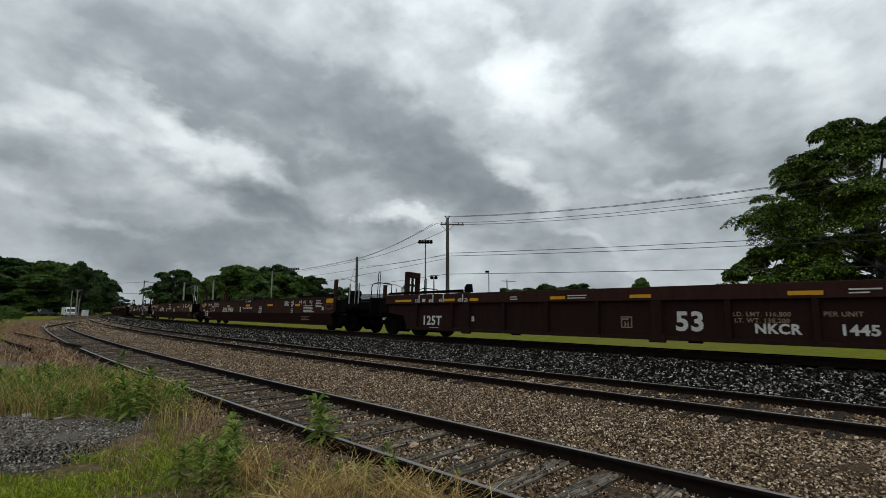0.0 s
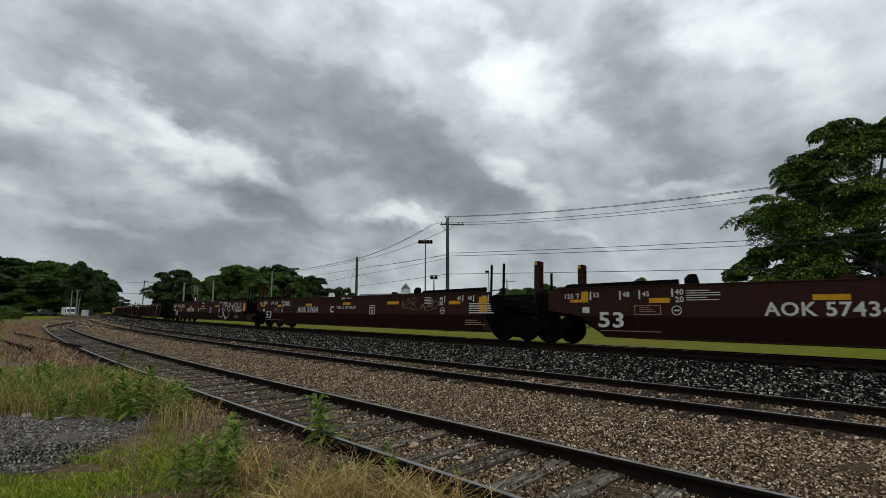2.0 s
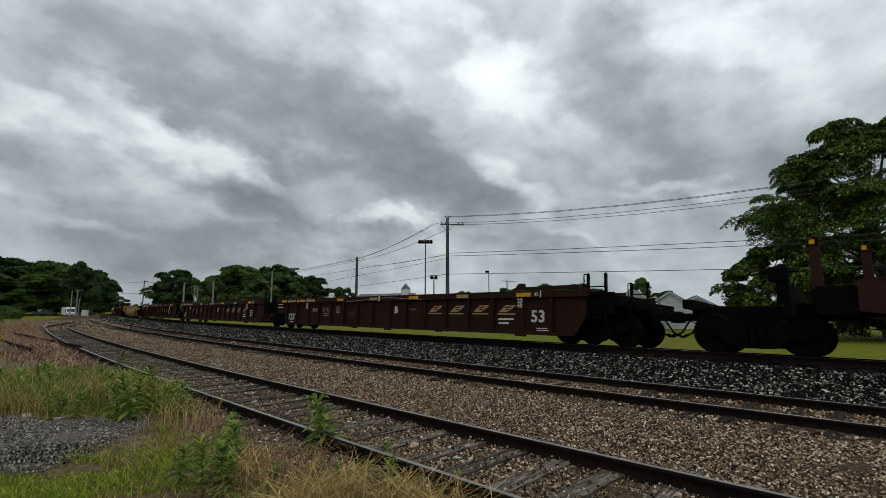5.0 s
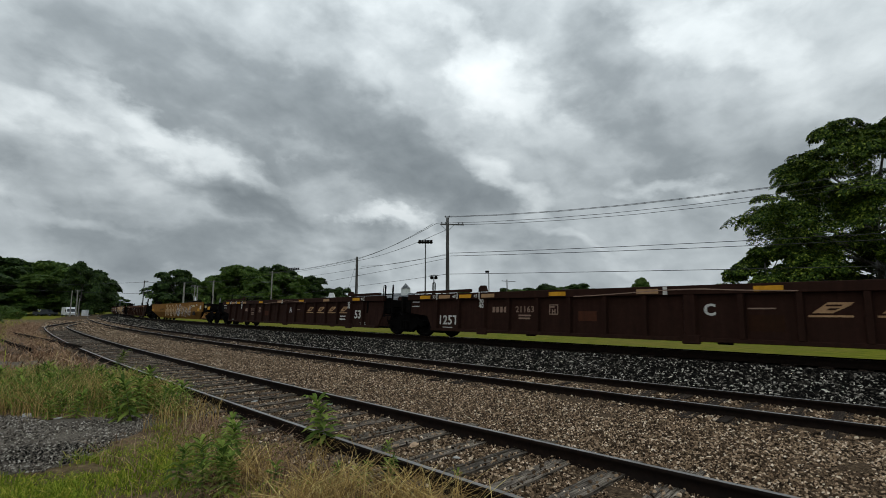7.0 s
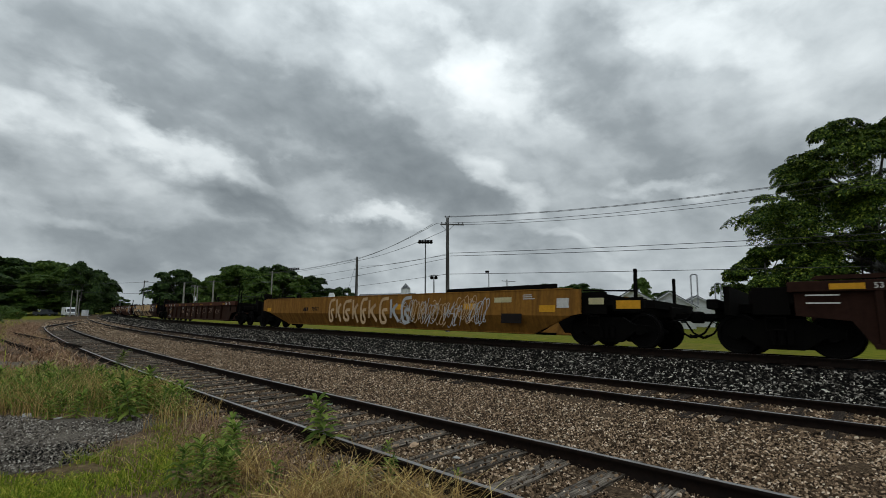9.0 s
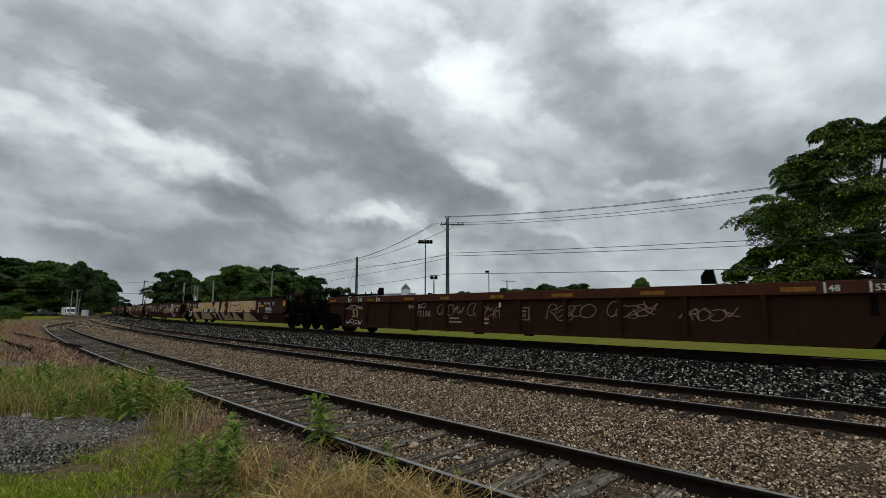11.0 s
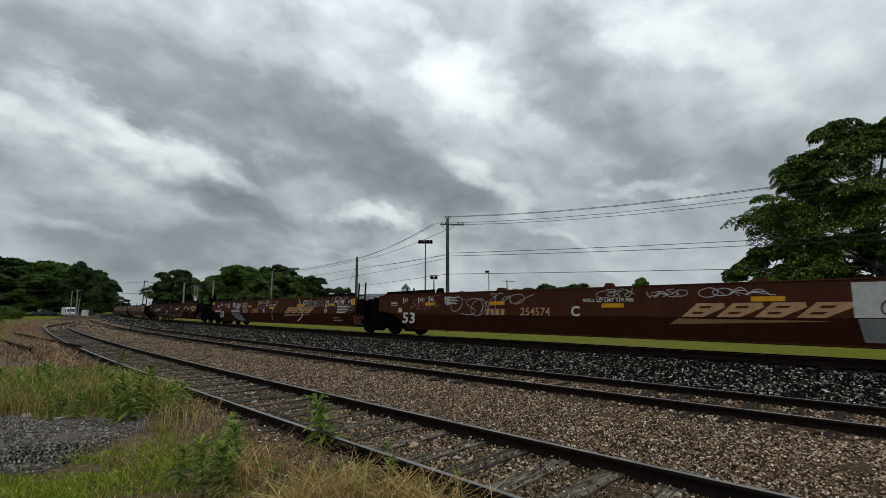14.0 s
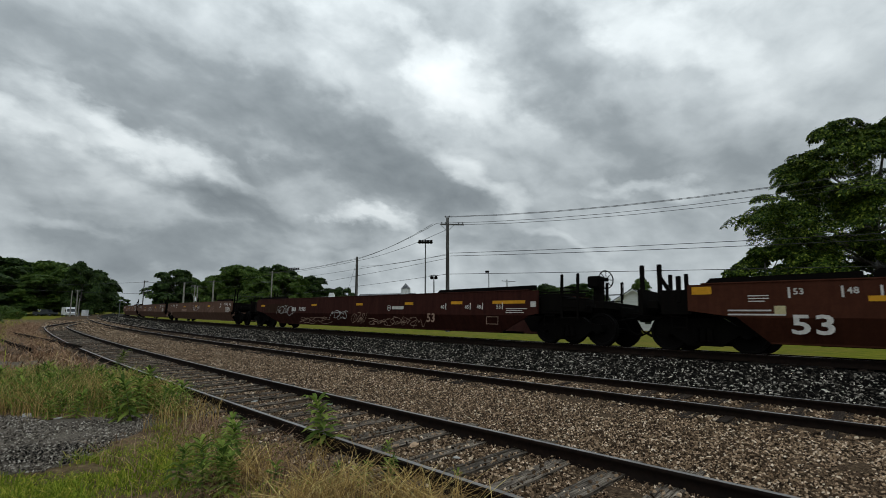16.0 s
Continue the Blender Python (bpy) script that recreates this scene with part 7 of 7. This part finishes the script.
def gable_house(px, py, turn, w, d, wall, rise, label, windows=3, cupola=False):
    gz = float(ground_height([px], [py])[0])
    b = new("house")
    b.matrix_basis = pose(px, py, gz - 0.05, 0, 0, turn)
    tagged(b, label, "house", "houses beyond the meadow")
    bm = shape()
    prism(bm, [(-w / 2, 0), (w / 2, 0), (w / 2, wall), (0, wall + rise), (-w / 2, wall)], "y", -d / 2, d / 2)
    part("wall", bm, M_SIDING, b)
    for s in (-1, 1):
        bm = shape()
        k = rise / (w / 2)
        o_ = 0.5
        prism(bm, [(s * -0.0, wall + rise + 0.06), (s * (w / 2 + o_), wall - k * o_ + 0.06), (s * (w / 2 + o_), wall - k * o_ + 0.24), (0, wall + rise + 0.24)], "y", -d / 2 - 0.4, d / 2 + 0.4)
        part("roof", bm, M_SHINGLE, b)
        bm = shape()
        prism(bm, [(0, wall + rise - 0.1), (s * (w / 2 + o_), wall - k * o_ - 0.1), (s * (w / 2 + o_), wall - k * o_ + 0.08), (0, wall + rise + 0.08)], "y", -d / 2 - 0.46, -d / 2 - 0.404)
        part("fascia", bm, M_SIDING, b)
    for i in range(windows):
        x_ = -w / 2 + w * (i + 0.5) / windows
        bm = shape()
        box(bm, x_ - 0.5, x_ + 0.5, -d / 2 - 0.05, -d / 2 + 0.02, 0.9, 2.2, 0.01)
        wn_ = part("window", bm, M_SIDING, b)
        bm = shape()
        box(bm, x_ - 0.42, x_ + 0.42, -d / 2 - 0.065, -d / 2 - 0.052, 0.98, 2.12)
        part("pane", bm, M_PANE, wn_)
        for s in (-1, 1):
            y_ = -d / 2 + d * (i + 0.5) / windows
            bm = shape()
            box(bm, s * w / 2 - 0.04, s * w / 2 + 0.04, y_ - 0.5, y_ + 0.5, 0.9, 2.2, 0.01)
            wn_ = part("window", bm, M_SIDING, b)
            bm = shape()
            box(bm, s * (w / 2 + 0.03), s * (w / 2 + 0.055), y_ - 0.42, y_ + 0.42, 0.98, 2.12)
            part("pane", bm, M_PANE, wn_)
    if cupola:
        bm = shape()
        box(bm, -0.8, 0.8, -d / 2 + 1.5, -d / 2 + 3.1, wall + rise - 0.5, wall + rise + 1.3)
        c = part("cupola", bm, M_SIDING, b)
        bm = shape()
        bmesh.ops.create_cone(bm, cap_ends=True, segments=8, radius1=1.15, radius2=0.05, depth=1.2, matrix=Matrix.Translation((0, -d / 2 + 2.3, wall + rise + 1.9)))
        part("cupola_roof", bm, M_SHINGLE, c)
    return b


gable_house(-13.2, 113, 62, 7.5, 15.0, 4.2, 2.4, "long white house with a grey roof and cupola", 3, True)
gable_house(29.3, 74, -22, 7.4, 9.0, 3.6, 2.3, "white gabled house with a dark shingle roof", 2)
gable_house(37.5, 80, -22, 7.0, 9.0, 3.5, 2.3, "white gabled house beside another", 2)
gable_house(46.0, 88, -22, 7.0, 9.0, 3.3, 2.0, "white gabled house at the end of the row", 2)


def steeple(px, py):
    gz = float(ground_height([px], [py])[0])
    b = new("church_steeple")
    b.matrix_basis = pose(px, py, gz)
    tagged(b, "small white church steeple far beyond the trees", "steeple")
    bm = shape()
    box(bm, -1.2, 1.2, -1.2, 1.2, 0, 6.4)
    part("tower", bm, M_SIDING, b)
    bm = shape()
    bmesh.ops.create_cone(bm, cap_ends=True, segments=4, radius1=1.7, radius2=0.9, depth=2.2, matrix=Matrix.Translation((0, 0, 7.5)) @ Matrix.Rotation(0.785, 4, "Z"))
    part("spire", bm, M_SIDING, b)


steeple(-37.1, 160)

# ---------- vehicles parked by the crossing ----------
M_VANWHITE = plain("white_vehicle_paint", (0.75, 0.76, 0.77), 0.35)
M_CARDARK = plain("dark_vehicle_paint", (0.03, 0.035, 0.045), 0.3)
M_TYRE = plain("rubber_tyre", (0.015, 0.015, 0.015), 0.9)


def wheels(base, places, r):
    for x_, y_ in places:
        bm = shape()
        rod(bm, (x_, y_ - 0.11, r), (x_, y_ + 0.11, r), r, seg=16)
        w = part("wheel", bm, M_TYRE, base)
        bm = shape()
        rod(bm, (x_, y_ - 0.12, r), (x_, y_ + 0.12, r), r * 0.55, seg=12)
        part("rim", bm, M_GALV, w)


def van(px, py, turn):
    b = new("van")
    b.matrix_basis = pose(px, py, float(ground_height([px], [py])[0]), 0, 0, turn)
    tagged(b, "white high-roofed delivery van parked by the crossing", "van")
    bm = shape()
    prism(bm, [(-2.7, 0.4), (2.6, 0.4), (2.7, 0.95), (1.75, 1.2), (1.2, 2.0), (0.9, 2.45), (-2.7, 2.5)], "y", -1.0, 1.0)
    part("body", bm, M_VANWHITE, b)
    bm = shape()
    box(bm, 0.5, 1.3, -1.02, 1.02, 1.25, 1.85, 0.03)
    part("side_window", bm, M_PANE, b)
    bm = shape()
    prism(bm, [(1.76, 1.26), (1.81, 1.26), (1.29, 1.98), (1.24, 1.98)], "y", -0.86, 0.86)
    part("windscreen", bm, M_PANE, b)
    wheels(b, [(x_, y_) for x_ in (-1.7, 1.75) for y_ in (-0.95, 0.95)], 0.36)


def pickup(px, py, turn):
    b = new("pickup_truck")
    b.matrix_basis = pose(px, py, float(ground_height([px], [py])[0]), 0, 0, turn)
    tagged(b, "dark pickup truck parked on the verge", "pickup truck")
    bm = shape()
    prism(bm, [(-2.9, 0.5), (2.9, 0.5), (2.85, 1.1), (1.5, 1.2), (0.8, 1.85), (-0.6, 1.85), (-0.9, 1.2), (-2.9, 1.2)], "y", -0.95, 0.95)
    part("body", bm, M_CARDARK, b)
    bm = shape()
    box(bm, -0.55, 0.8, -0.965, 0.965, 1.25, 1.7, 0.04)
    part("side_window", bm, M_PANE, b)
    wheels(b, [(x_, y_) for x_ in (-1.8, 1.8) for y_ in (-0.9, 0.9)], 0.4)


van(-99.4, 128, -38)
pickup(-115.5, 140, 5)
b = new("equipment_cabinet")
b.matrix_basis = pose(-96.6, 130, float(ground_height([-96.6], [130])[0]))
tagged(b, "pale grey signal equipment cabinet beside the line", "cabinet")
bm = shape()
box(bm, -0.6, 0.6, -0.5, 0.5, 0, 1.7, 0.03)
part("body", bm, M_VANWHITE, b)
bm = shape()
box(bm, -0.66, 0.66, -0.56, 0.56, 1.7, 1.78, 0.02)
part("lid", bm, M_GALV, b)


# ---------- the stub of an old spur, and litter on the verge ----------
def spur():
    base = new("spur_track")
    a, c = Vector((-27.5, 28.8, 0)), Vector((-15.0, 17.7, 0))
    d = (c - a)
    ang = math.degrees(math.atan2(d.y, d.x))
    base.matrix_basis = pose(c.x, c.y, 0, 0, 0, ang)
    tagged(base, "abandoned stub of rusty track on rotten ties", "railway track", "railway tracks", "structure")
    for y_ in (0.0, 1.5):
        bm = shape()
        prism(bm, [(y_ + p, 0.12 + q) for p, q in RAIL], "x", -d.length, 0)
        part("rail", bm, M_RAIL, base)
    for i in range(28):
        t = new("tie", TIES[i % 7])
        t.parent = base
        t.matrix_basis = pose(-0.4 - i * 0.58, 0.75, 0.12, 0, 0, (i * 37 % 7) - 3)


spur()


def debris(px, py, size, label, material, seed):
    rng = random.Random(seed)
    bm = shape()
    bmesh.ops.create_icosphere(bm, subdivisions=2, radius=size)
    for v in bm.verts:
        v.co = Vector((v.co.x * 1.5, v.co.y, v.co.z * 0.35)) * (1 + rng.uniform(-0.25, 0.25))
    ob = part("litter", bm, material)
    ob.matrix_basis = pose(px, py, 0.05, rng.uniform(-8, 8), rng.uniform(-8, 8), rng.uniform(0, 180))
    tagged(ob, label, "litter", "litter on the ground")


M_TRASH = plain("dirty_white_plastic", (0.45, 0.44, 0.42), 0.8)
debris(-6.4, 7.6, 0.08, "crumpled dirty white litter on the gravel", M_TRASH, 1)
debris(-5.75, 7.4, 0.05, "small scrap of white litter", M_TRASH, 2)
debris(-3.75, 8.3, 0.09, "split pale chunk of old tie", M_TIE, 3)
debris(-3.35, 8.75, 0.04, "pale stone beside the rail", M_TRASH, 4)
debris(-1.95, 8.5, 0.045, "scrap of pale green plastic between the rails", plain("pale_green_plastic", (0.25, 0.36, 0.32), 0.4), 5)
debris(0.15, 5.5, 0.03, "bleached stone between the ties", M_TRASH, 6)
debris(-10.4, 15.4, 0.06, "bleached stone in the dead brush", M_TRASH, 7)
debris(-0.35, 6.0, 0.05, "rusty brown scrap between the ties", M_DEAD, 8)


# ---------- what moves: the train, its wheels and the clouds ----------
V0, ACC = 16.1, 0.02395


def gone(t):
    return V0 * t + ACC * t * t / 2


def unit_pose(sa, sb):
    ax, ay, _ = line(sa)
    bx, by, _ = line(sb)
    return pose((ax + bx) / 2, (ay + by) / 2, TOP0 - CANT / 2, -math.degrees(CANT / 1.51), 0, math.degrees(math.atan2(ay - by, ax - bx)))


def motions():
    half = [i * 0.5 for i in range(33)]
    for car, a, b in CARS:
        walk(car, [(t, unit_pose(a - gone(t), b - gone(t))) for t in half])
    for wset, x, r in WHEELS:
        walk(wset, [(i / 30, pose(x, 0, r, 0, math.degrees(gone(i / 30) / r), 0)) for i in range(481)])
    walk(clouds, [(0.0, pose(0, 0, 0)), (16.0, pose(-105, 0, 0))])


motions()
